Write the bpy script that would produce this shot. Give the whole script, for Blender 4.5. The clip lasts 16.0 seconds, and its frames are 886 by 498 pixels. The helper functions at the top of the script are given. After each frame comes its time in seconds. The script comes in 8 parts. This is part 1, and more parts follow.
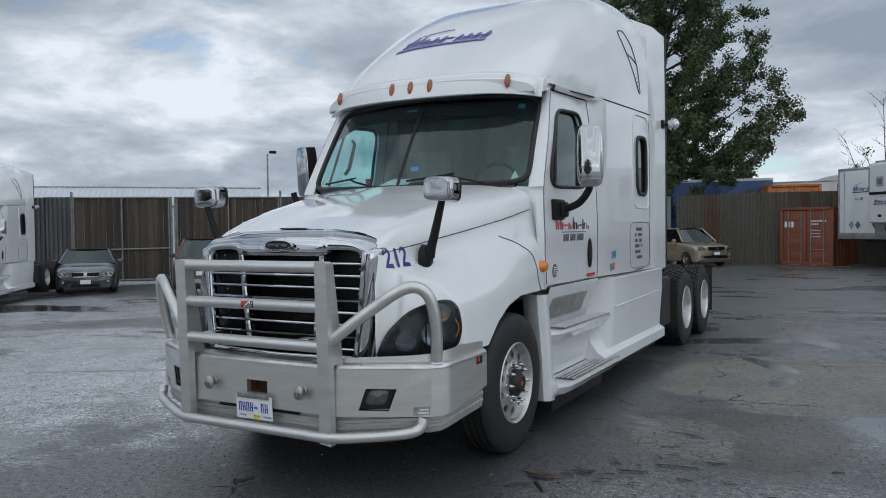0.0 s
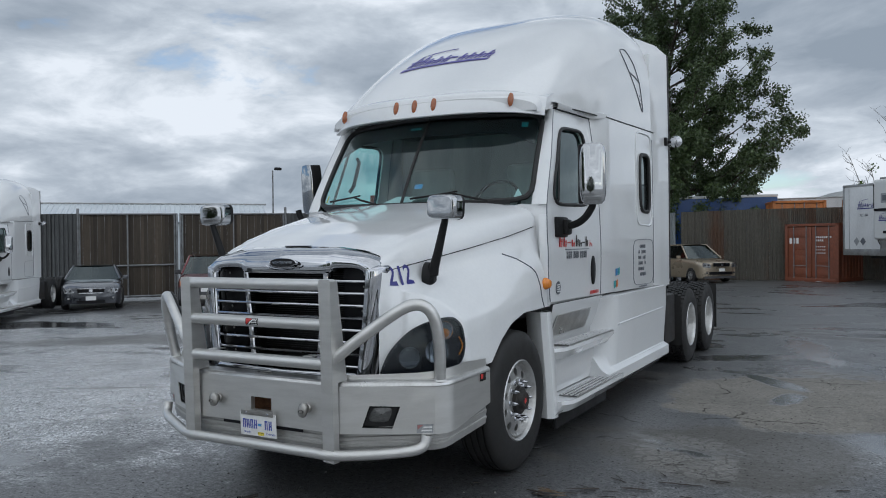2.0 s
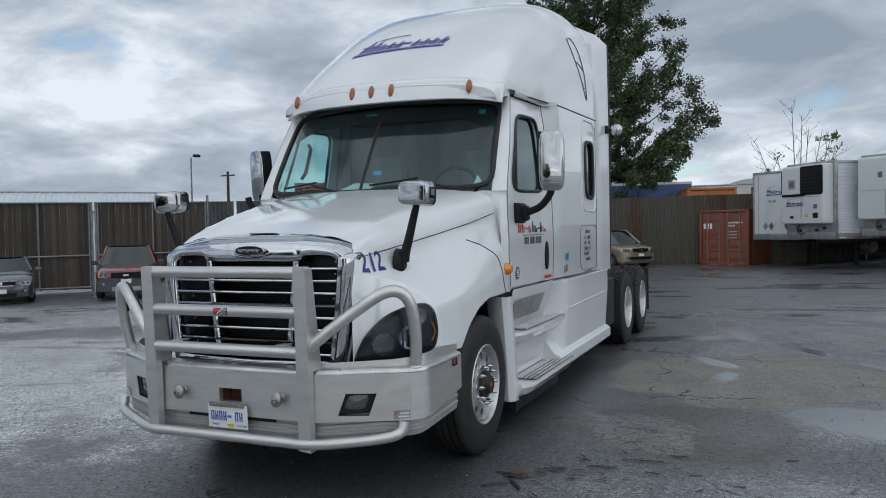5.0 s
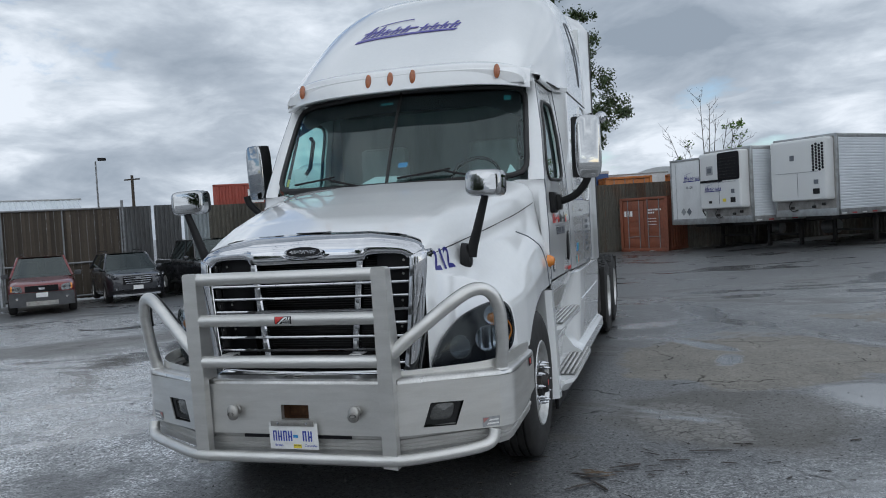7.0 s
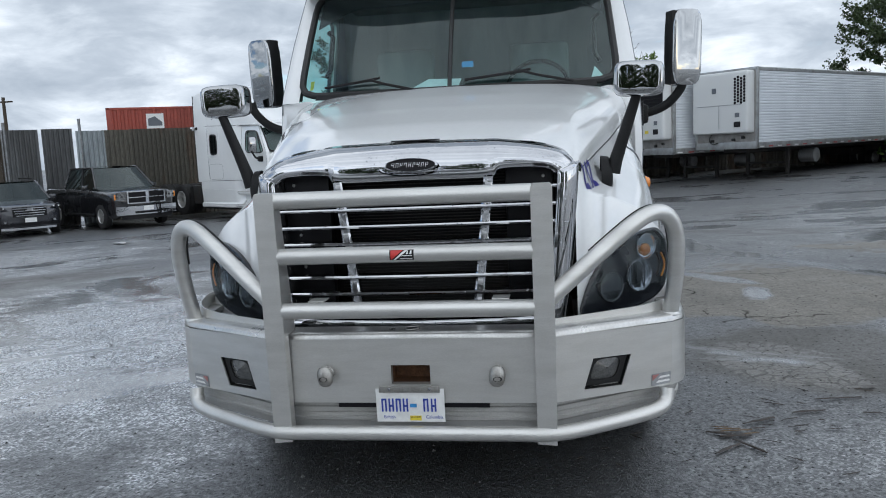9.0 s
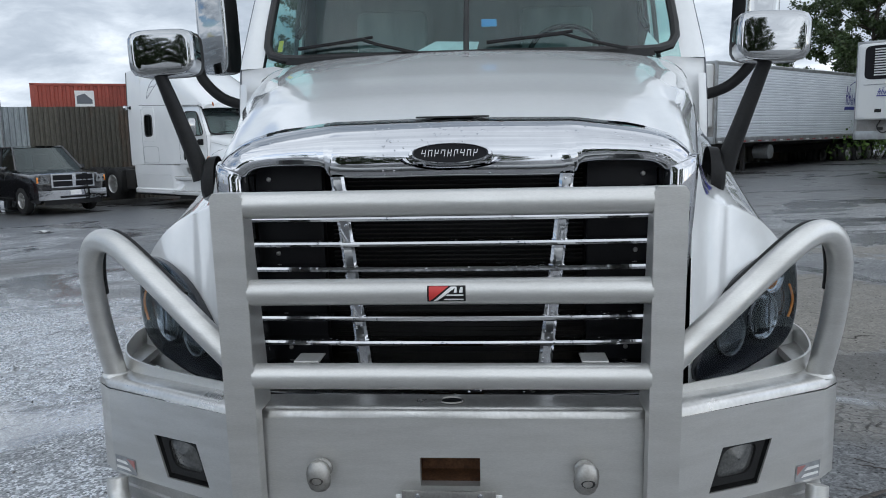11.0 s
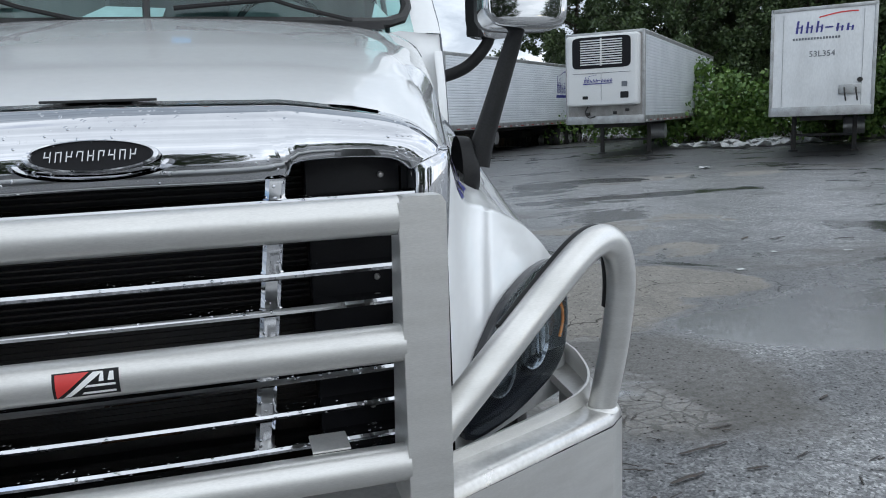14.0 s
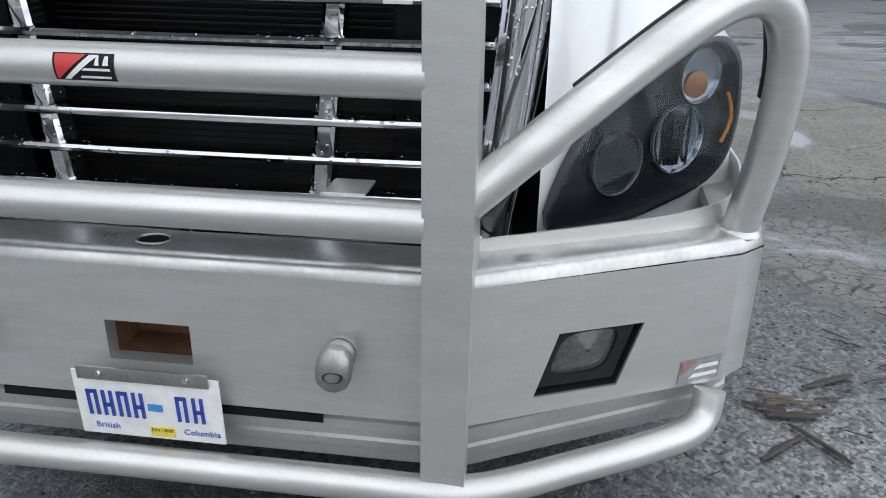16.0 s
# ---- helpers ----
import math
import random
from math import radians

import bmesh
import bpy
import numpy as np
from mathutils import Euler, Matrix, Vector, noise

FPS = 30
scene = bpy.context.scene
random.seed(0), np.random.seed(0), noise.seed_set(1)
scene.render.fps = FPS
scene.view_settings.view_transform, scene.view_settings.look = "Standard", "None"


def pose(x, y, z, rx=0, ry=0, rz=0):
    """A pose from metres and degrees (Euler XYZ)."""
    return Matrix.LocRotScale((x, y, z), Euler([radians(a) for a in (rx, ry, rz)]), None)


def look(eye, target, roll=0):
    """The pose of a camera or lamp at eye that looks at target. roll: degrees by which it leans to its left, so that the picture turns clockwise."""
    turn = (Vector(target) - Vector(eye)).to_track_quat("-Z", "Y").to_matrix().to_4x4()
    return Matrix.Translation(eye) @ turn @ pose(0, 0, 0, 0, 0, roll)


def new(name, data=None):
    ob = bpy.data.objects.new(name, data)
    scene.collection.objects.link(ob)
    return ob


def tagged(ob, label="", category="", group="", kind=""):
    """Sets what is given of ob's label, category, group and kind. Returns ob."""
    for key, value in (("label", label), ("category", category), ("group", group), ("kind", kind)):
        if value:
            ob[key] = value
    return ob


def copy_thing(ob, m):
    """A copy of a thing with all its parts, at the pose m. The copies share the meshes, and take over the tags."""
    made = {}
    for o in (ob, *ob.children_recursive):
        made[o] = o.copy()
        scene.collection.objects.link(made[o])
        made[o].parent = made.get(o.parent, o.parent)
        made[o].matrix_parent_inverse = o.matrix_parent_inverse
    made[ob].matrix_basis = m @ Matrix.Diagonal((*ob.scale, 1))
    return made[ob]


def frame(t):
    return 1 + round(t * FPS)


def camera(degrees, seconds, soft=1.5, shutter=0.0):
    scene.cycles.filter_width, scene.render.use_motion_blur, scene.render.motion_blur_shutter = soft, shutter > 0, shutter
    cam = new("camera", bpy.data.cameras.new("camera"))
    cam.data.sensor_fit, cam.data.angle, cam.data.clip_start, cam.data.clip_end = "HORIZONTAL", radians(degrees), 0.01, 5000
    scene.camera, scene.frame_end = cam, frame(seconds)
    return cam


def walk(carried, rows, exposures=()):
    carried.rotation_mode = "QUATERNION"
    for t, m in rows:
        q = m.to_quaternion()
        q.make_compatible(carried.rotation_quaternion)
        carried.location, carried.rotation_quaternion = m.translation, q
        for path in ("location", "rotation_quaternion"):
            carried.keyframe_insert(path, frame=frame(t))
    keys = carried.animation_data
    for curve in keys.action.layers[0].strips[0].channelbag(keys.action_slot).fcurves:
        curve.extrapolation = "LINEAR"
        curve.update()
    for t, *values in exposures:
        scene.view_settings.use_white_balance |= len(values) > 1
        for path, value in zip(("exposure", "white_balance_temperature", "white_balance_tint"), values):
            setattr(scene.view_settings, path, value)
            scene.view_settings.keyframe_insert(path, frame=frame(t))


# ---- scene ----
from mathutils.bvhtree import BVHTree

cam = camera(59.9, 16.0, soft=1.0)
PATH = [
    (0, (3.461, -3.789, 1.669), (2.494, -2.038, 1.611), -0.6),
    (0.5, (3.471, -3.79, 1.673), (2.504, -2.04, 1.625), -0.7),
    (1, (3.476, -3.806, 1.681), (2.509, -2.056, 1.648), -0.6),
    (1.5, (3.484, -3.812, 1.681), (2.507, -2.067, 1.66), -0.7),
    (2, (3.483, -3.812, 1.68), (2.506, -2.067, 1.664), -0.6),
    (2.5, (3.476, -3.812, 1.677), (2.506, -2.063, 1.657), -0.4),
    (3, (3.446, -3.8, 1.671), (2.525, -2.025, 1.627), 0.3),
    (3.5, (3.4, -3.819, 1.657), (2.518, -2.025, 1.582), -0.2),
    (4, (3.356, -3.863, 1.672), (2.486, -2.063, 1.603), -0.4),
    (6.5, (2.49, -4.066, 1.675), (1.875, -2.164, 1.629), -2.8),
    (7, (2.095, -3.996, 1.685), (1.535, -2.078, 1.617), -3.2),
    (7.5, (1.653, -3.962, 1.668), (1.225, -2.013, 1.546), -2.9),
    (8, (1.291, -3.888, 1.644), (0.957, -1.93, 1.413), -3.3),
    (8.5, (0.932, -3.591, 1.625), (0.617, -1.631, 1.377), -2.9),
    (11, (0.135, -2.139, 1.603), (-0.003, -0.164, 1.316), -1.2),
    (11.5, (0.084, -1.9, 1.635), (-0.051, 0.079, 1.382), -0.0),
    (12, (0.0, -1.709, 1.624), (-0.099, 0.272, 1.365), -0.4),
    (12.5, (-0.059, -1.554, 1.641), (-0.067, 0.429, 1.384), -1.3),
    (13, (0.014, -1.511, 1.678), (0.184, 0.473, 1.485), -1.4),
    (13.5, (0.129, -1.497, 1.679), (0.529, 0.454, 1.496), -2.8),
    (14, (0.266, -1.464, 1.598), (0.775, 0.442, 1.268), -2.3),
    (14.5, (0.492, -1.342, 1.505), (0.861, 0.558, 0.999), -2.6),
    (15, (0.652, -1.207, 1.432), (0.834, 0.697, 0.847), -1.7),
    (15.5, (0.775, -1.211, 1.37), (0.694, 0.664, 0.68), 1.3),
    (16, (0.729, -1.277, 1.383), (0.498, 0.566, 0.641), 1.1),
]
walk(cam, [(t, look(eye, target, roll)) for t, eye, target, roll in PATH], [(0.0, -0.06, 5990, 8), (6.5, -0.05, 5980, 8), (8.5, 0.28, 5990, 8), (11.0, 0.30, 5970, 8), (12.5, 0.38, 5880, 8), (14.0, 0.52, 5990, 8), (16.0, 0.73, 6150, 9)])

# ---- sky and sun ----
SUN_UP, SUN_ROUND = 40.0, 142.0
world = bpy.data.worlds.new("overcast_sky")
scene.world = world
world.use_nodes = True
wt = world.node_tree
wt.nodes.clear()


def wnode(kind, **sets):
    n = wt.nodes.new(kind)
    for k, v in sets.items():
        if k == "op":
            n.operation = v
        elif k == "val":
            for i, x in v.items():
                n.inputs[i].default_value = x
    return n


sky = wnode("ShaderNodeTexSky")
sky.sky_type, sky.sun_disc = "NISHITA", False
sky.sun_elevation, sky.sun_rotation = radians(SUN_UP), radians(SUN_ROUND)
coord = wnode("ShaderNodeTexCoord")
sep = wnode("ShaderNodeSeparateXYZ")
wt.links.new(coord.outputs["Generated"], sep.inputs[0])


def wmath(op, a, b):
    n = wnode("ShaderNodeMath", op=op)
    for i, v in ((0, a), (1, b)):
        if isinstance(v, (int, float)):
            n.inputs[i].default_value = v
        else:
            wt.links.new(v, n.inputs[i])
    return n.outputs[0]


# the cloud deck as a flat sheet overhead, so that the clouds close up towards the horizon
lift = wmath("ADD", wmath("MAXIMUM", sep.outputs[2], 0.0), 0.34)
deck = wnode("ShaderNodeCombineXYZ")
wt.links.new(wmath("DIVIDE", sep.outputs[0], lift), deck.inputs[0])
wt.links.new(wmath("DIVIDE", sep.outputs[1], lift), deck.inputs[1])
wt.links.new(wmath("MULTIPLY", sep.outputs[2], 3.4), deck.inputs[2])


def wnoise(scale, detail, rough, shift, distort=0.0):
    mp = wnode("ShaderNodeMapping")
    mp.inputs["Location"].default_value = shift
    wt.links.new(deck.outputs[0], mp.inputs["Vector"])
    n = wnode("ShaderNodeTexNoise")
    n.inputs["Scale"].default_value, n.inputs["Detail"].default_value = scale, detail
    n.inputs["Roughness"].default_value, n.inputs["Distortion"].default_value = rough, distort
    wt.links.new(mp.outputs[0], n.inputs["Vector"])
    return n.outputs[0]


def wramp(src, stops):
    r = wnode("ShaderNodeValToRGB")
    e = r.color_ramp.elements
    while len(e) < len(stops):
        e.new(0.5)
    for el, (p, c) in zip(e, stops):
        el.position, el.color = p, (*c, 1)
    wt.links.new(src, r.inputs[0])
    return r.outputs[0]


CLOUD = (3.1, 1.7, 0.4)
thick = wnoise(1.05, 7, 0.50, CLOUD, 0.2)
lit = wnoise(1.05, 7, 0.50, (CLOUD[0] + 0.10, CLOUD[1] - 0.10, CLOUD[2] + 0.16), 0.2)
puff = wnoise(3.8, 9, 0.58, (0.6, 2.2, 0.0), 0.3)
# thin rims shine white, thick bellies turn blue-grey, and sides turned to the light are brighter
side = wmath("ADD", wmath("MULTIPLY", wmath("SUBTRACT", thick, lit), 1.5), wmath("MULTIPLY", wmath("SUBTRACT", puff, 0.5), 0.80))
body = wramp(wmath("ADD", wmath("SUBTRACT", 1.0, thick), side),
             [(0.22, (0.33, 0.37, 0.42)), (0.42, (0.49, 0.525, 0.57)), (0.54, (0.66, 0.69, 0.725)), (0.66, (0.91, 0.92, 0.94))])
cover = wramp(wmath("ADD", thick, wmath("MULTIPLY", wmath("SUBTRACT", puff, 0.5), 0.25)), [(0.365, (0, 0, 0)), (0.42, (1, 1, 1))])
# the deck is heavier and darker overhead than towards the horizon
rise = wnode("ShaderNodeMapRange", val={1: 0.25, 2: 0.95, 3: 0.97, 4: 0.78})
wt.links.new(sep.outputs[2], rise.inputs[0])
blue = wnode("ShaderNodeMix")
blue.data_type, blue.blend_type = "RGBA", "MULTIPLY"
blue.inputs[0].default_value = 1.0
wt.links.new(sky.outputs[0], blue.inputs[6])
blue.inputs[7].default_value = (0.13, 0.13, 0.13, 1)
mixed = wnode("ShaderNodeMix")
mixed.data_type = "RGBA"
wt.links.new(cover, mixed.inputs[0])
wt.links.new(blue.outputs[2], mixed.inputs[6])
wt.links.new(body, mixed.inputs[7])
back = wnode("ShaderNodeBackground", val={1: 1.0})
wt.links.new(mixed.outputs[2], back.inputs[0])
wt.links.new(rise.outputs[0], back.inputs[1])
wout = wnode("ShaderNodeOutputWorld")
wt.links.new(back.outputs[0], wout.inputs[0])

sun = new("sun", bpy.data.lights.new("sun", "SUN"))
sun.data.energy, sun.data.angle, sun.data.color = 1.4, radians(140), (1.0, 0.97, 0.93)
sun_way = Vector((math.sin(radians(SUN_ROUND)) * math.cos(radians(SUN_UP)), math.cos(radians(SUN_ROUND)) * math.cos(radians(SUN_UP)), math.sin(radians(SUN_UP))))
sun.matrix_world = look(sun_way * 50, (0, 0, 0))


# ---- materials ----
def mat(name, col, rough=0.5, metal=0.0, col2=None, scale=3.0, lo=0.4, hi=0.65, fine=80.0, vary=0.12, bump=0.0, coat=0.0, stretch=(1, 1, 1), jitter=0.0, drops=False):
    """A surface with a large and a fine variation: col and col2 in broad patches, grain in tone, gloss and relief."""
    m = bpy.data.materials.new(name)
    m.use_nodes = True
    nt = m.node_tree
    p = nt.nodes["Principled BSDF"]
    link = nt.links.new
    tc = nt.nodes.new("ShaderNodeTexCoord")
    mp = nt.nodes.new("ShaderNodeMapping")
    mp.inputs["Scale"].default_value = stretch
    link(tc.outputs["Object"], mp.inputs["Vector"])
    big = nt.nodes.new("ShaderNodeTexNoise")
    big.inputs["Scale"].default_value, big.inputs["Detail"].default_value, big.inputs["Roughness"].default_value = scale, 6, 0.6
    small = nt.nodes.new("ShaderNodeTexNoise")
    small.inputs["Scale"].default_value, small.inputs["Detail"].default_value = fine, 4
    link(mp.outputs[0], big.inputs["Vector"])
    link(mp.outputs[0], small.inputs["Vector"])
    ramp = nt.nodes.new("ShaderNodeValToRGB")
    ramp.color_ramp.elements[0].position, ramp.color_ramp.elements[1].position = lo, hi
    ramp.color_ramp.elements[0].color = (*col, 1)
    ramp.color_ramp.elements[1].color = (*(col2 or [c * 0.88 for c in col]), 1)
    link(big.outputs[0], ramp.inputs[0])
    hsv = nt.nodes.new("ShaderNodeHueSaturation")
    link(ramp.outputs[0], hsv.inputs["Color"])
    grain = nt.nodes.new("ShaderNodeMapRange")
    grain.inputs[3].default_value, grain.inputs[4].default_value = 1 - vary, 1 + vary
    grain.inputs[1].default_value, grain.inputs[2].default_value = 0.3, 0.7
    link(small.outputs[0], grain.inputs[0])
    if jitter:
        info = nt.nodes.new("ShaderNodeObjectInfo")
        far = nt.nodes.new("ShaderNodeMath")
        far.operation, far.inputs[1].default_value = "MULTIPLY", 40.0
        link(info.outputs["Random"], far.inputs[0])
        link(far.outputs[0], mp.inputs["Location"])
        jit = nt.nodes.new("ShaderNodeMapRange")
        jit.inputs[3].default_value, jit.inputs[4].default_value = 1 - jitter, 1 + jitter
        link(info.outputs["Random"], jit.inputs[0])
        mul = nt.nodes.new("ShaderNodeMath")
        mul.operation = "MULTIPLY"
        link(jit.outputs[0], mul.inputs[0])
        link(grain.outputs[0], mul.inputs[1])
        link(mul.outputs[0], hsv.inputs["Value"])
    else:
        link(grain.outputs[0], hsv.inputs["Value"])
    link(hsv.outputs[0], p.inputs["Base Color"])
    gl = nt.nodes.new("ShaderNodeMapRange")
    gl.inputs[1].default_value, gl.inputs[2].default_value = 0.35, 0.65
    gl.inputs[3].default_value, gl.inputs[4].default_value = max(0.0, rough * 0.85), min(1.0, rough * 1.2)
    link(big.outputs[0], gl.inputs[0])
    link(gl.outputs[0], p.inputs["Roughness"])
    p.inputs["Metallic"].default_value = metal
    if coat:
        p.inputs["Coat Weight"].default_value, p.inputs["Coat Roughness"].default_value = coat, 0.03
    if drops:
        vor = nt.nodes.new("ShaderNodeTexVoronoi")
        vor.inputs["Scale"].default_value = 62
        link(tc.outputs["Object"], vor.inputs["Vector"])
        dr = nt.nodes.new("ShaderNodeMapRange")
        dr.inputs[1].default_value, dr.inputs[2].default_value, dr.inputs[3].default_value, dr.inputs[4].default_value = 0.12, 0.24, 1.0, 0.0
        link(vor.outputs["Distance"], dr.inputs[0])
        few = nt.nodes.new("ShaderNodeMapRange")
        few.inputs[1].default_value, few.inputs[2].default_value = 0.5, 0.56
        link(big.outputs[0], few.inputs[0])
        m2 = nt.nodes.new("ShaderNodeMath")
        m2.operation = "MULTIPLY"
        link(dr.outputs[0], m2.inputs[0])
        link(few.outputs[0], m2.inputs[1])
        b = nt.nodes.new("ShaderNodeBump")
        b.inputs["Strength"].default_value, b.inputs["Distance"].default_value = 0.8, 0.003
        link(m2.outputs[0], b.inputs["Height"])
        link(b.outputs[0], p.inputs["Normal"])
    elif bump:
        b = nt.nodes.new("ShaderNodeBump")
        b.inputs["Strength"].default_value, b.inputs["Distance"].default_value = min(1.0, bump), 0.004
        link(small.outputs[0], b.inputs["Height"])
        link(b.outputs[0], p.inputs["Normal"])
    return m


def glass(name, tint, rough=0.0, clear=0.6, ior=1.5, edge=0.9):
    """Window glass: a see-through tint under a mirror-like coat."""
    m = bpy.data.materials.new(name)
    m.use_nodes = True
    nt = m.node_tree
    nt.nodes.clear()
    tr = nt.nodes.new("ShaderNodeBsdfTransparent")
    tr.inputs[0].default_value = (*[c * clear for c in tint], 1)
    gl = nt.nodes.new("ShaderNodeBsdfGlossy")
    gl.inputs["Roughness"].default_value = rough
    gl.inputs[0].default_value = (0.85, 0.95, 0.95, 1)
    lw = nt.nodes.new("ShaderNodeLayerWeight")
    lw.inputs[0].default_value = 0.5
    pw = nt.nodes.new("ShaderNodeMath")
    pw.operation, pw.inputs[1].default_value = "POWER", 4.0
    nt.links.new(lw.outputs["Facing"], pw.inputs[0])
    f0 = ((ior - 1) / (ior + 1)) ** 2
    fr = nt.nodes.new("ShaderNodeMapRange")
    fr.inputs[3].default_value, fr.inputs[4].default_value = f0 * 1.8, edge
    nt.links.new(pw.outputs[0], fr.inputs[0])
    mx = nt.nodes.new("ShaderNodeMixShader")
    nt.links.new(fr.outputs[0], mx.inputs[0])
    nt.links.new(tr.outputs[0], mx.inputs[1])
    nt.links.new(gl.outputs[0], mx.inputs[2])
    out = nt.nodes.new("ShaderNodeOutputMaterial")
    nt.links.new(mx.outputs[0], out.inputs[0])
    return m


WHITE = mat("white_truck_paint", (0.80, 0.81, 0.81), 0.22, 0, (0.76, 0.77, 0.775), 1.3, fine=40, vary=0.015, coat=1.0)
ALU = mat("brushed_aluminium", (0.66, 0.655, 0.635), 0.36, 0.8, (0.58, 0.575, 0.555), 2.5, fine=120, vary=0.06, bump=0.06, stretch=(1, 1, 6))
ALU2 = mat("ribbed_aluminium", (0.46, 0.455, 0.44), 0.42, 0.55, (0.36, 0.355, 0.34), 4, fine=150, vary=0.08, bump=0.05)
CHROME = mat("chrome", (0.55, 0.56, 0.58), 0.035, 1.0, (0.50, 0.51, 0.535), 6, fine=30, vary=0.01, drops=True)
MIRROR = mat("chrome_shell", (0.45, 0.46, 0.47), 0.04, 1.0, (0.40, 0.41, 0.42), 5, fine=30, vary=0.02)
BLACK = mat("black_plastic", (0.011, 0.011, 0.012), 0.45, 0, (0.018, 0.018, 0.018), 5, fine=200, vary=0.2, bump=0.05)
GRILLEB = mat("grille_dark", (0.004, 0.004, 0.0055), 0.42, 0, (0.007, 0.007, 0.009), 9, fine=160, vary=0.2)
for dull in (GRILLEB, BLACK):
    dull.node_tree.nodes["Principled BSDF"].inputs["Specular IOR Level"].default_value = 0.2
RUBBER = mat("tyre_rubber", (0.010, 0.010, 0.010), 0.6, 0, (0.020, 0.019, 0.018), 6, fine=130, vary=0.2, bump=0.12)
SEAL = mat("black_seal", (0.015, 0.015, 0.015), 0.5, fine=90)
INSIDE = mat("cab_trim_grey", (0.060, 0.063, 0.065), 0.75, 0, (0.045, 0.048, 0.050), 6, fine=24, vary=0.06)
CURTAIN = mat("curtain_grey", (0.30, 0.31, 0.31), 0.9, 0, (0.22, 0.23, 0.23), 5, fine=60, vary=0.08, stretch=(1, 1, 0.2))
RIMM = mat("polished_wheel", (0.58, 0.58, 0.57), 0.33, 0.8, (0.46, 0.455, 0.44), 9, fine=60, vary=0.07)
LAMPB = mat("lamp_housing", (0.014, 0.016, 0.021), 0.25, 0, (0.02, 0.022, 0.027), 2, fine=12, vary=0.04, coat=0.3)
SMOKED = mat("smoked_reflector", (0.30, 0.31, 0.32), 0.2, 0.7, (0.20, 0.21, 0.22), 30, fine=90, vary=0.1)
BOWL = mat("bright_reflector", (0.66, 0.68, 0.70), 0.12, 0.95, (0.45, 0.47, 0.5), 35, fine=120, vary=0.15)
AMBER = mat("amber_lens", (0.80, 0.27, 0.03), 0.2, 0, (0.66, 0.2, 0.02), 30, fine=140, coat=0.6)
MARKER = mat("marker_lens", (0.36, 0.11, 0.035), 0.22, 0, (0.27, 0.075, 0.022), 40, fine=140, coat=0.5)
REDC = mat("red_decal", (0.60, 0.045, 0.04), 0.4, fine=50, vary=0.05)
NAVY = mat("navy_decal", (0.035, 0.035, 0.22), 0.35, fine=50, vary=0.05)
VIOLET = mat("violet_decal", (0.09, 0.075, 0.33), 0.3, 0, (0.08, 0.07, 0.3), 6, fine=50, vary=0.06)
GREYD = mat("grey_decal", (0.12, 0.13, 0.15), 0.4, fine=50, vary=0.05)
WHITED = mat("white_decal", (0.78, 0.78, 0.77), 0.35, 0, (0.7, 0.7, 0.69), 20, fine=60, vary=0.04)
TEAL = mat("teal_decal", (0.05, 0.33, 0.36), 0.4, fine=50)
ORANGED = mat("orange_decal", (0.62, 0.17, 0.04), 0.4, fine=50)
YELLOW = mat("yellow_decal", (0.68, 0.55, 0.05), 0.4, fine=50)
SKYD = mat("blue_decal", (0.05, 0.25, 0.55), 0.4, fine=50)
RUSTB = mat("rusty_receiver", (0.09, 0.04, 0.016), 0.8, 0, (0.16, 0.08, 0.04), 25, fine=120, vary=0.3, bump=0.3)
POLISH = mat("polished_aluminium", (0.60, 0.595, 0.58), 0.32, 0.9, (0.46, 0.455, 0.44), 5, fine=90, vary=0.08)
STEEL = mat("cast_steel", (0.42, 0.41, 0.39), 0.4, 0.9, (0.3, 0.29, 0.27), 12, fine=150, vary=0.1, bump=0.1)
CHASSIS = mat("chassis_black", (0.010, 0.010, 0.010), 0.6, 0, (0.035, 0.03, 0.026), 5, fine=120, vary=0.25, bump=0.1)
TREADB = mat("tread_plate", (0.20, 0.20, 0.195), 0.45, 0.7, (0.12, 0.12, 0.115), 12, fine=90, vary=0.15)
SCREEN = glass("windscreen_glass", (0.68, 0.93, 0.92), clear=0.92, ior=1.48)
SIDEG = glass("side_glass", (0.68, 0.92, 0.88), clear=0.9, ior=1.4)
DARKG = glass("dark_glass", (0.12, 0.13, 0.14), clear=0.5, ior=1.6)
LENS = glass("lamp_lens", (0.80, 0.83, 0.86), clear=0.9, ior=1.24, edge=0.45)


# ---- mesh tools ----
def part(name, bm, material, parent=None, label="", smooth=38, flip=False):
    if flip:
        bm.transform(Matrix.Diagonal((-1, 1, 1, 1)))
        bmesh.ops.reverse_faces(bm, faces=bm.faces)
    me = bpy.data.meshes.new(name)
    bm.normal_update()
    bm.to_mesh(me)
    bm.free()
    me.materials.append(material)
    if smooth:
        me.shade_smooth()
        me.set_sharp_from_angle(angle=radians(smooth))
    ob = new(name, me)
    ob.parent = parent
    if label:
        ob["label"] = label
    return ob


def thing(name, label, category, group="", m=None, kind=""):
    ob = new(name)
    if m is not None:
        ob.matrix_world = m
    return tagged(ob, label, category, group, kind)


def B():
    return bmesh.new()


def box(bm, c, s, bevel=0.0, m=None):
    r = bmesh.ops.create_cube(bm, size=1.0)
    vs = r["verts"]
    mm = Matrix.Translation(c) @ Matrix.Diagonal((*s, 1))
    if m is not None:
        mm = m @ mm
    bmesh.ops.transform(bm, matrix=mm, verts=vs)
    if bevel:
        es = {e for v in vs for e in v.link_edges}
        bmesh.ops.bevel(bm, geom=list(es), offset=bevel, segments=2, affect="EDGES", profile=0.6)
    return bm


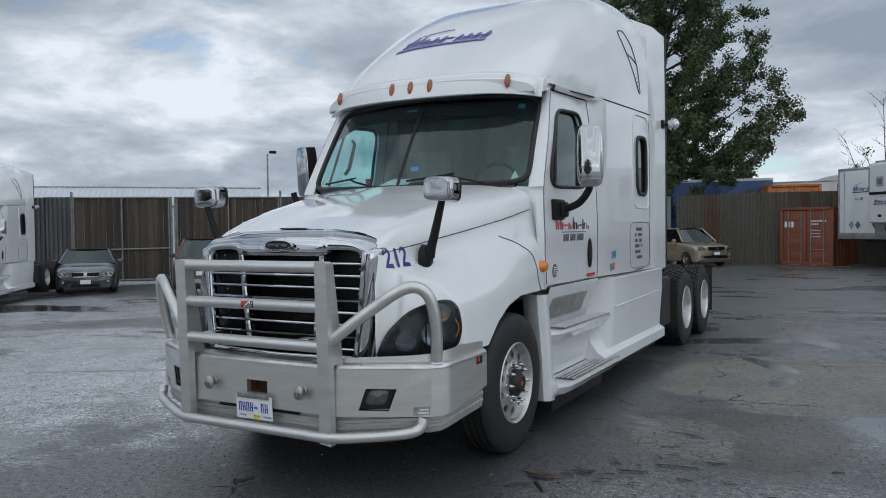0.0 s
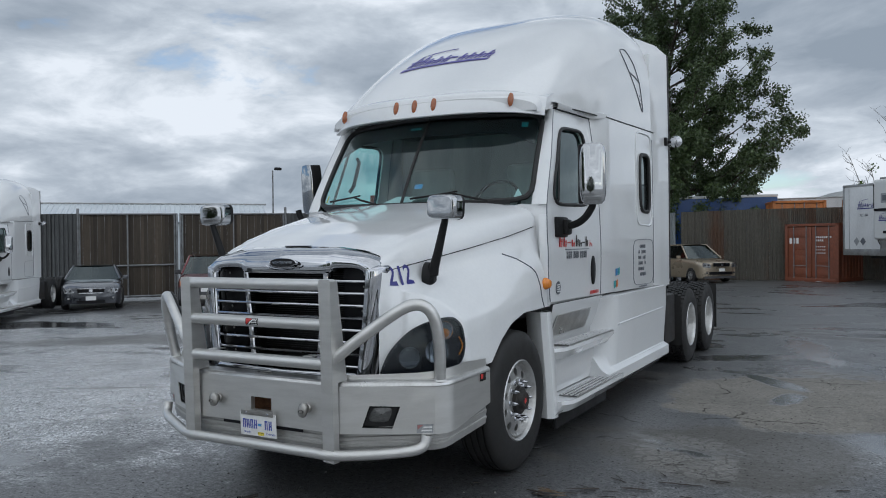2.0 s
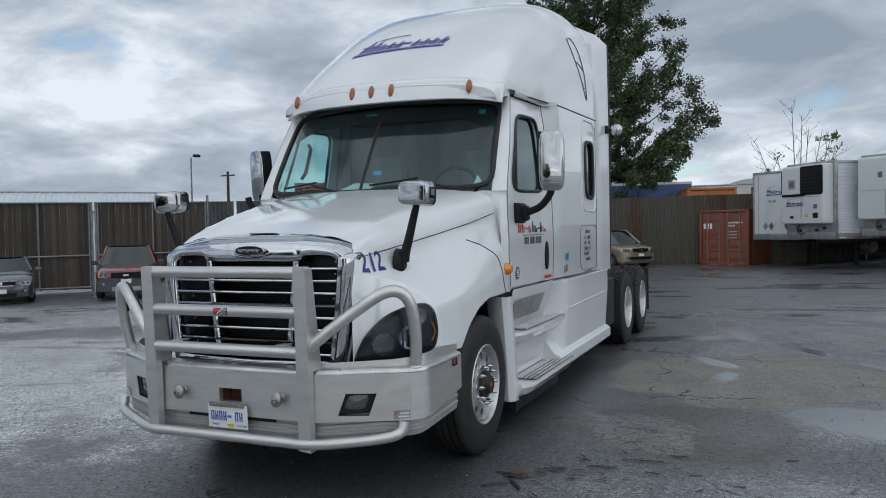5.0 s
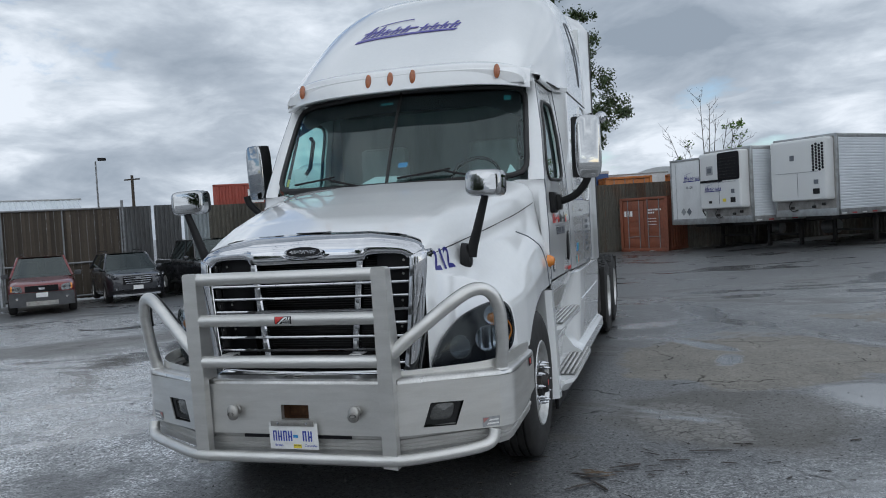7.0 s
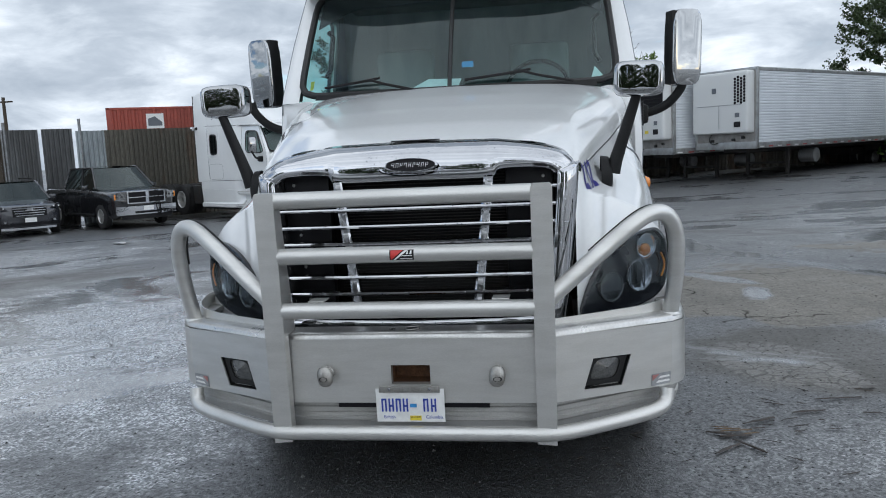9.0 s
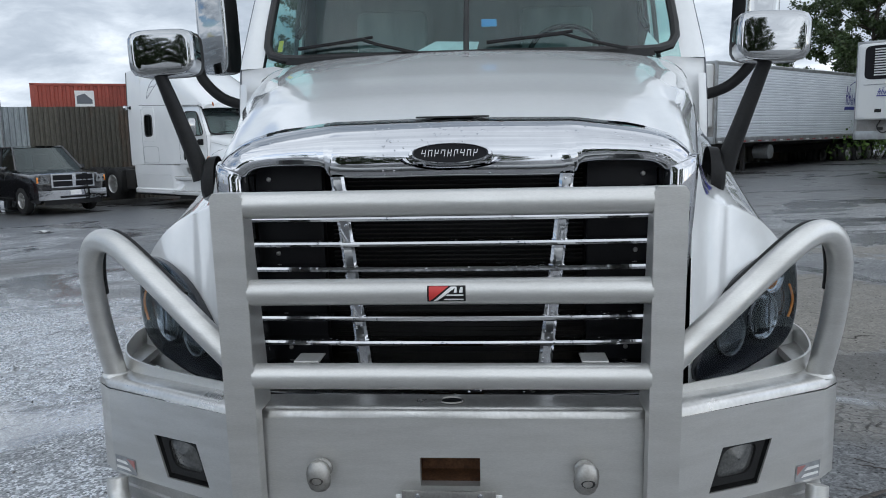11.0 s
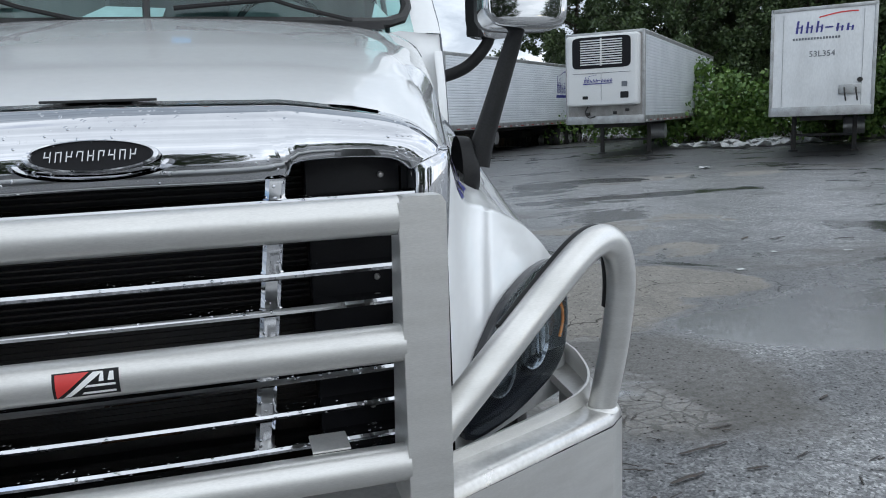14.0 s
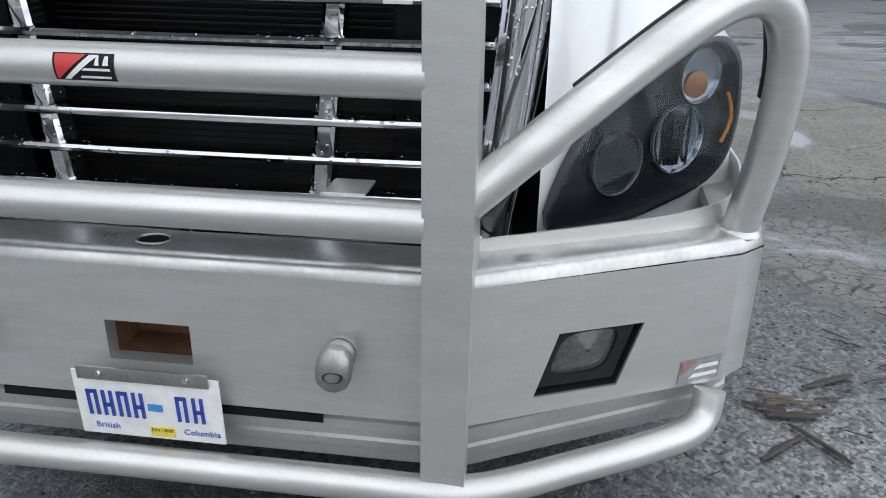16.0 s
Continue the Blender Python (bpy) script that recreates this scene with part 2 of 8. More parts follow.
def rows(bm, grid, close=False, flip=False):
    """Faces between rows of points; close joins each row's end to its start."""
    vv = [[bm.verts.new(p) for p in r] for r in grid]
    n = len(vv[0])
    for a, b in zip(vv, vv[1:]):
        for i in range(n if close else n - 1):
            j = (i + 1) % n
            q = [a[i], a[j], b[j], b[i]]
            bm.faces.new(q[::-1] if flip else q)
    return vv


def crom(pts, n):
    """A smooth curve through the points, n steps a span."""
    p = [Vector(q) for q in pts]
    p = [p[0] * 2 - p[1]] + p + [p[-1] * 2 - p[-2]]
    out = []
    for i in range(1, len(p) - 2):
        a, b, c, d = p[i - 1:i + 3]
        for k in range(n):
            t = k / n
            out.append(0.5 * ((2 * b) + (c - a) * t + (2 * a - 5 * b + 4 * c - d) * t * t + (3 * b - a - 3 * c + d) * t ** 3))
    return out + [p[-2]]


def tube(bm, pts, r, seg=12, cap=True, r1=None):
    """A round bar along the points, of radius r (to r1)."""
    p = [Vector(q) for q in pts]
    ref = Vector((0.13, 0.27, 0.95))
    rings = []
    for i, c in enumerate(p):
        t = (p[min(i + 1, len(p) - 1)] - p[max(i - 1, 0)]).normalized()
        if abs(t.dot(ref)) > 0.97:
            ref = Vector((0.9, 0.3, 0.1))
        u = (ref - t * ref.dot(t)).normalized()
        ref = u
        w = t.cross(u)
        rr = r if r1 is None else r + (r1 - r) * i / (len(p) - 1)
        rings.append([c + (u * math.cos(a) + w * math.sin(a)) * rr for a in (2 * math.pi * k / seg for k in range(seg))])
    vv = rows(bm, rings, close=True)
    if cap:
        bm.faces.new(vv[0][::-1])
        bm.faces.new(vv[-1])
    return bm


def lathe(bm, prof, seg=32, axis="x", at=(0, 0, 0), cap=False):
    """A turned shape from (along, radius) pairs."""
    o = Vector(at)
    rings = []
    for k in range(seg):
        a = 2 * math.pi * k / seg
        c, s = math.cos(a), math.sin(a)
        if axis == "x":
            rings.append([o + Vector((x, r * c, r * s)) for x, r in prof])
        elif axis == "y":
            rings.append([o + Vector((r * s, x, r * c)) for x, r in prof])
        else:
            rings.append([o + Vector((r * c, r * s, x)) for x, r in prof])
    rings.append(rings[0])
    rows(bm, rings)
    bmesh.ops.remove_doubles(bm, verts=bm.verts, dist=1e-5)
    return bm


def prism(bm, poly, vec):
    """A flat outline pulled along vec."""
    a = [bm.verts.new(p) for p in poly]
    b = [bm.verts.new(Vector(p) + Vector(vec)) for p in poly]
    bm.faces.new(a)
    bm.faces.new(b[::-1])
    n = len(a)
    for i in range(n):
        j = (i + 1) % n
        bm.faces.new([a[j], a[i], b[i], b[j]])
    bmesh.ops.recalc_face_normals(bm, faces=bm.faces)
    return bm


def resample(keys, n):
    """A closed outline with n steps on each side."""
    out = []
    for a, b in zip(keys, keys[1:] + keys[:1]):
        a, b = Vector(a), Vector(b)
        out += [a.lerp(b, k / n) for k in range(n)]
    return out


def rounded(loop, times):
    for _ in range(times):
        k = len(loop)
        loop = [(loop[i - 1] + loop[i] * 2 + loop[(i + 1) % k]) / 4 for i in range(k)]
    return loop


def ring(bm, inner, outer, steps, place, flip=False):
    """A plate between two outlines of equal count; place(u, v) gives the point in space."""
    grid = [[place(*a.lerp(b, s / steps)) for a, b in zip(inner, outer)] for s in range(steps + 1)]
    rows(bm, grid, close=True, flip=flip)
    return bm


def words(name, text, size, material, parent, m, label="", depth=0.002, squash=1.0, bold=0.0):
    cu = bpy.data.curves.new(name, "FONT")
    cu.body, cu.size, cu.extrude, cu.align_x = text, size, depth, "CENTER"
    cu.resolution_u, cu.offset = 2, bold
    tmp = bpy.data.objects.new("tmp", cu)
    scene.collection.objects.link(tmp)
    me = bpy.data.meshes.new_from_object(tmp.evaluated_get(bpy.context.evaluated_depsgraph_get()))
    bpy.data.objects.remove(tmp)
    me.transform(m @ Matrix.Diagonal((squash, 1, 1, 1)))
    me.materials.clear()
    me.materials.append(material)
    ob = new(name, me)
    ob.parent = parent
    if label:
        ob["label"] = label
    return ob


def cling(ob, tree, lift):
    """Lay a flat decal on the surface of the tree."""
    for v in ob.data.vertices:
        loc, nrm, _, _ = tree.find_nearest(v.co)
        if loc is not None:
            v.co = loc + nrm * lift
    return ob


def wordmark(bm, m, width, height, seed, slant=0.25, cells=9, under=True):
    """Slanted strokes with a line below and a swoosh above, in the plane m, which stands for a lettered mark."""
    rnd = random.Random(seed)
    cw = width / cells
    for i in range(cells):
        h = height * rnd.choice((0.55, 0.6, 0.9, 0.62))
        if i == 0:
            h = height
        if i == cells // 2:
            h = 0.0
        x0 = -width / 2 + i * cw
        if h:
            for dx, ww, hh in ((0.08, 0.22, h), (0.55, 0.19, h * 0.66)):
                p = [(x0 + cw * dx, 0), (x0 + cw * (dx + ww), 0), (x0 + cw * (dx + ww) + hh * slant, hh), (x0 + cw * dx + hh * slant, hh)]
                prism(bm, [m @ Vector((a, b, 0)) for a, b in p], m.to_3x3() @ Vector((0, 0, 0.002)))
            p = [(x0 + cw * 0.08, h * 0.42), (x0 + cw * 0.8, h * 0.42), (x0 + cw * 0.82, h * 0.51), (x0 + cw * 0.1, h * 0.51)]
            prism(bm, [m @ Vector((a, b, 0.0005)) for a, b in p], m.to_3x3() @ Vector((0, 0, 0.002)))
        else:
            p = [(x0, height * 0.3), (x0 + cw * 0.8, height * 0.3), (x0 + cw * 0.84, height * 0.42), (x0 + cw * 0.04, height * 0.42)]
            prism(bm, [m @ Vector((a, b, 0)) for a, b in p], m.to_3x3() @ Vector((0, 0, 0.002)))
    if under:
        p = [(-width / 2 - height * 0.12, -height * 0.28), (width / 2 - height * 0.1, -height * 0.22), (width / 2, -height * 0.1), (-width / 2 - height * 0.06, -height * 0.1)]
        prism(bm, [m @ Vector((a, b, 0)) for a, b in p], m.to_3x3() @ Vector((0, 0, 0.002)))
        arc = [(-width * 0.36 + width * 0.34 * k / 8, height * (0.98 + 0.26 * math.sin(math.pi * 0.55 * k / 8))) for k in range(9)]
        for (a, b), (c, d) in zip(arc, arc[1:]):
            prism(bm, [m @ Vector(q) for q in ((a, b, 0), (c, d, 0), (c, d + 0.05 * height, 0), (a, b + 0.05 * height, 0))], m.to_3x3() @ Vector((0, 0, 0.002)))
    return bm


def gz(x, y):
    """Height of the yard, which falls away to the fence."""
    f = 0.021 * (x + 2) if x < -2 else (0.011 * (min(x, 30) - 3) if x > 3 else 0.0)
    g = -0.008 * (min(max(y, 6), 40) - 6)
    s = min(max((x - 2) / 8, 0), 1)
    return max(f, -0.9) + g * (1 - s * s * (3 - 2 * s))


def stand(x, y, ax, ay, dz=0.0):
    """A pose on the yard whose local -y looks along (ax, ay)."""
    return Matrix.Translation((x, y, gz(x, y) + dz)) @ Matrix.Rotation(math.atan2(ay, ax) + math.pi / 2, 4, "Z")


# ---- yard ----
def asphalt():
    m = bpy.data.materials.new("wet_asphalt")
    m.use_nodes = True
    nt = m.node_tree
    p = nt.nodes["Principled BSDF"]
    link = nt.links.new
    tc = nt.nodes.new("ShaderNodeTexCoord")

    def tex(kind, scale, detail=5, rough=0.6, stretch=None, rot=0.0, shift=(0, 0, 0), feature=None, distort=0.0):
        mp = nt.nodes.new("ShaderNodeMapping")
        mp.inputs["Location"].default_value = shift
        mp.inputs["Rotation"].default_value = (0, 0, rot)
        if stretch:
            mp.inputs["Scale"].default_value = stretch
        link(tc.outputs["Object"], mp.inputs[0])
        n = nt.nodes.new(kind)
        n.inputs["Scale"].default_value = scale
        if kind == "ShaderNodeTexNoise":
            n.inputs["Detail"].default_value, n.inputs["Roughness"].default_value, n.inputs["Distortion"].default_value = detail, rough, distort
        if feature:
            n.feature = feature
        if kind == "ShaderNodeTexVoronoi":
            n.voronoi_dimensions = "2D"
        src = mp.outputs[0]
        if feature:
            bend = nt.nodes.new("ShaderNodeTexNoise")
            bend.inputs["Scale"].default_value, bend.inputs["Detail"].default_value = 1.3, 7
            link(src, bend.inputs["Vector"])
            push = nt.nodes.new("ShaderNodeVectorMath")
            push.operation = "MULTIPLY_ADD"
            push.inputs[1].default_value = (0.9, 0.9, 0)
            link(bend.outputs["Color"], push.inputs[0])
            link(src, push.inputs[2])
            src = push.outputs[0]
        link(src, n.inputs["Vector"])
        return n

    def rng(src, a, b, c=0.0, d=1.0):
        n = nt.nodes.new("ShaderNodeMapRange")
        for i, v in ((1, a), (2, b), (3, c), (4, d)):
            n.inputs[i].default_value = v
        link(src, n.inputs[0])
        return n.outputs[0]

    def mul(a, b, op="MULTIPLY"):
        n = nt.nodes.new("ShaderNodeMath")
        n.operation = "ADD" if op == "SUM" else op
        n.use_clamp = op == "ADD"
        for i, v in ((0, a), (1, b)):
            if isinstance(v, (int, float)):
                n.inputs[i].default_value = v
            else:
                link(v, n.inputs[i])
        return n.outputs[0]

    def mix(f, a, b):
        n = nt.nodes.new("ShaderNodeMix")
        n.data_type = "RGBA"
        link(f, n.inputs[0])
        for i, v in ((6, a), (7, b)):
            if isinstance(v, tuple):
                n.inputs[i].default_value = (*v, 1)
            else:
                link(v, n.inputs[i])
        return n.outputs[2]
    broad = tex("ShaderNodeTexNoise", 0.22, 7, 0.62, distort=0.6)
    blot = tex("ShaderNodeTexNoise", 1.6, 6, 0.65, distort=0.4)
    wet = tex("ShaderNodeTexNoise", 0.34, 9, 0.62, (0.8, 1.25, 1), 0.35, (1.7, 4.4, 0), distort=0.9)
    damp = tex("ShaderNodeTexNoise", 0.26, 9, 0.62, (0.7, 1.4, 1), -0.2, (8.3, 2.1, 0), distort=0.8)
    agg = tex("ShaderNodeTexVoronoi", 82)
    pit = tex("ShaderNodeTexVoronoi", 17, shift=(0.3, 0.7, 0))
    grit = tex("ShaderNodeTexNoise", 60, 5, 0.75)
    lump = tex("ShaderNodeTexNoise", 20, 8, 0.8, distort=0.3)
    crack = tex("ShaderNodeTexVoronoi", 0.42, feature="DISTANCE_TO_EDGE")
    net = tex("ShaderNodeTexVoronoi", 1.15, feature="DISTANCE_TO_EDGE")
    alligator = tex("ShaderNodeTexVoronoi", 7.0, feature="DISTANCE_TO_EDGE")
    crack_w = tex("ShaderNodeTexNoise", 1.2, 5, 0.6)
    warp = tex("ShaderNodeTexNoise", 1.1, 9, 0.68, shift=(4.0, 1.0, 0))

    def spot(cx, cy, rx, ry, turn, soft, ragged=0.9):
        """1 inside a ragged oval of the yard, 0 outside."""
        mp = nt.nodes.new("ShaderNodeMapping")
        mp.vector_type = "TEXTURE"
        mp.inputs["Location"].default_value, mp.inputs["Rotation"].default_value, mp.inputs["Scale"].default_value = (cx, cy, 0), (0, 0, turn), (rx, ry, 1000)
        link(tc.outputs["Object"], mp.inputs[0])
        ln = nt.nodes.new("ShaderNodeVectorMath")
        ln.operation = "LENGTH"
        link(mp.outputs[0], ln.inputs[0])
        return rng(mul(ln.outputs["Value"], rng(warp.outputs[0], 0.3, 0.7, -ragged / 2, ragged / 2), "SUM"), 1.0 - soft, 1.0 + soft, 1.0, 0.0)

    def union(*masks):
        out = masks[0]
        for q in masks[1:]:
            out = mul(out, q, "MAXIMUM")
        return out
    # thin sheets and runnels of standing water
    runnel = union(spot(2.55, 9.5, 1.5, 0.30, -1.35, 0.3, 0.9), spot(1.9, 7.9, 0.9, 0.34, 0.5, 0.3, 0.9), spot(3.05, 7.95, 0.75, 0.26, -0.8, 0.2, 0.7), spot(3.72, 6.95, 0.75, 0.13, -1.0, 0.2, 0.6), spot(4.4, 5.85, 0.9, 0.11, -0.85, 0.25, 0.6),
                   spot(2.45, 5.95, 0.62, 0.15, -0.9, 0.2, 0.8), spot(2.68, 4.95, 0.40, 0.17, 1.4, 0.2, 0.8))
    pools = union(spot(3.45, 11.6, 0.62, 0.30, 0.3, 0.1, 0.5), spot(-14.8, 7.9, 1.7, 0.8, 0.6, 0.1, 0.7), spot(-4.2, 2.65, 1.3, 0.06, 0.45, 0.3, 0.5), spot(0.8, 15.7, 0.7, 0.2, 0.1, 0.1, 0.6), spot(7.6, 11.6, 2.4, 0.35, -0.1, 0.2, 0.9))
    film = union(runnel, pools, mul(rng(wet.outputs[0], 0.535, 0.60), 0.85))
    # dried brownish patches and smooth damp hollows
    patch = union(spot(2.95, 5.15, 1.40, 1.62, -0.15, 0.05, 0.55), spot(4.15, 4.9, 0.7, 0.9, 0.4, 0.05, 0.6), spot(5.2, 6.35, 0.62, 0.36, 0.5, 0.08, 1.9), spot(6.6, 8.5, 0.6, 0.45, 0.3, 0.08, 1.9), spot(5.0, 8.3, 0.75, 0.5, 0.2, 0.08, 1.9), spot(9.2, 14.4, 1.6, 0.5, 0.2, 0.1), spot(11.9, 14.0, 0.9, 0.5, 0.3, 0.1))
    isle = mul(mul(spot(2.2, 2.35, 0.34, 0.55, 0.1, 0.3, 1.6), rng(alligator.outputs["Distance"], 0.05, 0.10)), 0.55)
    patch = mul(union(patch, isle), rng(film, 0.2, 0.7, 1.0, 0.0))
    dull = union(spot(2.55, 2.55, 0.95, 0.98, 0.0, 0.16, 0.6), spot(-8.5, 6.9, 3.0, 0.9, 0.55, 0.2, 0.8), mul(rng(damp.outputs[0], 0.56, 0.62), 0.8))
    dull = mul(mul(dull, rng(film, 0.2, 0.7, 1.0, 0.0)), rng(patch, 0, 1, 1, 0))
    # where the rough top still glistens with water
    sheen = union(spot(-6.2, 3.2, 5.0, 4.2, 0.6, 0.35, 0.8), spot(-14.0, 7.5, 6.5, 4.0, 0.6, 0.35, 0.8), mul(spot(3.35, 2.75, 0.75, 0.45, 0.2, 0.5, 1.2), 0.35), mul(spot(2.9, 0.9, 1.3, 0.55, 0.2, 0.5, 1.2), 0.22), mul(spot(9.5, 10.5, 5.5, 5.0, 0.6, 0.4, 0.9), 0.4))
    sheen = mul(sheen, rng(blot.outputs[0], 0.36, 0.58, 0.55, 1.0))
    col = mix(rng(broad.outputs[0], 0.38, 0.62), (0.027, 0.028, 0.030), (0.044, 0.045, 0.046))
    col = mix(rng(blot.outputs[0], 0.52, 0.66, 0.0, 0.55), col, (0.030, 0.030, 0.031))
    col = mix(dull, col, (0.082, 0.078, 0.071))
    col = mix(patch, col, mix(rng(blot.outputs[0], 0.40, 0.68), (0.205, 0.192, 0.170), (0.145, 0.137, 0.123)))
    col = mix(mul(film, 0.6), col, (0.030, 0.030, 0.030))
    smooth = mul(union(dull, patch, film), 0.9)
    stone = rng(agg.outputs["Color"], 0.1, 0.9, 0.25, 2.1)
    fine = rng(grit.outputs[0], 0.32, 0.68, 0.35, 1.65)
    hs = nt.nodes.new("ShaderNodeHueSaturation")
    link(col, hs.inputs["Color"])
    speck = mul(mul(stone, fine), rng(lump.outputs[0], 0.36, 0.64, 0.6, 1.4))
    keep = rng(smooth, 0, 1, 1.0, 0.3)
    link(mul(mul(speck, keep), rng(keep, 0, 1, 1.0, 0.0), "SUM"), hs.inputs["Value"])
    lines = mul(rng(crack.outputs["Distance"], 0.0, 0.008, 1.0, 0.0), rng(crack_w.outputs[0], 0.5, 0.56))
    lines = mul(lines, mul(rng(net.outputs["Distance"], 0.0, 0.010, 1.0, 0.0), mul(patch, rng(crack_w.outputs[0], 0.52, 0.58))), "ADD")
    pits = mul(rng(mul(pit.outputs["Distance"], mul(grit.outputs[0], 0.35), "SUM"), 0.22, 0.34, 1.0, 0.0), rng(pit.outputs["Color"], 0.62, 0.72))
    dark = mul(mul(lines, 0.85), mul(pits, 0.9), "ADD")
    dark = mul(dark, rng(film, 0, 1, 1.0, 0.15))
    link(mix(dark, hs.outputs[0], (0.008, 0.008, 0.008)), p.inputs["Base Color"])
    rough = mul(rng(union(mul(dull, 0.5), patch), 0, 1, 0.38, 0.65), rng(grit.outputs[0], 0.3, 0.7, 0.75, 1.25))
    rough = mul(mul(rough, rng(film, 0, 1, 1.0, 0.40)), rng(sheen, 0, 1, 1.0, 0.68))
    link(mul(rough, mul(dark, 0.5), "ADD"), p.inputs["Roughness"])
    gloss = mul(rng(agg.outputs["Color"], 0.2, 0.8, 1.7, 0.3), rng(lump.outputs[0], 0.4, 0.6, 0.5, 1.3))
    gloss = mul(gloss, rng(sheen, 0, 1, 0.66, 3.3))
    gloss = mul(mul(gloss, rng(film, 0, 1, 1.0, 0.0)), mul(film, 1.7), "SUM")
    link(mul(mul(rng(dark, 0, 1, 1.0, 0.05), rng(union(mul(dull, 0.9), patch), 0, 1, 1.15, 0.16)), gloss), p.inputs["Specular IOR Level"])
    hgt = mul(mul(agg.outputs["Distance"], -0.4), mul(mul(grit.outputs[0], 1.1), mul(lump.outputs[0], 1.2), "SUM"), "SUM")
    hgt = mul(hgt, mul(dark, 0.5), "SUBTRACT")
    bmp = nt.nodes.new("ShaderNodeBump")
    bmp.inputs["Distance"].default_value = 0.0028
    link(mul(rng(union(dull, patch), 0, 1, 1.0, 0.22), mul(rng(film, 0, 1, 1.0, 0.04), rng(sheen, 0, 1, 1.0, 0.5))), bmp.inputs["Strength"])
    p.inputs["IOR"].default_value = 2.15
    link(hgt, bmp.inputs["Height"])
    link(bmp.outputs[0], p.inputs["Normal"])
    return m


ASPH = asphalt()
bm = B()
xs = sorted(set([-1500, -600, -160, -90, -60, -45] + list(np.arange(-34, 34.1, 2.0)) + [45, 60, 90, 160, 600, 1500]))
ys = sorted(set([-1500, -600, -160, -90, -50, -30] + list(np.arange(-20, 46.1, 2.0)) + [60, 90, 160, 600, 1500]))
rows(bm, [[Vector((x, y, gz(x, y))) for x in xs] for y in ys])
tagged(part("ground", bm, ASPH, None, smooth=80), "wet dark asphalt yard with pale worn patches", "ground", kind="structure")


# ---- highway tractor ----
def kk(y, ys, vs):
    return float(np.interp(y, ys, vs))


HOOD_Y = (0.36, 0.7, 1.1, 1.5, 1.93)


def hood_front(x):
    return 0.25 + 0.80 * (x - 0.735) if x >= 0.735 else kk(x, (0.66, 0.735), (0.35, 0.25))


def hood_back(x):
    return 1.70 + 0.23 * min(1.0, (x / 1.05) ** 2)


def hood_half(y0):
    """Half of the hood's outline across, from the middle to the wheel arch, at y0."""
    zt = kk(y0, HOOD_Y, (1.66, 1.755, 1.85, 1.935, 2.02))
    w = kk(y0, HOOD_Y, (0.735, 0.82, 0.925, 1.015, 1.085))
    p = [(0, zt), (0.45 * w, zt - 0.006), (0.82 * w, zt - 0.032), (w, zt - kk(y0, HOOD_Y, (0.13, 0.125, 0.115, 0.105, 0.10)))]
    p += [(w + kk(y0, HOOD_Y, (0.055, 0.055, 0.052, 0.048, 0.045)), kk(y0, HOOD_Y, (1.40, 1.48, 1.58, 1.67, 1.75)))]
    p += [(kk(y0, HOOD_Y, (0.895, 0.97, 1.06, 1.12, 1.155)), kk(y0, HOOD_Y, (1.36, 1.42, 1.51, 1.57, 1.61)))]
    p += [(kk(y0, HOOD_Y, (1.02, 1.085, 1.14, 1.17, 1.185)), kk(y0, HOOD_Y, (1.30, 1.345, 1.42, 1.475, 1.50)))]
    z7 = kk(y0, HOOD_Y, (1.215, 1.25, 1.315, 1.37, 1.39))
    p += [(kk(y0, HOOD_Y, (1.115, 1.16, 1.19, 1.20, 1.205)), z7), (kk(y0, HOOD_Y, (1.165, 1.20, 1.215, 1.22, 1.215)), z7 - 0.09)]
    zb = kk(y0, (0.36, 0.70, 0.88, 1.08, 1.35, 1.7, 1.93), (0.86, 0.86, 1.0, 1.10, 1.155, 1.16, 1.165))
    p += [(kk(y0, HOOD_Y, (1.19, 1.21, 1.22, 1.22, 1.215)), min(zb, z7 - 0.14))]
    return crom([(a, b, 0) for a, b in p], 4)


def hood_mesh():
    bm = B()
    grid = []
    for k in range(33):
        y0 = 0.36 + (1.93 - 0.36) * k / 32
        s = k / 32
        half = [Vector((q.x, hood_front(q.x) * (1 - s) + hood_back(q.x) * s, q.y)) for q in hood_half(y0)]
        left = [Vector((-q.x, q.y, q.z)) for q in half[:0:-1]]
        grid.append(left + half)
    rows(bm, grid)
    # turned-in lip round the arch, and the front of each fender down to the bumper
    for sx in (1, -1):
        edge = [Vector(r[-1 if sx > 0 else 0]) for r in grid]
        rows(bm, [edge, [q + Vector((-0.05 * sx, 0, -0.004)) for q in edge]], flip=sx < 0)
        fr = [q for q in grid[0] if q.x * sx >= 0.733]
        fr.sort(key=lambda q: q.x * sx)
        rows(bm, [[Vector((q.x, q.y, q.z)) for q in fr], [Vector((q.x, q.y, 0.78)) for q in fr]], flip=sx > 0)
    bmesh.ops.remove_doubles(bm, verts=bm.verts, dist=1e-5)
    bmesh.ops.recalc_face_normals(bm, faces=bm.faces)
    return bm


def side_x(y, z):
    """The cab's side: doors lean in above the belt, the sleeper stands straight."""
    door = kk(z, (0.9, 1.2, 1.6, 2.0, 2.4, 2.75, 3.0), (1.185, 1.212, 1.222, 1.205, 1.165, 1.11, 1.07))
    bunk = kk(z, (0.9, 1.2, 2.0, 2.8, 3.2), (1.215, 1.225, 1.225, 1.215, 1.205))
    s = min(max((y - 3.25) / 0.22, 0), 1)
    s = s * s * (3 - 2 * s)
    return door * (1 - s) + bunk * s


def eave(y):
    return 2.845 + 0.037 * (y - 2.2)


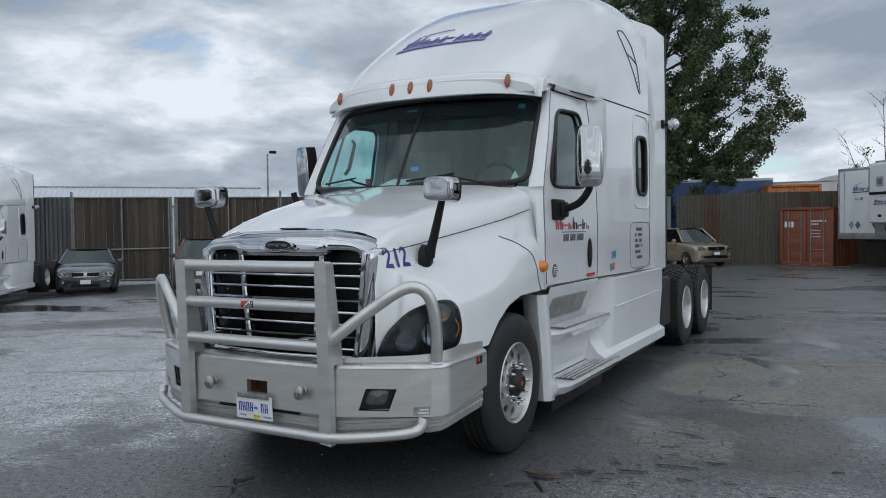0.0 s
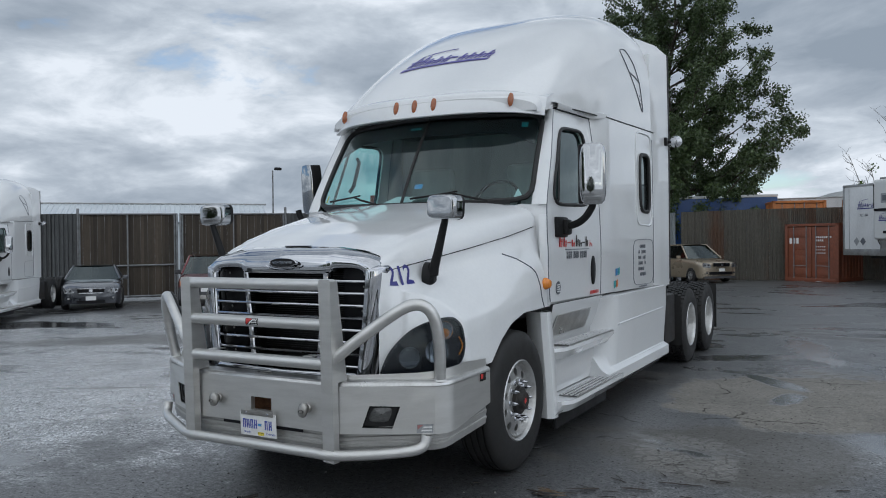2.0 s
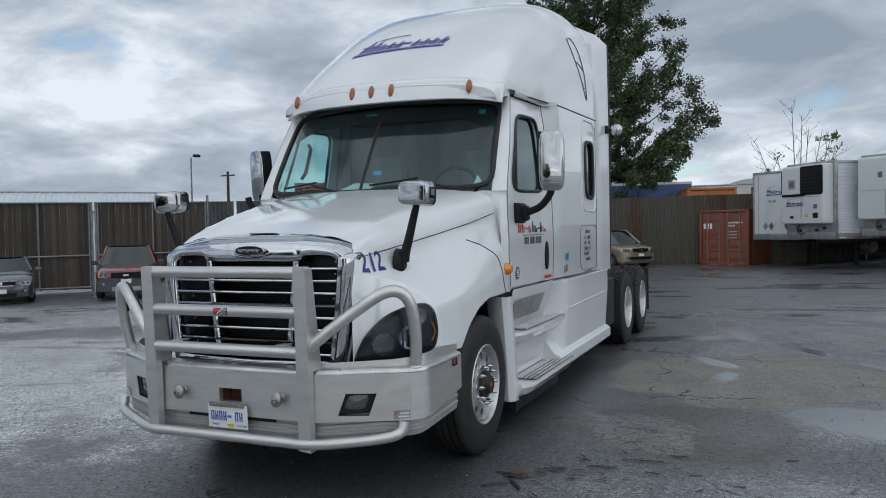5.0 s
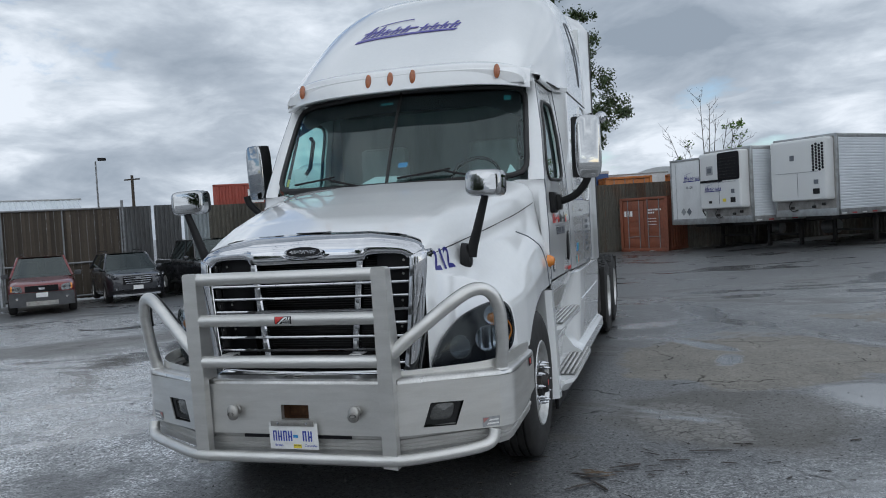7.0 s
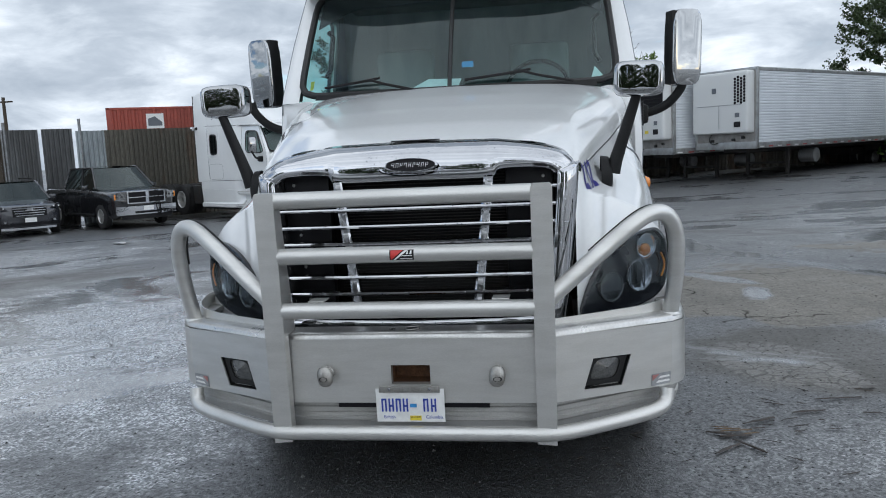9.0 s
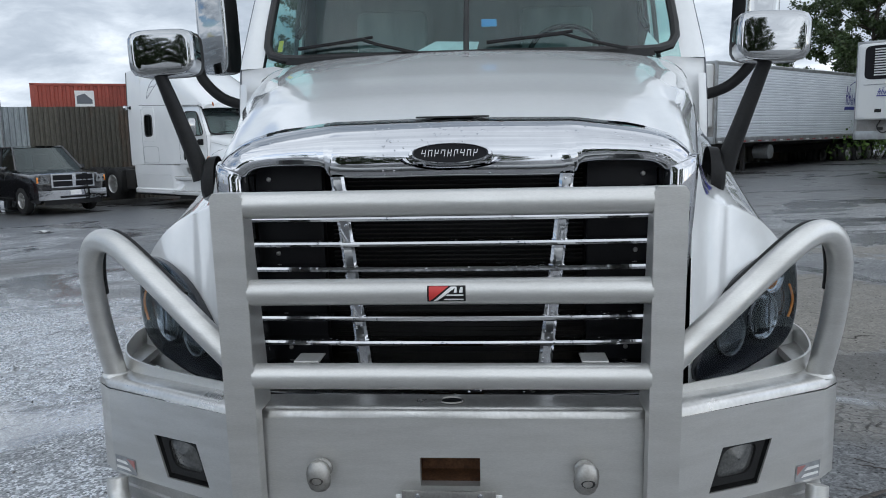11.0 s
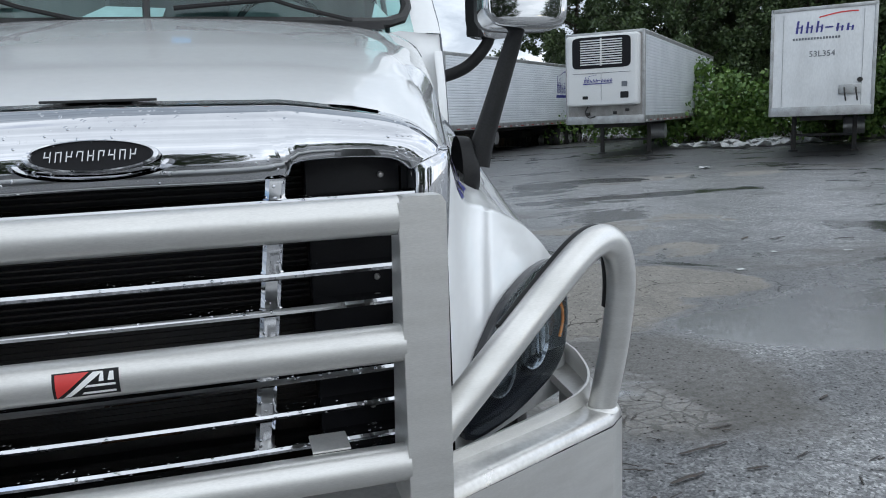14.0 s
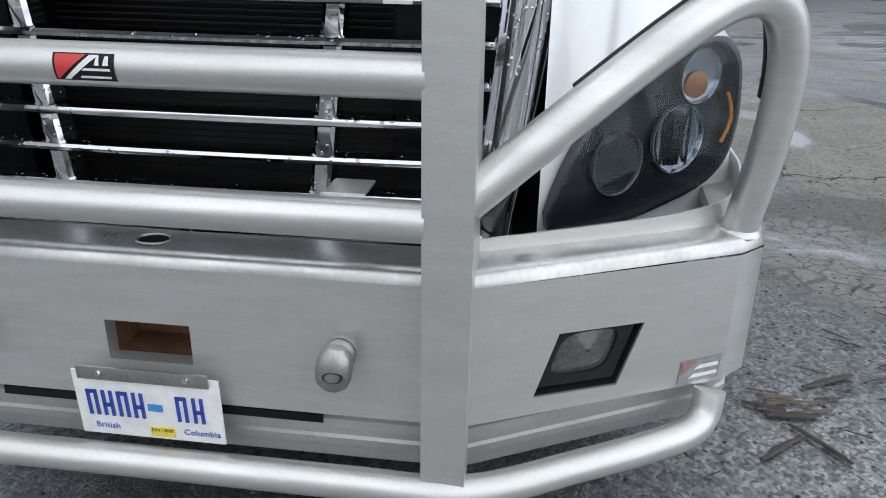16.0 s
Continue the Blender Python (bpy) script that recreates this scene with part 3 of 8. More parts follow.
def roof_half(y, n=22):
    r = min(0.14, y - 1.93)
    zr = sum(kk(y + o, (1.93, 2.02, 2.15, 2.4, 2.7, 3.1, 3.6, 4.2, 4.8, 5.3), (2.90, 2.975, 3.07, 3.26, 3.47, 3.72, 3.975, 4.18, 4.30, 4.31)) for o in (-r, 0.0, r)) / 3
    w = kk(y, (1.93, 2.4, 3.0, 3.6, 4.4, 5.3), (1.05, 1.105, 1.16, 1.195, 1.205, 1.205))
    e = kk(y, (1.93, 2.4, 3.2, 4.2, 5.3), (3.6, 4.0, 4.0, 3.8, 3.8))
    zb = eave(y) if y > 2.3 else kk(y, (1.93, 2.3), (2.76, eave(2.3)))
    out = []
    for k in range(n + 1):
        a = math.pi / 2 * k / n
        out.append((w * abs(math.sin(a)) ** (2 / e), zb + (zr - zb) * abs(math.cos(a)) ** (2 / e)))
    return out


def roof_sweep(x, y):
    """The brow's ends run back round the corners."""
    return y + 0.24 * (abs(x) / 1.06) ** 2.4 * max(0.0, 1 - (y - 1.93) / 1.6)


def roof_top(x, y):
    """Height of the roof over a point."""
    y0 = y
    for _ in range(4):
        y0 = y - (roof_sweep(x, y0) - y0)
    h = roof_half(y0, 60)
    return kk(abs(x), [q[0] for q in h], [q[1] for q in h])


def roof_mesh():
    bm = B()
    ys = [1.93, 1.95, 1.99, 2.04, 2.1, 2.18, 2.28, 2.4, 2.55, 2.7, 2.9, 3.1, 3.35, 3.6, 3.9, 4.2, 4.5, 4.8, 5.05, 5.22, 5.3]
    grid = []
    for y in ys:
        half = [Vector((x, roof_sweep(x, y), z)) for x, z in roof_half(y)]
        grid.append([Vector((-q.x, q.y, q.z)) for q in half[:0:-1]] + half)
    lip = [q + Vector((0, 0.01, 0)) for q in grid[0]]
    lip = [Vector((q.x, q.y, min(q.z, 2.78))) for q in lip]
    under = [Vector((q.x * 0.98, q.y + 0.22, 2.80)) for q in lip]
    rows(bm, [under, lip] + grid)
    v = [bm.verts.new(q) for q in grid[-1]]
    bm.faces.new(v)
    bmesh.ops.remove_doubles(bm, verts=bm.verts, dist=1e-5)
    bmesh.ops.recalc_face_normals(bm, faces=bm.faces)
    return bm


def screen_pt(u, v):
    x = u * (1.075 + (1.02 - 1.075) * v)
    y = (1.69 + 0.27 * u * u) * (1 - v) + (2.20 + 0.20 * u * u) * v - 0.02 * math.sin(math.pi * v)
    z = (2.0 + 0.025 * u * u) * (1 - v) + (2.80 - 0.03 * u * u) * v
    return Vector((x, y, z))


def screen_band(a, b, v0, v1, off, n=12, nv=8):
    bm = B()
    o = Vector((0, off, -off * 0.6))
    f0 = v0 if callable(v0) else (lambda u: v0)
    f1 = v1 if callable(v1) else (lambda u: v1)
    rows(bm, [[screen_pt(a + (b - a) * i / n, f0(a + (b - a) * i / n) + (f1(a + (b - a) * i / n) - f0(a + (b - a) * i / n)) * j / nv) + o for i in range(n + 1)] for j in range(nv + 1)])
    return bm


DOOR_IN = [(2.07, 1.985), (2.46, 2.665), (3.10, 2.70), (3.06, 2.01)]
DOOR_OUT = [(1.975, 1.19), (2.42, 2.815), (3.30, 2.85), (3.30, 1.18)]
BUNK_IN = [(4.70, 2.02), (4.70, 2.64), (5.10, 2.66), (5.10, 2.00)]
BUNK_OUT = [(3.30, 1.18), (3.30, 2.90), (5.28, 2.955), (5.28, 1.15)]


def side_panel(inner, outer, round_in, skew=None):
    bm = B()
    i = rounded(resample(inner, 10), round_in)
    o = resample(outer, 10)
    if skew:
        o = [skew(q) for q in o]
    ring(bm, i, o, 8, lambda y, z: Vector((side_x(y, z), y, z)))
    # the turned-in edge round the window
    rows(bm, [[Vector((side_x(*q), q.x, q.y)) for q in i], [Vector((side_x(*q) - 0.035, q.x, q.y)) for q in rounded(i, 1)]], close=True, flip=True)
    bmesh.ops.recalc_face_normals(bm, faces=bm.faces)
    return bm, i


def door_front(q):
    """The door's leading edge follows the windscreen pillar."""
    y, z = q
    f = kk(z, (1.18, 1.45, 1.75, 2.0, 2.82), (2.0, 1.945, 1.935, 1.96, 2.40))
    t = (3.30 - y) / (3.30 - kk(z, (1.19, 2.815), (1.975, 2.42)))
    return Vector((3.30 - t * (3.30 - f), z))


def wheel(parent, at, sx, dual, seg=40):
    """One wheel end: tyre, rim with ten hand holes, hub, nuts. Axle along x."""
    w = new("wheel")
    w.parent = parent
    w.location = at
    r, hw = 0.515, 0.142
    prof = [(-hw, 0.30), (-hw - 0.012, 0.36), (-hw - 0.006, 0.44), (-hw + 0.012, 0.488), (-hw + 0.03, r - 0.006)]
    for g in range(4):
        x = -0.105 + 0.21 * (g + 0.5) / 4
        prof += [(x - 0.008, r), (x - 0.006, r - 0.014), (x + 0.006, r - 0.014), (x + 0.008, r)]
    prof += [(hw - 0.03, r - 0.006), (hw - 0.012, 0.488), (hw + 0.006, 0.44), (hw + 0.012, 0.36), (hw, 0.30)]
    bm = B()
    lathe(bm, prof, 56)
    if dual:
        for k in range(44):
            a = 2 * math.pi * k / 44
            for g in range(5):
                x = -0.105 + 0.21 * g / 4
                m = Matrix.Rotation(a + (0.07 if g % 2 else 0), 4, "X") @ Matrix.Translation((x, 0, r + 0.004))
                box(bm, (0, 0, 0), (0.044, 0.05, 0.012), 0, m)
        for v in list(bm.verts):
            v.co.x -= 0.0
    part("tyre", bm, RUBBER, w, smooth=40)
    face = 0.098 if not dual else -0.10
    bm = B()
    lathe(bm, [(hw - 0.004, 0.302), (hw + 0.006, 0.292), (hw - 0.004, 0.280), (hw - 0.03, 0.272), (face + 0.03, 0.262), (face, 0.25)], 48)
    lathe(bm, [(-hw, 0.302), (-hw + 0.02, 0.275), (face, 0.268)], 48)
    hole = [Vector((math.cos(a), math.sin(a))) for a in (2 * math.pi * (k + 0.5) / 16 - math.pi * 0.75 for k in range(16))]
    for s in range(10):
        a0 = 2 * math.pi * s / 10
        inner = [Vector((0.029 * q.x / 0.208, 0.208 + 0.029 * q.y)) for q in hole]
        sq = resample([(-math.pi / 10, 0.165), (math.pi / 10, 0.165), (math.pi / 10, 0.25), (-math.pi / 10, 0.25)], 4)
        sq = sq[2:] + sq[:2]
        sq = sq[-2:] + sq[:-2]

        def place(t, rad, a0=a0):
            return Vector((face + 0.015 * (0.25 - rad) / 0.085, rad * math.sin(a0 + t), rad * math.cos(a0 + t)))
        ring(bm, inner, sq, 2, place)
        rows(bm, [[place(*q) for q in inner], [place(*q) - Vector((0.02, 0, 0)) for q in inner]], close=True)
    lathe(bm, [(face + 0.015, 0.166), (face + 0.022, 0.155), (face + 0.024, 0.08)], 32)
    bmesh.ops.remove_doubles(bm, verts=bm.verts, dist=1e-5)
    bmesh.ops.recalc_face_normals(bm, faces=bm.faces)
    part("rim", bm, RIMM, w)
    bm = B()
    f2 = face + 0.022
    if dual:
        lathe(bm, [(f2, 0.125), (f2 + 0.05, 0.12), (f2 + 0.14, 0.09), (f2 + 0.16, 0.08), (f2 + 0.16, 0.0)], 32)
        part("hub", bm, RIMM, w)
    else:
        lathe(bm, [(f2, 0.105), (f2 + 0.03, 0.10), (f2 + 0.036, 0.075), (f2 + 0.065, 0.062), (f2 + 0.07, 0.05), (f2 + 0.062, 0.022), (f2 + 0.062, 0.0)], 32)
        part("hub", bm, CHASSIS, w, "dark oily hub cap")
        bm = B()
        lathe(bm, [(f2 + 0.064, 0.02), (f2 + 0.066, 0.0)], 20)
        part("hub_badge", bm, REDC, w, "red hub badge")
    nut = None
    for k in range(10):
        a = 2 * math.pi * (k + 0.5) / 10
        if nut is None:
            bm = B()
            ln = 0.07 if not dual else 0.045
            lathe(bm, [(0, 0.018), (0.005, 0.021), (0.010, 0.016), (ln * 0.6, 0.0145), (ln * 0.7, 0.011), (ln, 0.003), (ln, 0.0)], 10)
            nut = part("wheel_nut", bm, CHROME, w, "pointed chrome nut cover" if not dual else "")
            nut.location = (f2 - 0.003, 0.138 * math.sin(a), 0.138 * math.cos(a))
        else:
            o = new("wheel_nut", nut.data)
            o.parent = w
            o.location = (f2 - 0.003, 0.138 * math.sin(a), 0.138 * math.cos(a))
    if sx < 0:
        w.rotation_euler = (0, 0, math.pi)
    return w


BUMP = [Vector((0, -0.03)), Vector((0.62, -0.03)), Vector((1.15, 0.232)), Vector((1.205, 0.285)), Vector((1.225, 0.36)), Vector((1.25, 0.80))]


def off_path(path, d):
    """The path moved d to its inner side."""
    out = []
    for i, p in enumerate(path):
        a = (path[i] - path[i - 1]).normalized() if i else (path[1] - path[0]).normalized()
        b = (path[i + 1] - path[i]).normalized() if i < len(path) - 1 else a
        na, nb = Vector((-a.y, a.x)), Vector((-b.y, b.x))
        n = (na + nb)
        n = n / max(0.3, n.length_squared) * 2
        out.append(p + n * d)
    return out


def bumper(tr):
    """Guard bumper of welded aluminium with posts, tubes and loops."""
    TOP, BOT = 0.835, 0.515
    bp = thing_part("bumper", tr, "brushed aluminium guard bumper")
    # middle plate with the receiver hole
    bm = B()
    ring(bm, resample([(-0.092, 0.60), (0.082, 0.60), (0.082, 0.686), (-0.092, 0.686)], 2), resample([(-0.62, BOT), (0.62, BOT), (0.62, TOP - 0.03), (-0.62, TOP - 0.03)], 2), 1, lambda x, z: Vector((x, -0.03, z)))
    rows(bm, [[Vector((x, -0.03 + d, z)) for x, z in ((-0.092, 0.60), (0.082, 0.60), (0.082, 0.686), (-0.092, 0.686))] for d in (0, 0.035)], close=True)
    bmesh.ops.recalc_face_normals(bm, faces=bm.faces)
    part("centre_plate", bm, ALU, bp)
    bm = B()
    box(bm, (-0.005, 0.05, 0.643), (0.19, 0.11, 0.10), 0.004)
    for f in [f for f in bm.faces if f.normal.y < -0.9 and f.calc_center_median().y < 0]:
        bm.faces.remove(f)
    box(bm, (-0.005, 0.10, 0.643), (0.18, 0.01, 0.09))
    part("receiver", bm, RUSTB, bp, "rusty open receiver behind the plate")
    for sx in (1, -1):
        # swept end with a slanted lamp hole
        u0, u1 = BUMP[1], BUMP[2]
        du = (u1 - u0)

        def end(u, z, d=0.0):
            q = u0 + du * u
            n = Vector((-du.y, du.x)).normalized() * d
            return Vector((q.x + n.x, q.y + n.y, z))
        hole = [(0.243, 0.553), (0.559, 0.549), (0.643, 0.684), (0.323, 0.687)]
        bm = B()
        ring(bm, resample(hole, 4), resample([(0, BOT), (1, BOT + 0.0), (1, TOP - 0.03), (0, TOP - 0.03)], 4), 1, end)
        rows(bm, [[end(*q) for q in resample(hole, 4)], [end(*q, 0.006) for q in resample(hole, 4)]], close=True)
        # round the corner and back to the wheel
        tail = BUMP[2:]
        rows(bm, [[Vector((q.x, q.y, kk(q.y, (0.23, 0.36, 0.80), (BOT, BOT + 0.01, BOT + 0.10)))) for q in tail], [Vector((q.x, q.y, kk(q.y, (0.23, 0.8), (TOP - 0.03, TOP - 0.01)))) for q in tail]], flip=True)
        bmesh.ops.remove_doubles(bm, verts=bm.verts, dist=1e-4)
        bmesh.ops.recalc_face_normals(bm, faces=bm.faces)
        part("end_plate", bm, ALU, bp, flip=sx < 0)
        # fog lamp
        fog = thing_part("fog_lamp", bp, "grey fog lamp in a black slanted bezel")
        bm = B()
        prism(bm, [end(*q, 0.046) for q in hole], Vector((-du.y, du.x, 0)).normalized() * 0.004)
        rows(bm, [[end(*q, 0.006) for q in resample(hole, 4)], [end(*q, 0.046) for q in resample(hole, 4)]], close=True)
        inner = rounded(resample([(0.297, 0.586), (0.519, 0.582), (0.572, 0.676), (0.352, 0.676)], 6), 3)
        ring(bm, inner, resample([(0.262, 0.566), (0.552, 0.562), (0.622, 0.684), (0.332, 0.686)], 6), 1, lambda u, z: end(u, z, 0.012))
        rows(bm, [[end(*q, 0.012) for q in inner], [end(*q, 0.03) for q in inner]], close=True)
        part("bezel", bm, BLACK, fog, flip=sx < 0)
        bm = B()
        mid = Vector((0.443, 0.635))
        rows(bm, [[end(*(mid + (q - mid) * k), 0.02 - 0.012 * (1 - k)) for q in inner] for k in (1.0, 0.7, 0.4, 0.05)], close=True)
        bmesh.ops.recalc_face_normals(bm, faces=bm.faces)
        part("lens", bm, FOGL, fog, "hazy lens", flip=sx < 0)
        # maker's sticker: a red corner and grey strokes
        bm = B()
        prism(bm, [end(0.81, 0.522, -0.002), end(0.98, 0.526, -0.002), end(0.985, 0.58, -0.002), end(0.815, 0.576, -0.002)], (0, 0.001, 0))
        stk = part("sticker", bm, GREYL, bp, "faded red and grey maker's sticker", flip=sx < 0)
        bm = B()
        prism(bm, [end(0.82, 0.545, -0.004), end(0.82, 0.572, -0.004), end(0.88, 0.573, -0.004)], (0, 0.001, 0))
        part("sticker_corner", bm, FADERED, stk, flip=sx < 0)
        bm = B()
        for a, b in ((0.85, 0.548), (0.87, 0.568)):
            prism(bm, [end(a, b - 0.014, -0.004), end(0.97, b - 0.011, -0.004), end(0.97, b - 0.003, -0.004), end(a + 0.02, b - 0.004, -0.004)], (0, 0.001, 0))
        part("sticker_strokes", bm, WHITED, stk, flip=sx < 0)
        bm = B()
        for k, (x, c) in enumerate(((1.253, 0),)):
            box(bm, (1.247, 0.70, 0.80), (0.004, 0.075, 0.05), 0, None)
        bs = part("side_badge", bm, BLACK, bp, "small black and red badge", flip=sx < 0)
        bm = B()
        box(bm, (1.250, 0.68, 0.805), (0.003, 0.03, 0.03))
        part("badge_corner", bm, REDC, bs, flip=sx < 0)
        # rubbing tape and side loop
        loop = crom([(0.612, -0.052, 0.978), (0.74, -0.008, 1.085), (0.93, 0.075, 1.235), (1.03, 0.125, 1.298), (1.10, 0.165, 1.305), (1.148, 0.20, 1.262), (1.172, 0.23, 1.17), (1.172, 0.262, 1.02), (1.160, 0.285, 0.90), (1.150, 0.295, 0.83)], 6)
        bm = B()
        tube(bm, loop, 0.0365, 20)
        lp = part("side_loop", bm, ALU, bp, "bent aluminium tube loop", flip=sx < 0)
        bm = B()
        c = Vector((0.95, 0.22, 1.02))
        tape = []
        for i, q in enumerate(loop[8:-16]):
            n = Vector((-0.25, 0.9, 0.35)) if i < 26 else Vector((-0.75, 0.6, -0.1))
            n = Vector((-0.45, 0.50, 0.62)).lerp(Vector((-0.8, 0.55, -0.1)), min(1, max(0, (i - 16) / 10)))
            tape.append(q + n.normalized() * 0.030)
        tube(bm, tape, 0.0155, 10)
        part("rubber_strip", bm, BLACK, lp, "black rubber strip", flip=sx < 0)
        bm = B()
        lathe(bm, [(0, 0.048), (0.006, 0.046), (0.012, 0.038)], 20, "z", (1.150, 0.295, 0.833))
        part("weld_foot", bm, ALU, lp, flip=sx < 0)
        # upright post with its rear flange
        bm = B()
        yf = lambda z: kk(z, (0.35, 1.46), (-0.088, -0.122))
        outl = [(0.545, 0.352), (0.628, 0.345), (0.632, 0.85), (0.634, 1.452), (0.625, 1.466), (0.555, 1.466), (0.546, 1.452)]
        rows(bm, [[Vector((x, yf(z) + d, z)) for x, z in outl] for d in (0.004, 0.0)], close=True)
        bm.faces.new([bm.verts.new((x * 1.0, yf(z), z)) for x, z in outl])
        rows(bm, [[Vector((x, yf(z) + 0.004, z)) for x, z in outl], [Vector((x, yf(z) + 0.055, z)) for x, z in outl]], close=True)
        prism(bm, [(0.622, yf(z) + 0.003 + 0, z) for z in (0.835, 1.455)] + [(0.622, -0.045, 1.455), (0.622, 0.045, 0.835)], (0.010, 0, 0))
        prism(bm, [(0.545, yf(z) + 0.003 + 0, z) for z in (0.835, 1.455)] + [(0.545, -0.055, 1.455), (0.545, 0.045, 0.835)], (0.008, 0, 0))
        bmesh.ops.remove_doubles(bm, verts=bm.verts, dist=1e-4)
        bmesh.ops.recalc_face_normals(bm, faces=bm.faces)
        part("post", bm, ALU, bp, "upright aluminium post", smooth=25, flip=sx < 0)
        # tow pin
        bm = B()
        lathe(bm, [(-0.033, 0.031), (-0.040, 0.031), (-0.046, 0.026), (-0.048, 0.016), (-0.075, 0.015)], 24, "y", (0.38, 0, 0.655))
        part("pin_collar", bm, STEEL, bp, flip=sx < 0)
        bm = B()
        lathe(bm, [(-0.033, 0.0), (-0.031, 0.011), (-0.024, 0.020), (-0.012, 0.024), (0.006, 0.024), (0.018, 0.020), (0.026, 0.012), (0.028, 0.0)], 20, "z", (0, 0, 0))
        bm.transform(Matrix.Translation((0.381, -0.078, 0.652)) @ Matrix.Rotation(0.15, 4, "Y") @ Matrix.Rotation(-0.1, 4, "X") @ Matrix.Diagonal((1.45, 0.95, 1.5, 1)))
        pin = part("tow_pin", bm, STEEL, bp, "cast tow pin eye", flip=sx < 0)
        bm = B()
        lathe(bm, [(0.004, 0.016), (-0.002, 0.015), (0.003, 0.010), (0.004, 0.0)], 16, "y")
        bm.transform(Matrix.Translation((0.383, -0.1015, 0.642)) @ Matrix.Diagonal((1.25, 1, 0.7, 1)))
        part("pin_hole", bm, CHASSIS, pin, flip=sx < 0)
        # flat tab on the lowest tube
        bm = B()
        box(bm, (0.405, -0.018, 0.9815), (0.074, 0.085, 0.005), 0.002)
        part("bracket_tab", bm, ALU, bp, flip=sx < 0)
        # lower ribbed valance
        bm = B()
        zz = [BOT + 0.03, 0.49, 0.485, 0.465, 0.46, 0.445, 0.44, 0.425, 0.42, 0.39]
        dd = [0, 0, -0.006, -0.006, 0, 0, -0.006, -0.006, 0, 0.004]
        grid = []
        for z, d in zip(zz, dd):
            pth = off_path(BUMP, 0.035 + d)
            grid.append([Vector((q.x, q.y, z + kk(q.y, (0.0, 0.25, 0.7), (0.0, 0.02, 0.08)))) for q in pth])
        rows(bm, grid)
        bmesh.ops.recalc_face_normals(bm, faces=bm.faces)
        part("valance", bm, ALU2, bp, "ribbed lower aluminium panel", flip=sx < 0)
        # rounded top edge and shelf
        bm = B()
        prof = [(0.0, TOP - 0.03), (0.003, TOP - 0.014), (0.012, TOP - 0.004), (0.028, TOP), (0.115, TOP + 0.002), (0.12, TOP - 0.02)]
        grid = []
        for d, z in prof:
            pth = off_path(BUMP, d)
            grid.append([Vector((q.x, q.y, z + kk(q.y, (0.1, 0.8), (0, 0.022)))) for q in pth])
        rows(bm, grid)
        bmesh.ops.recalc_face_normals(bm, faces=bm.faces)
        part("top_edge", bm, POLISH, bp, "polished top edge", flip=sx < 0, smooth=50)
        # upstanding lip that wraps the fender's corner
        bm = B()
        way = crom([(0.60, 0.064, 0), (0.85, 0.172, 0), (1.02, 0.252, 0), (1.115, 0.312, 0), (1.168, 0.39, 0), (1.195, 0.50, 0), (1.212, 0.66, 0), (1.222, 0.80, 0)], 5)
        tops = [TOP + kk(q.y, (0.09, 0.25, 0.36, 0.55, 0.8), (0.026, 0.042, 0.062, 0.082, 0.07)) for q in way]
        rows(bm, [[Vector((q.x, q.y, TOP - 0.01)) for q in way], [Vector((q.x - 0.003, q.y + 0.003, z)) for q, z in zip(way, tops)],
                  [Vector((q.x - 0.008, q.y + 0.007, z)) for q, z in zip(way, tops)], [Vector((q.x - 0.006, q.y + 0.006, TOP - 0.06)) for q in way]])
        bmesh.ops.recalc_face_normals(bm, faces=bm.faces)
        part("fender_lip", bm, ALU, bp, "bent aluminium lip", flip=sx < 0, smooth=50)
    # tubes across, lower tube, plate, badge
    for z, y in ((1.430, -0.085), (1.187, -0.08), (0.945, -0.075)):
        bm = B()
        tube(bm, [(-0.55, y, z), (0.55, y, z)], 0.0365, 24)
        tb = part("cross_tube", bm, ALU, bp)
        if z == 1.187:
            bm = B()
            rows(bm, [[Vector((x, y - 0.0375 * math.cos(a), z + 0.0375 * math.sin(a))) for x in (-0.052, 0.052)] for a in np.linspace(-0.62, 0.62, 9)], flip=True)
            bd = part("tube_badge", bm, BLACK, tb, "black badge with a red corner and white strokes")
            bm = B()
            wrap = lambda x, a, e=0.0392: Vector((x, y - e * math.cos(a), z + e * math.sin(a)))

            def strip(b2, lo, hi, e):
                """A patch wrapped on the tube between two slanting edges, given from foot to top."""
                n = 8
                rows(b2, [[wrap(p0 + (p1 - p0) * k / n, lo[2] + (lo[3] - lo[2]) * k / n, e) for p0, p1 in ((lo[0], lo[1]), (hi[0], hi[1]))] for k in range(n + 1)], flip=True)
            strip(bm, (-0.047, -0.047, -0.52, 0.54), (-0.045, 0.006, 0, 0), 0.0392)
            part("badge_corner", bm, REDC, bd)
            bm = B()
            strip(bm, (-0.036, 0.012, -0.52, 0.52), (-0.026, 0.028, 0, 0), 0.0396)
            part("badge_stroke", bm, WHITED, bd)
            for x0, x1, a0, a1 in ((-0.008, 0.046, -0.45, -0.34), (-0.002, 0.046, -0.12, -0.02), (0.020, 0.028, 0.10, 0.48), (0.034, 0.044, 0.10, 0.48)):
                bm = B()
                strip(bm, (x0, x0 + 0.004, a0, a1), (x1, x1, 0, 0), 0.0396)
                part("badge_stroke", bm, WHITED, bd)
    bm = B()
    half = crom([(0, -0.075, 0.392), (0.4, -0.075, 0.392), (0.63, -0.07, 0.394), (0.85, 0.03, 0.405), (1.00, 0.10, 0.42), (1.08, 0.14, 0.437), (1.112, 0.17, 0.465), (1.12, 0.185, 0.515)], 5)
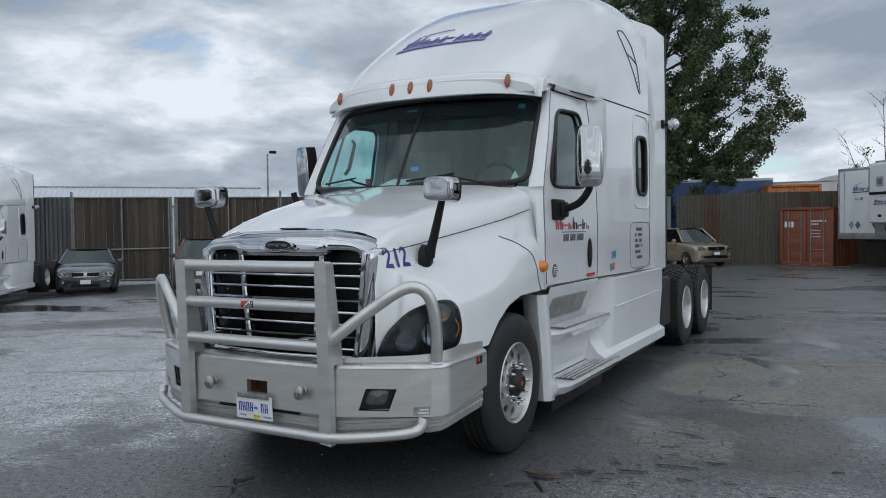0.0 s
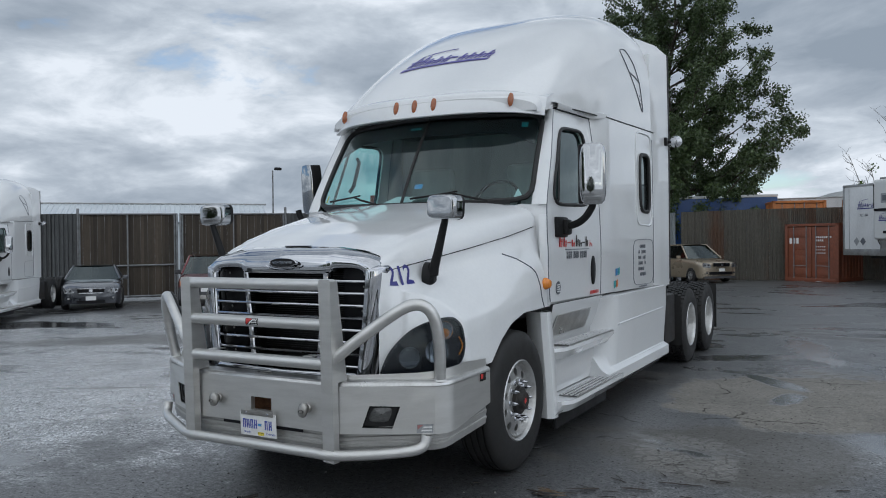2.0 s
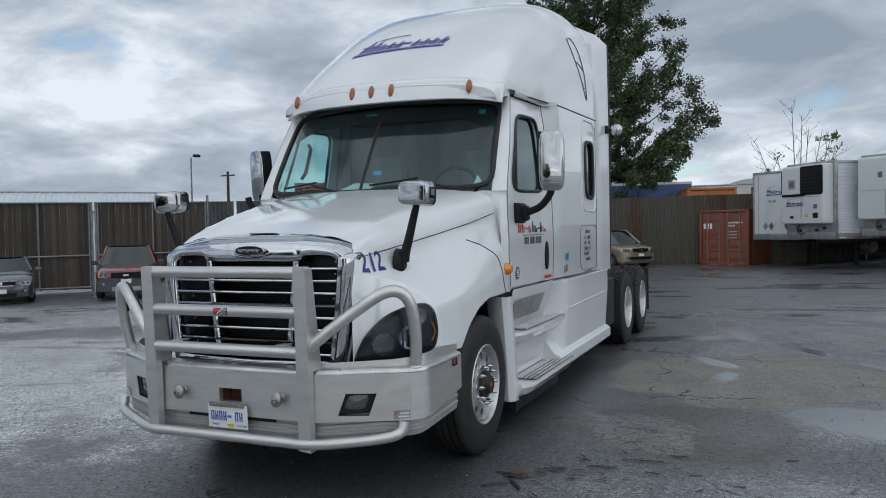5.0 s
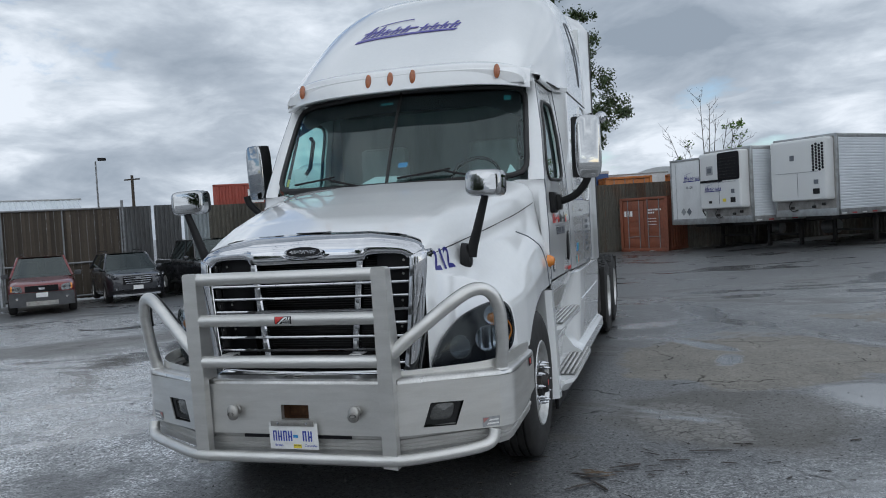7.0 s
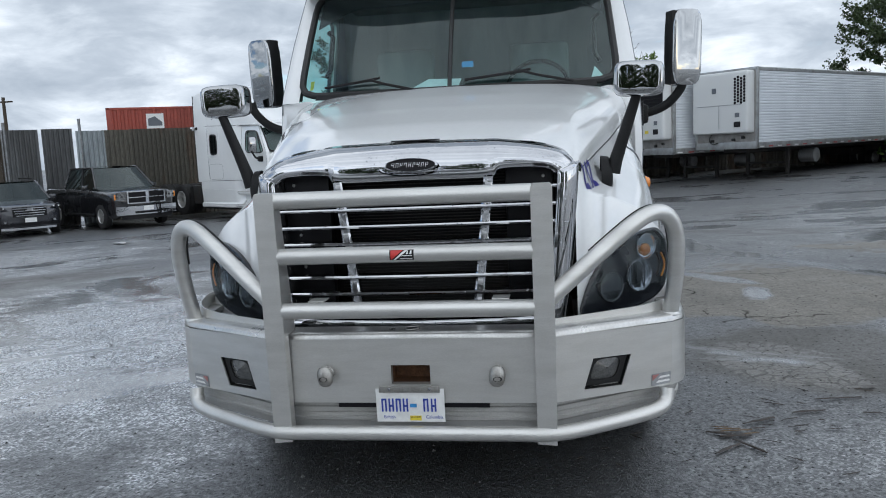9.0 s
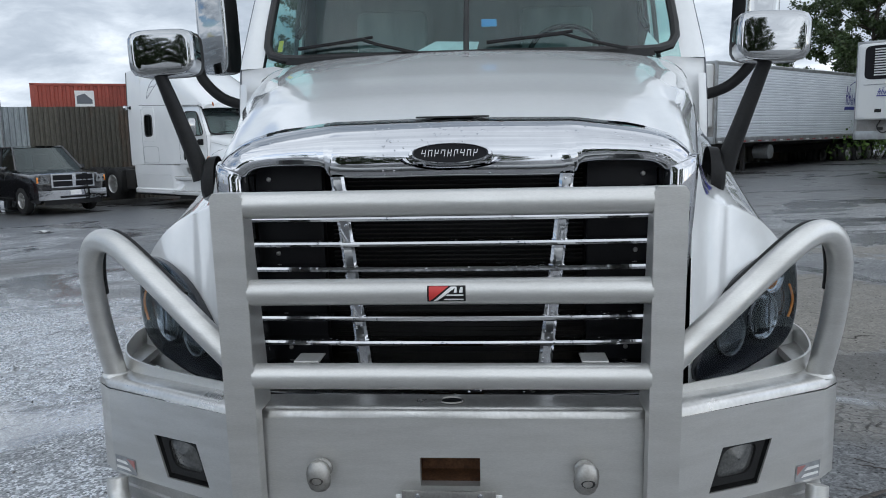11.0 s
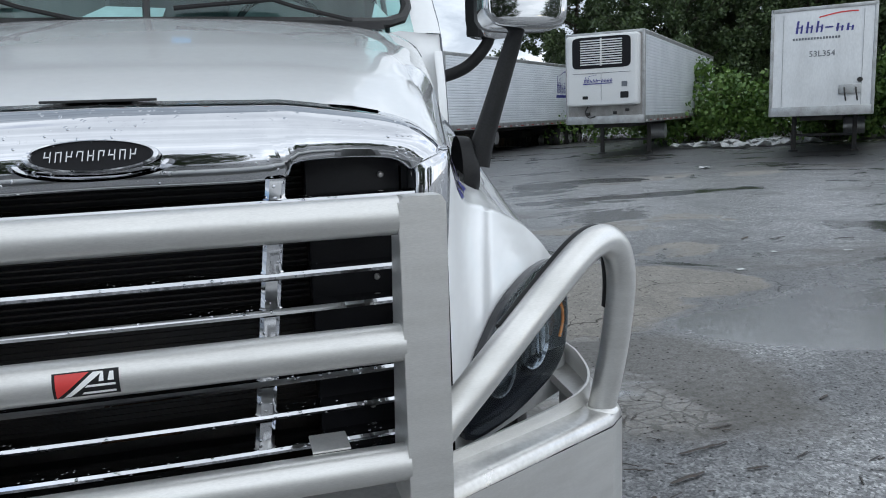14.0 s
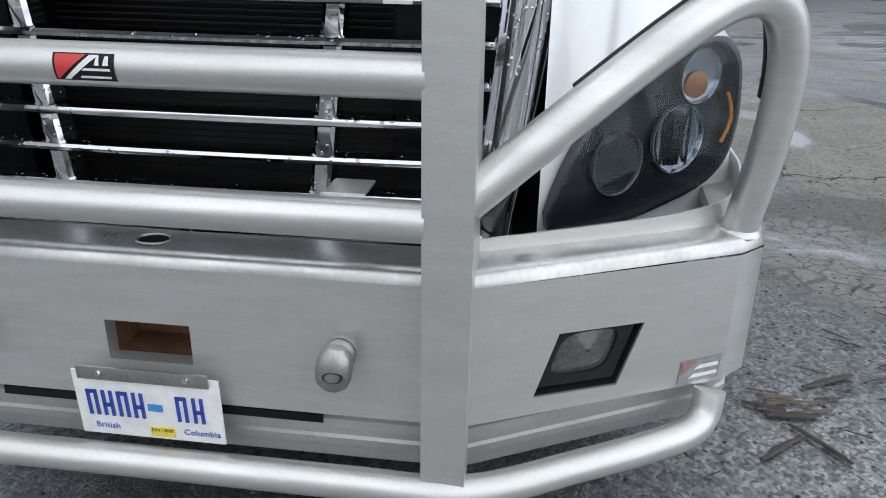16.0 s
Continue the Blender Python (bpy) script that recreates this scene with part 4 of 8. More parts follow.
    tube(bm, [Vector((-q.x, q.y, q.z)) for q in half[:0:-1]] + half, 0.033, 18)
    part("lower_tube", bm, ALU, bp, "bent lower aluminium tube")
    bm = B()
    box(bm, (0.0, -0.028, 0.503), (0.68, 0.006, 0.018), 0)
    part("slot", bm, GRILLEB, bp, "dark slot below the plate")
    bm = B()
    lathe(bm, [(0, 0.036), (0.004, 0.034), (0.0, 0.028)], 24, "z", (0, 0, 0))
    bm.transform(Matrix.Translation((0, 0.03, TOP + 0.002)) @ Matrix.Diagonal((1.0, 0.8, 1, 1)))
    part("hole_rim", bm, STEEL, bp)
    bm = B()
    lathe(bm, [(0, 0.03), (0.001, 0.0)], 24, "z", (0, 0.03, TOP + 0.003))
    part("hole", bm, GRILLEB, bp)
    # number plate on its bracket
    pl = thing_part("number_plate", bp, "white number plate with blue characters as plain bars")
    tilt = Matrix.Translation((-0.008, -0.056, 0.512)) @ Matrix.Rotation(0.06, 4, "X")
    bm = B()
    box(bm, (0, 0, 0), (0.305, 0.004, 0.153), 0.0015, tilt)
    part("plate", bm, WHITED, pl)
    for k, x in enumerate((-0.125, -0.093, -0.061, -0.029, 0.062, 0.096)):
        bm = B()
        for q in ((x, 0.0, 0.007, 0.06), (x + 0.016, 0.0, 0.007, 0.06), (x + 0.008, 0.026 - 0.03 * (k % 2), 0.02, 0.008)):
            box(bm, (q[0], -0.003, q[1] + 0.002), (q[2], 0.003, q[3]), 0, tilt)
        part("character_bar", bm, PLATEB, pl, "blue bars")
    bm = B()
    box(bm, (0.014, -0.003, 0.0), (0.03, 0.003, 0.016), 0, tilt)
    part("flag", bm, SKYD, pl, "small printed flag")
    bm = B()
    box(bm, (0.022, -0.003, -0.058), (0.05, 0.003, 0.022), 0, tilt)
    part("tax_sticker", bm, YELLOW, pl, "yellow date sticker")
    turn = Matrix.Rotation(math.pi / 2, 4, "X")
    words("region_word", "British", 0.02, PLATEB, pl, tilt @ Matrix.Translation((-0.095, -0.0025, -0.06)) @ turn, depth=0.0006)
    words("region_word", "Columbia", 0.02, PLATEB, pl, tilt @ Matrix.Translation((0.105, -0.0025, -0.06)) @ turn, depth=0.0006)
    words("date_word", "JUN / 2020", 0.010, BLACK, pl, tilt @ Matrix.Translation((0.022, -0.0047, -0.056)) @ turn, depth=0.0004)
    bm = B()
    box(bm, (0, -0.008, 0.077), (0.27, 0.006, 0.03), 0.002, tilt)
    br = part("plate_bracket", bm, STEEL, pl)
    for x in (-0.09, 0.09):
        bm = B()
        lathe(bm, [(-0.004, 0.0), (-0.004, 0.006), (0, 0.008)], 10, "y", tilt @ Vector((x, -0.011, 0.078)))
        part("screw", bm, CHROME, br)


def thing_part(name, parent, label=""):
    o = new(name)
    o.parent = parent
    if label:
        o["label"] = label
    return o


FOGL = mat("fog_lens", (0.055, 0.057, 0.056), 0.18, 0, (0.09, 0.09, 0.087), 30, fine=120, vary=0.15, coat=0.5)
GREYL = mat("sticker_grey", (0.34, 0.35, 0.36), 0.4, 0.4, (0.28, 0.29, 0.3), 30, fine=90)
FADERED = mat("faded_red", (0.36, 0.16, 0.15), 0.5, fine=60)
PLATEB = mat("plate_blue", (0.03, 0.06, 0.36), 0.4, fine=60)
HEADIN = [(0.732, 0.815), (0.795, 1.00), (0.90, 1.13), (1.02, 1.19), (1.115, 1.205), (1.162, 1.15), (1.178, 1.02), (1.162, 0.92), (1.105, 0.862), (0.92, 0.813)]


def headlamp(tr, sx):
    """Swept lamp: dark tub behind a clear cover, two lens barrels and an amber turn lamp."""
    h = thing_part("headlamp", tr, "swept headlamp with dark housing, clear cover and amber turn lamp")

    def at(x, z, d):
        k = 1 / math.hypot(1, 0.8)
        return Vector((x + 0.8 * k * d, 0.23 + 0.80 * (x - 0.735) - k * d, z))
    loop = rounded([Vector(q) for q in (lambda l: resample(l, 4))(HEADIN)], 2)
    mid = Vector((0.985, 1.0))

    def dome(k):
        return 0.012 + 0.03 * (1 - k * k)
    bm = B()
    rows(bm, [[at(*(mid + (q - mid) * k), -0.012) for q in loop] for k in (1.0, 0.6, 0.02)], close=True)
    rows(bm, [[at(*q, -0.012) for q in loop], [at(*(mid + (q - mid) * 1.02), 0.010) for q in loop], [at(*(mid + (q - mid) * 0.965), 0.013) for q in loop], [at(*(mid + (q - mid) * 0.95), -0.010) for q in loop]], close=True)
    bmesh.ops.recalc_face_normals(bm, faces=bm.faces)
    part("housing", bm, LAMPB, h, flip=sx < 0)
    bm = B()
    rows(bm, [[at(*(mid + (q - mid) * k), dome(k)) for q in loop] for k in (0.99, 0.9, 0.75, 0.5, 0.25, 0.02)], close=True)
    bmesh.ops.recalc_face_normals(bm, faces=bm.faces)
    cov = part("cover", bm, LENS, h, "clear cover", flip=sx < 0)
    cov.visible_shadow = False
    nrm = Vector((0.8, -1.0, 0)).normalized()
    rot = nrm.to_track_quat("Z", "Y").to_matrix().to_4x4()
    for nm, x, z, r, mt in (("low_lens", 0.896, 0.948, 0.072, SMOKED), ("high_lens", 1.034, 0.982, 0.079, BOWL), ("turn_lamp", 1.070, 1.118, 0.061, BOWL)):
        bm = B()
        lathe(bm, [(-0.004, r * 1.0), (0.005, r * 0.995), (0.005, r * 0.975), (-0.004, r * 0.90), (-0.010, r * 0.6), (-0.0115, r * 0.3), (-0.0115, 0.0)], 32, "z")
        bm.transform(Matrix.Translation(at(x, z, 0.0)) @ rot)
        o = part(nm, bm, mt, h, flip=sx < 0)
        bm = B()
        lathe(bm, [(0.006, r * 0.9), (0.012, r * 0.6), (0.015, 0.0)], 24, "z")
        bm.transform(Matrix.Translation(at(x, z, 0.0)) @ rot)
        part("lens_glass", bm, LENS, o, flip=sx < 0)
        bm = B()
        if nm == "turn_lamp":
            lathe(bm, [(-0.008, r * 0.60), (0.000, r * 0.48), (0.006, r * 0.25), (0.008, 0)], 16, "z")
            bm.transform(Matrix.Translation(at(x + 0.002, z - 0.020, 0.0)) @ rot @ Matrix.Diagonal((1.0, 0.85, 1, 1)))
            part("amber_bowl", bm, AMBER, o, flip=sx < 0)
        else:
            turn_z = Matrix.Rotation(math.atan2(0.8, 1), 4, "Z")
            if nm == "low_lens":
                for k in range(6):
                    q = at(x, z - r * 0.36 - 0.006 * k, 0.000)
                    box(bm, (0, 0, 0), (r * (1.62 - 0.16 * k), 0.004, 0.0042), 0, Matrix.Translation(q) @ turn_z)
                part("flutes", bm, BOWL, o, flip=sx < 0)
            else:
                for dx, wd in ((-0.004, 0.030), (0.036, 0.006), (-0.046, 0.005)):
                    box(bm, (dx, 0, 0), (wd, 0.006, r * 1.5), 0.002, Matrix.Translation(at(x, z, -0.001)) @ turn_z)
                part("bulb_shield", bm, LAMPB, o, flip=sx < 0)
    bm = B()
    tube(bm, [at(1.145 + 0.018 * math.sin(math.pi * k / 8), 0.96 + 0.115 * k / 8, 0.004) for k in range(9)], 0.0045, 8)
    part("side_reflector", bm, AMBER, h, "thin amber strip", flip=sx < 0)


def outward(bm, f):
    """Turn a side pane to look out of the cab."""
    f.normal_update()
    if f.normal.x < 0:
        f.normal_flip()


def tractor(name, label, m, own=True, group=""):
    tr = thing(name, label, "truck", group)
    hood_tree = BVHTree.FromBMesh(hood_mesh())
    # -- hood, grille --
    part("hood", hood_mesh(), WHITE, tr, "white hood with flared fenders", smooth=60)
    for sx in (1, -1):
        bm = B()
        pts = []
        for k in range(20):
            s = k / 19
            y0 = 0.38 + 1.5 * s
            half = hood_half(y0)
            ss = (y0 - 0.36) / 1.57
            zz = 1.50 + 0.30 * s
            best = min((q for q in half if q.x > 0.6), key=lambda q: abs(q.y - zz))
            i = half.index(best)
            a, b = half[i - 1], half[min(i + 1, len(half) - 1)]
            t = (zz - a.y) / (b.y - a.y) if abs(b.y - a.y) > 1e-6 else 0.5
            x = a.x + (b.x - a.x) * min(max(t, 0), 1)
            pts.append(Vector((x + 0.001, hood_front(x) * (1 - ss) + hood_back(x) * ss, zz)))
        tube(bm, pts, 0.0035, 6)
        part("hood_seam", bm, SEAL, tr, flip=sx < 0)
        headlamp(tr, sx)
    gr = thing_part("grille", tr, "chrome-framed grille with eight chrome bars")
    inner = [(0, 0.835), (0.54, 0.85), (0.60, 0.895), (0.655, 1.44), (0.642, 1.495), (0.585, 1.522), (0.405, 1.522), (0.345, 1.487), (0, 1.487)]
    outer = [(0, 0.775), (0.61, 0.79), (0.685, 0.86), (0.764, 1.46), (0.744, 1.55), (0.645, 1.615), (0.42, 1.655), (0.30, 1.661), (0, 1.666)]
    mid2 = [(0, 0.797), (0.58, 0.81), (0.652, 0.875), (0.722, 1.455), (0.702, 1.53), (0.62, 1.57), (0.42, 1.588), (0.30, 1.594), (0, 1.60)]
    mid3 = [(0, 0.783), (0.60, 0.797), (0.675, 0.865), (0.748, 1.458), (0.728, 1.543), (0.638, 1.60), (0.42, 1.634), (0.30, 1.640), (0, 1.646)]
    ny = [0.2] * 3 + [0.22, 0.25, 0.27, 0.28, 0.28, 0.28]

    def loop3(pts, ys, n=5):
        half = crom([Vector((x, y, z)) for (x, z), y in zip(pts, ys)], n)
        return half + [Vector((-q.x, q.y, q.z)) for q in half[-2:0:-1]]
    mid1 = [(a + (c - a) * 0.10, b + (d - b) * 0.10) for (a, b), (c, d) in zip(inner, mid2)]
    iy = [0.196, 0.198, 0.203, 0.216, 0.220, 0.217, 0.214, 0.213, 0.213]
    oy = [0.22, 0.225, 0.245, 0.30, 0.335, 0.345, 0.35, 0.352, 0.355]
    bm = B()
    rows(bm, [loop3(inner, [0.36] * 9), loop3(inner, iy), loop3(mid1, [0.190, 0.192, 0.197, 0.211, 0.215, 0.212, 0.209, 0.208, 0.208]), loop3(mid2, [0.186, 0.188, 0.193, 0.212, 0.218, 0.215, 0.212, 0.211, 0.211]), loop3(mid3, [0.20, 0.204, 0.216, 0.252, 0.268, 0.27, 0.27, 0.27, 0.27]), loop3(outer, oy), loop3([(x * 1.002, z - 0.012) for x, z in outer], [y + 0.05 for y in oy])], close=True)
    bmesh.ops.recalc_face_normals(bm, faces=bm.faces)
    part("surround", bm, CHROME, gr, "polished chrome surround with rain drops", smooth=60)
    bm = B()
    box(bm, (0, 0.52, 1.17), (1.36, 0.02, 0.80))
    for sx in (1, -1):
        box(bm, (sx * 0.66, 0.42, 1.17), (0.03, 0.22, 0.8))
        box(bm, (sx * 0.53, 0.33, 1.17), (0.22, 0.05, 0.76), 0.01)
    box(bm, (0, 0.42, 0.80), (1.36, 0.22, 0.03))
    box(bm, (0, 0.42, 1.56), (1.30, 0.22, 0.03))
    part("grille_box", bm, GRILLEB, gr)
    bm = B()
    for k in range(44):
        box(bm, (0, 0.50, 0.85 + 0.0152 * k), (0.86, 0.018, 0.004))
    part("cooler_core", bm, CHASSIS, gr, "fine dark cooler core")
    for k in range(8):
        z = 1.437 - 0.0789 * k
        w = kk(z, (0.85, 1.44), (0.60, 0.655))
        bm = B()
        nseg = 12
        prof = [(0.205, -0.009), (0.196, -0.006), (0.193, 0.001), (0.196, 0.008), (0.206, 0.0115), (0.245, 0.013), (0.245, -0.010)]
        rows(bm, [[Vector((-w + 2 * w * i / nseg, y + 0.02 * (abs(-1 + 2 * i / nseg)) ** 2, z + dz)) for y, dz in prof] for i in range(nseg + 1)], close=True)
        bmesh.ops.recalc_face_normals(bm, faces=bm.faces)
        part("grille_bar", bm, CHROME, gr)
    for sx in (1, -1):
        for k in range(8):
            z1 = 1.437 - 0.0789 * (k - 1) - 0.008 if k else 1.49
            z0 = 1.437 - 0.0789 * k + 0.008
            xx = lambda z: sx * kk(z, (0.89, 1.5), (0.283, 0.352))
            bm = B()
            a, b = 0.021, 0.019
            grid = []
            for z in (z0, z0 + 0.006, z1 - 0.004, z1):
                g = 0.006 if z in (z0,) else 0
                grid.append([Vector((xx(z) + dx, 0.203 + dy, z)) for dx, dy in ((-a - g, 0.05), (-a - g, 0.004), (-a * 0.6, -0.004), (a * 0.6, -0.004), (a + g, 0.004), (a + g, 0.05))])
            rows(bm, grid, flip=True)
            bmesh.ops.recalc_face_normals(bm, faces=bm.faces)
            part("grille_strut", bm, CHROME, gr)
        for z in (1.48, 1.40, 1.24, 1.085, 0.925):
            bm = B()
            lathe(bm, [(-0.004, 0), (-0.004, 0.005), (0, 0.008)], 12, "y", (sx * kk(z, (0.9, 1.48), (0.545, 0.594)), 0.302, z))
            part("screw", bm, STEEL, gr)
    # name plate oval
    em = thing_part("name_badge", gr, "black oval maker's badge in a chrome rim")
    tilt = Matrix.Translation((0, 0.200, 1.553)) @ Matrix.Rotation(math.pi / 2 - 0.25, 4, "X")
    bm = B()
    lathe(bm, [(0, 1.0), (0.012, 0.97), (0.014, 0.90), (0.008, 0.86)], 48, "z")
    bm.transform(tilt @ Matrix.Translation((0, 0, 0.004)) @ Matrix.Diagonal((0.128, 0.033, 1, 1)))
    part("rim", bm, CHROME, em)
    bm = B()
    lathe(bm, [(0.0, 1.0), (0.008, 0.96), (0.008, 0.0)], 48, "z")
    bm.transform(tilt @ Matrix.Translation((0, 0, 0.004)) @ Matrix.Diagonal((0.118, 0.0295, 1, 1)))
    part("field", bm, GRILLEB, em)
    bm = B()
    for k in range(9):
        x = -0.084 + 0.0195 * k
        h = 0.0105
        for dx in (0, 0.0095):
            prism(bm, [tilt @ Vector(q) for q in ((x + dx - 0.003, -h if (k + (dx > 0)) % 3 else -h * 0.2, 0.013), (x + dx - 0.0008, -h if (k + (dx > 0)) % 3 else -h * 0.2, 0.013), (x + dx + 0.0022, h, 0.013), (x + dx, h, 0.013))], tilt.to_3x3() @ Vector((0, 0, 0.003)))
        box(bm, (x + 0.005, h * (0.85 if k % 2 else 0.0), 0.0145), (0.010, 0.0026, 0.003), 0, tilt)
    part("raised_strokes", bm, MIRROR, em, "raised bright strokes")
    bm = B()
    rows(bm, [[tilt @ Vector((0.155 * math.cos(a) * s, 0.038 * math.sin(a) * s - 0.012, h)) for a in np.linspace(math.pi * 1.02, math.pi * 1.98, 25)] for s, h in ((0.86, 0.012), (0.93, 0.016), (1.0, 0.004))], flip=True)
    bmesh.ops.recalc_face_normals(bm, faces=bm.faces)
    part("lower_crescent", bm, CHROME, em)
    bm = B()
    box(bm, (0, 0.352, 1.668), (0.235, 0.012, 0.006), 0.002)
    part("hood_gap", bm, SEAL, tr)
    # -- windscreen --
    ws = thing_part("windscreen", tr, "two-pane windscreen with a dark top band")
    for a, b in ((-0.985, -0.012), (0.012, 0.985)):
        pn = part("pane", screen_band(a, b, 0.015, 0.985, 0), SCREEN, ws)
        pn.visible_shadow = False
    part("top_band", screen_band(-0.96, 0.96, lambda u: 0.80 - 0.16 * max(0.0, abs(u) - 0.72) / 0.28 * (1 if abs(u) > 0.72 else 0), 0.99, 0.02, 40), GRILLEB, ws, "dark sun band")
    bm = B()
    edge = [screen_pt(u, 0.0) for u in np.linspace(-1, 1, 21)] + [screen_pt(1, v) for v in np.linspace(0.08, 0.92, 9)] + [screen_pt(u, 1) for u in np.linspace(1, -1, 21)] + [screen_pt(-1, v) for v in np.linspace(0.92, 0.08, 9)]
    edge = rounded(edge, 2)
    tube(bm, edge + [edge[0], edge[1]], 0.024, 8, cap=False)
    part("seal", bm, SEAL, ws)
    bm = B()
    tube(bm, [screen_pt(0, v) + Vector((0, -0.004, 0)) for v in np.linspace(0, 1, 9)], 0.014, 6)
    part("centre_bar", bm, SEAL, ws)
    bm = B()
    rows(bm, [[screen_pt(u, 0.02) + Vector((0, -0.02, 0.0)) for u in np.linspace(-0.86, 0.86, 21)], [Vector((u * 1.09, hood_back(abs(u) * 1.05) - 0.02, 1.965 + 0.03 * u * u)) for u in np.linspace(-0.86, 0.86, 21)]])
    bmesh.ops.recalc_face_normals(bm, faces=bm.faces)
    part("cowl", bm, BLACK, tr)
    for x0, x1 in ((-0.86, -0.34), (0.10, 0.66)):
        bm = B()
        a = screen_pt(x0 / 1.07, 0.05) + Vector((0, -0.04, 0.012))
        b = screen_pt(x1 / 1.07, 0.02) + Vector((0, -0.04, 0.02))
        c = screen_pt((x0 + x1) / 2.14 + 0.08, 0.075) + Vector((0, -0.055, 0.025))
        tube(bm, [a, a.lerp(c, 0.5), c, c.lerp(b, 0.5) + Vector((0, 0, -0.005)), b + Vector((0.12, 0, -0.03))], 0.009, 6)
        tube(bm, [a + Vector((0, 0.02, 0.0)), c + Vector((0.05, 0.02, 0.012))], 0.008, 6)
        part("wiper", bm, BLACK, tr, "black wiper")
    # -- cab sides --
    for sx in (1, -1):
        bm, win = side_panel(DOOR_IN, DOOR_OUT, 4, door_front)
        dr = part("door", bm, WHITE, tr, "white cab door", smooth=50, flip=sx < 0)
        bm = B()
        tube(bm, [Vector((side_x(*q) + 0.001, q.x, q.y)) for q in win] + [Vector((side_x(*win[0]) + 0.001, win[0].x, win[0].y))], 0.016, 8, cap=False)
        part("window_seal", bm, SEAL, dr, flip=sx < 0)
        bm = B()
        vs = [bm.verts.new((side_x(*q) - 0.025, q.x, q.y)) for q in win]
        outward(bm, bm.faces.new(vs))
        pn = part("door_glass", bm, SIDEG, dr, flip=sx < 0)
        pn.visible_shadow = False
        bm = B()
        tube(bm, [(side_x(2.3, 2.03) - 0.02, 2.28, 2.02), (side_x(2.5, 2.6) - 0.02, 2.50, 2.62)], 0.014, 6)
        part("window_post", bm, SEAL, dr, flip=sx < 0)
        bm = B()
        lathe(bm, [(0, 1.0), (0.012, 0.96), (0.016, 0.8), (0.016, 0)], 24, "x")
        bm.transform(Matrix.Translation((1.218, 3.06, 1.415)) @ Matrix.Diagonal((1, 0.055, 0.135, 1)))
        part("door_handle", bm, BLACK, dr, "black recessed handle", flip=sx < 0)
        # pillar between windscreen and door
        bm = B()
        vs = np.linspace(-0.06, 1.10, 15)
        grid = []
        for v in vs:
            a = screen_pt(1, v) + Vector((0.005, 0.0, 0))
            z = a.z
            b = Vector((side_x(2.2, z), kk(z, (1.18, 1.45, 1.75, 2.0, 2.82), (2.0, 1.945, 1.935, 1.96, 2.40)) - 0.004, z))
            grid.append([a, a.lerp(b, 0.45) + Vector((0.018, -0.018, 0)), b, b + Vector((-0.03, 0.004, 0))])
        rows(bm, grid)
        # corner panel below the pillar, beside the hood's end
        g2 = []
        for z in np.linspace(1.90, 1.16, 12):
            b = Vector((side_x(2.0, z), kk(z, (1.18, 1.45, 1.75, 2.0, 2.82), (2.0, 1.945, 1.935, 1.96, 2.40)) - 0.006, z))
            g2.append([b + Vector((-0.03, 0.0, 0)), b, b + Vector((-0.01, -0.03, 0)), b + Vector((-0.05, -0.045, 0))])
        rows(bm, g2, flip=True)
        tail = [Vector((q.x, hood_back(q.x) - 0.006, q.y)) for q in hood_half(1.93) if q.x > 0.9]
        rows(bm, [tail, [Vector((min(q.x + 0.05, side_x(2.0, q.z) - 0.002), q.y + 0.01, q.z + 0.01)) for q in tail], [Vector((side_x(2.0, q.z), kk(q.z, (1.18, 1.45, 1.75, 2.0, 2.82), (2.0, 1.945, 1.935, 1.96, 2.40)) + 0.004, q.z)) for q in tail]])
        bmesh.ops.recalc_face_normals(bm, faces=bm.faces)
        part("pillar", bm, WHITE, tr, smooth=60, flip=sx < 0)
        bm, win = side_panel(BUNK_IN, BUNK_OUT, 6)
        bk = part("sleeper_side", bm, WHITE, tr, "white sleeper side", smooth=50, flip=sx < 0)
        bm = B()
        tube(bm, [Vector((side_x(*q) + 0.004, q.x, q.y)) for q in win] + [Vector((side_x(*win[0]) + 0.004, win[0].x, win[0].y))], 0.022, 8, cap=False)
        part("window_seal", bm, SEAL, bk, flip=sx < 0)
        bm = B()
        outward(bm, bm.faces.new([bm.verts.new((side_x(*q) - 0.012, q.x, q.y)) for q in win]))
        part("bunk_glass", bm, DARKG, bk, flip=sx < 0)
        bm = B()
        for (y0, z0, y1, z1) in ((4.56, 1.86, 5.22, 2.88),):
            lp = rounded(resample([(y0, z0), (y0, z1), (y1, z1 + 0.02), (y1, z0 - 0.01)], 10), 3)
            tube(bm, [Vector((side_x(*q), q.x, q.y)) for q in lp] + [Vector((side_x(*lp[0]), lp[0].x, lp[0].y))], 0.012, 6, cap=False)
        part("raised_frame", bm, WHITE, bk, flip=sx < 0)
        bm = B()
        lp = rounded(resample([(4.42, 1.20), (4.42, 1.69), (5.26, 1.70), (5.26, 1.19)], 8), 2)
        tube(bm, [Vector((1.2255, q.x, q.y)) for q in lp] + [Vector((1.2255, lp[0].x, lp[0].y))], 0.004, 6, cap=False)
        part("locker_gap", bm, GREYD, bk, flip=sx < 0)
        for y in (3.302, 5.282):
            bm = B()
            tube(bm, [(side_x(y, z) + 0.001, y, z) for z in np.linspace(1.18, 2.86, 12)], 0.004, 6)
            part("panel_gap", bm, GREYD, bk, flip=sx < 0)
        # door gap, eave gap
        bm = B()
        tube(bm, [(side_x(2.1, z) + 0.001, kk(z, (1.18, 1.45, 1.75, 2.0, 2.82), (2.0, 1.945, 1.935, 1.96, 2.40)), z) for z in np.linspace(1.2, 2.8, 20)], 0.0045, 6)
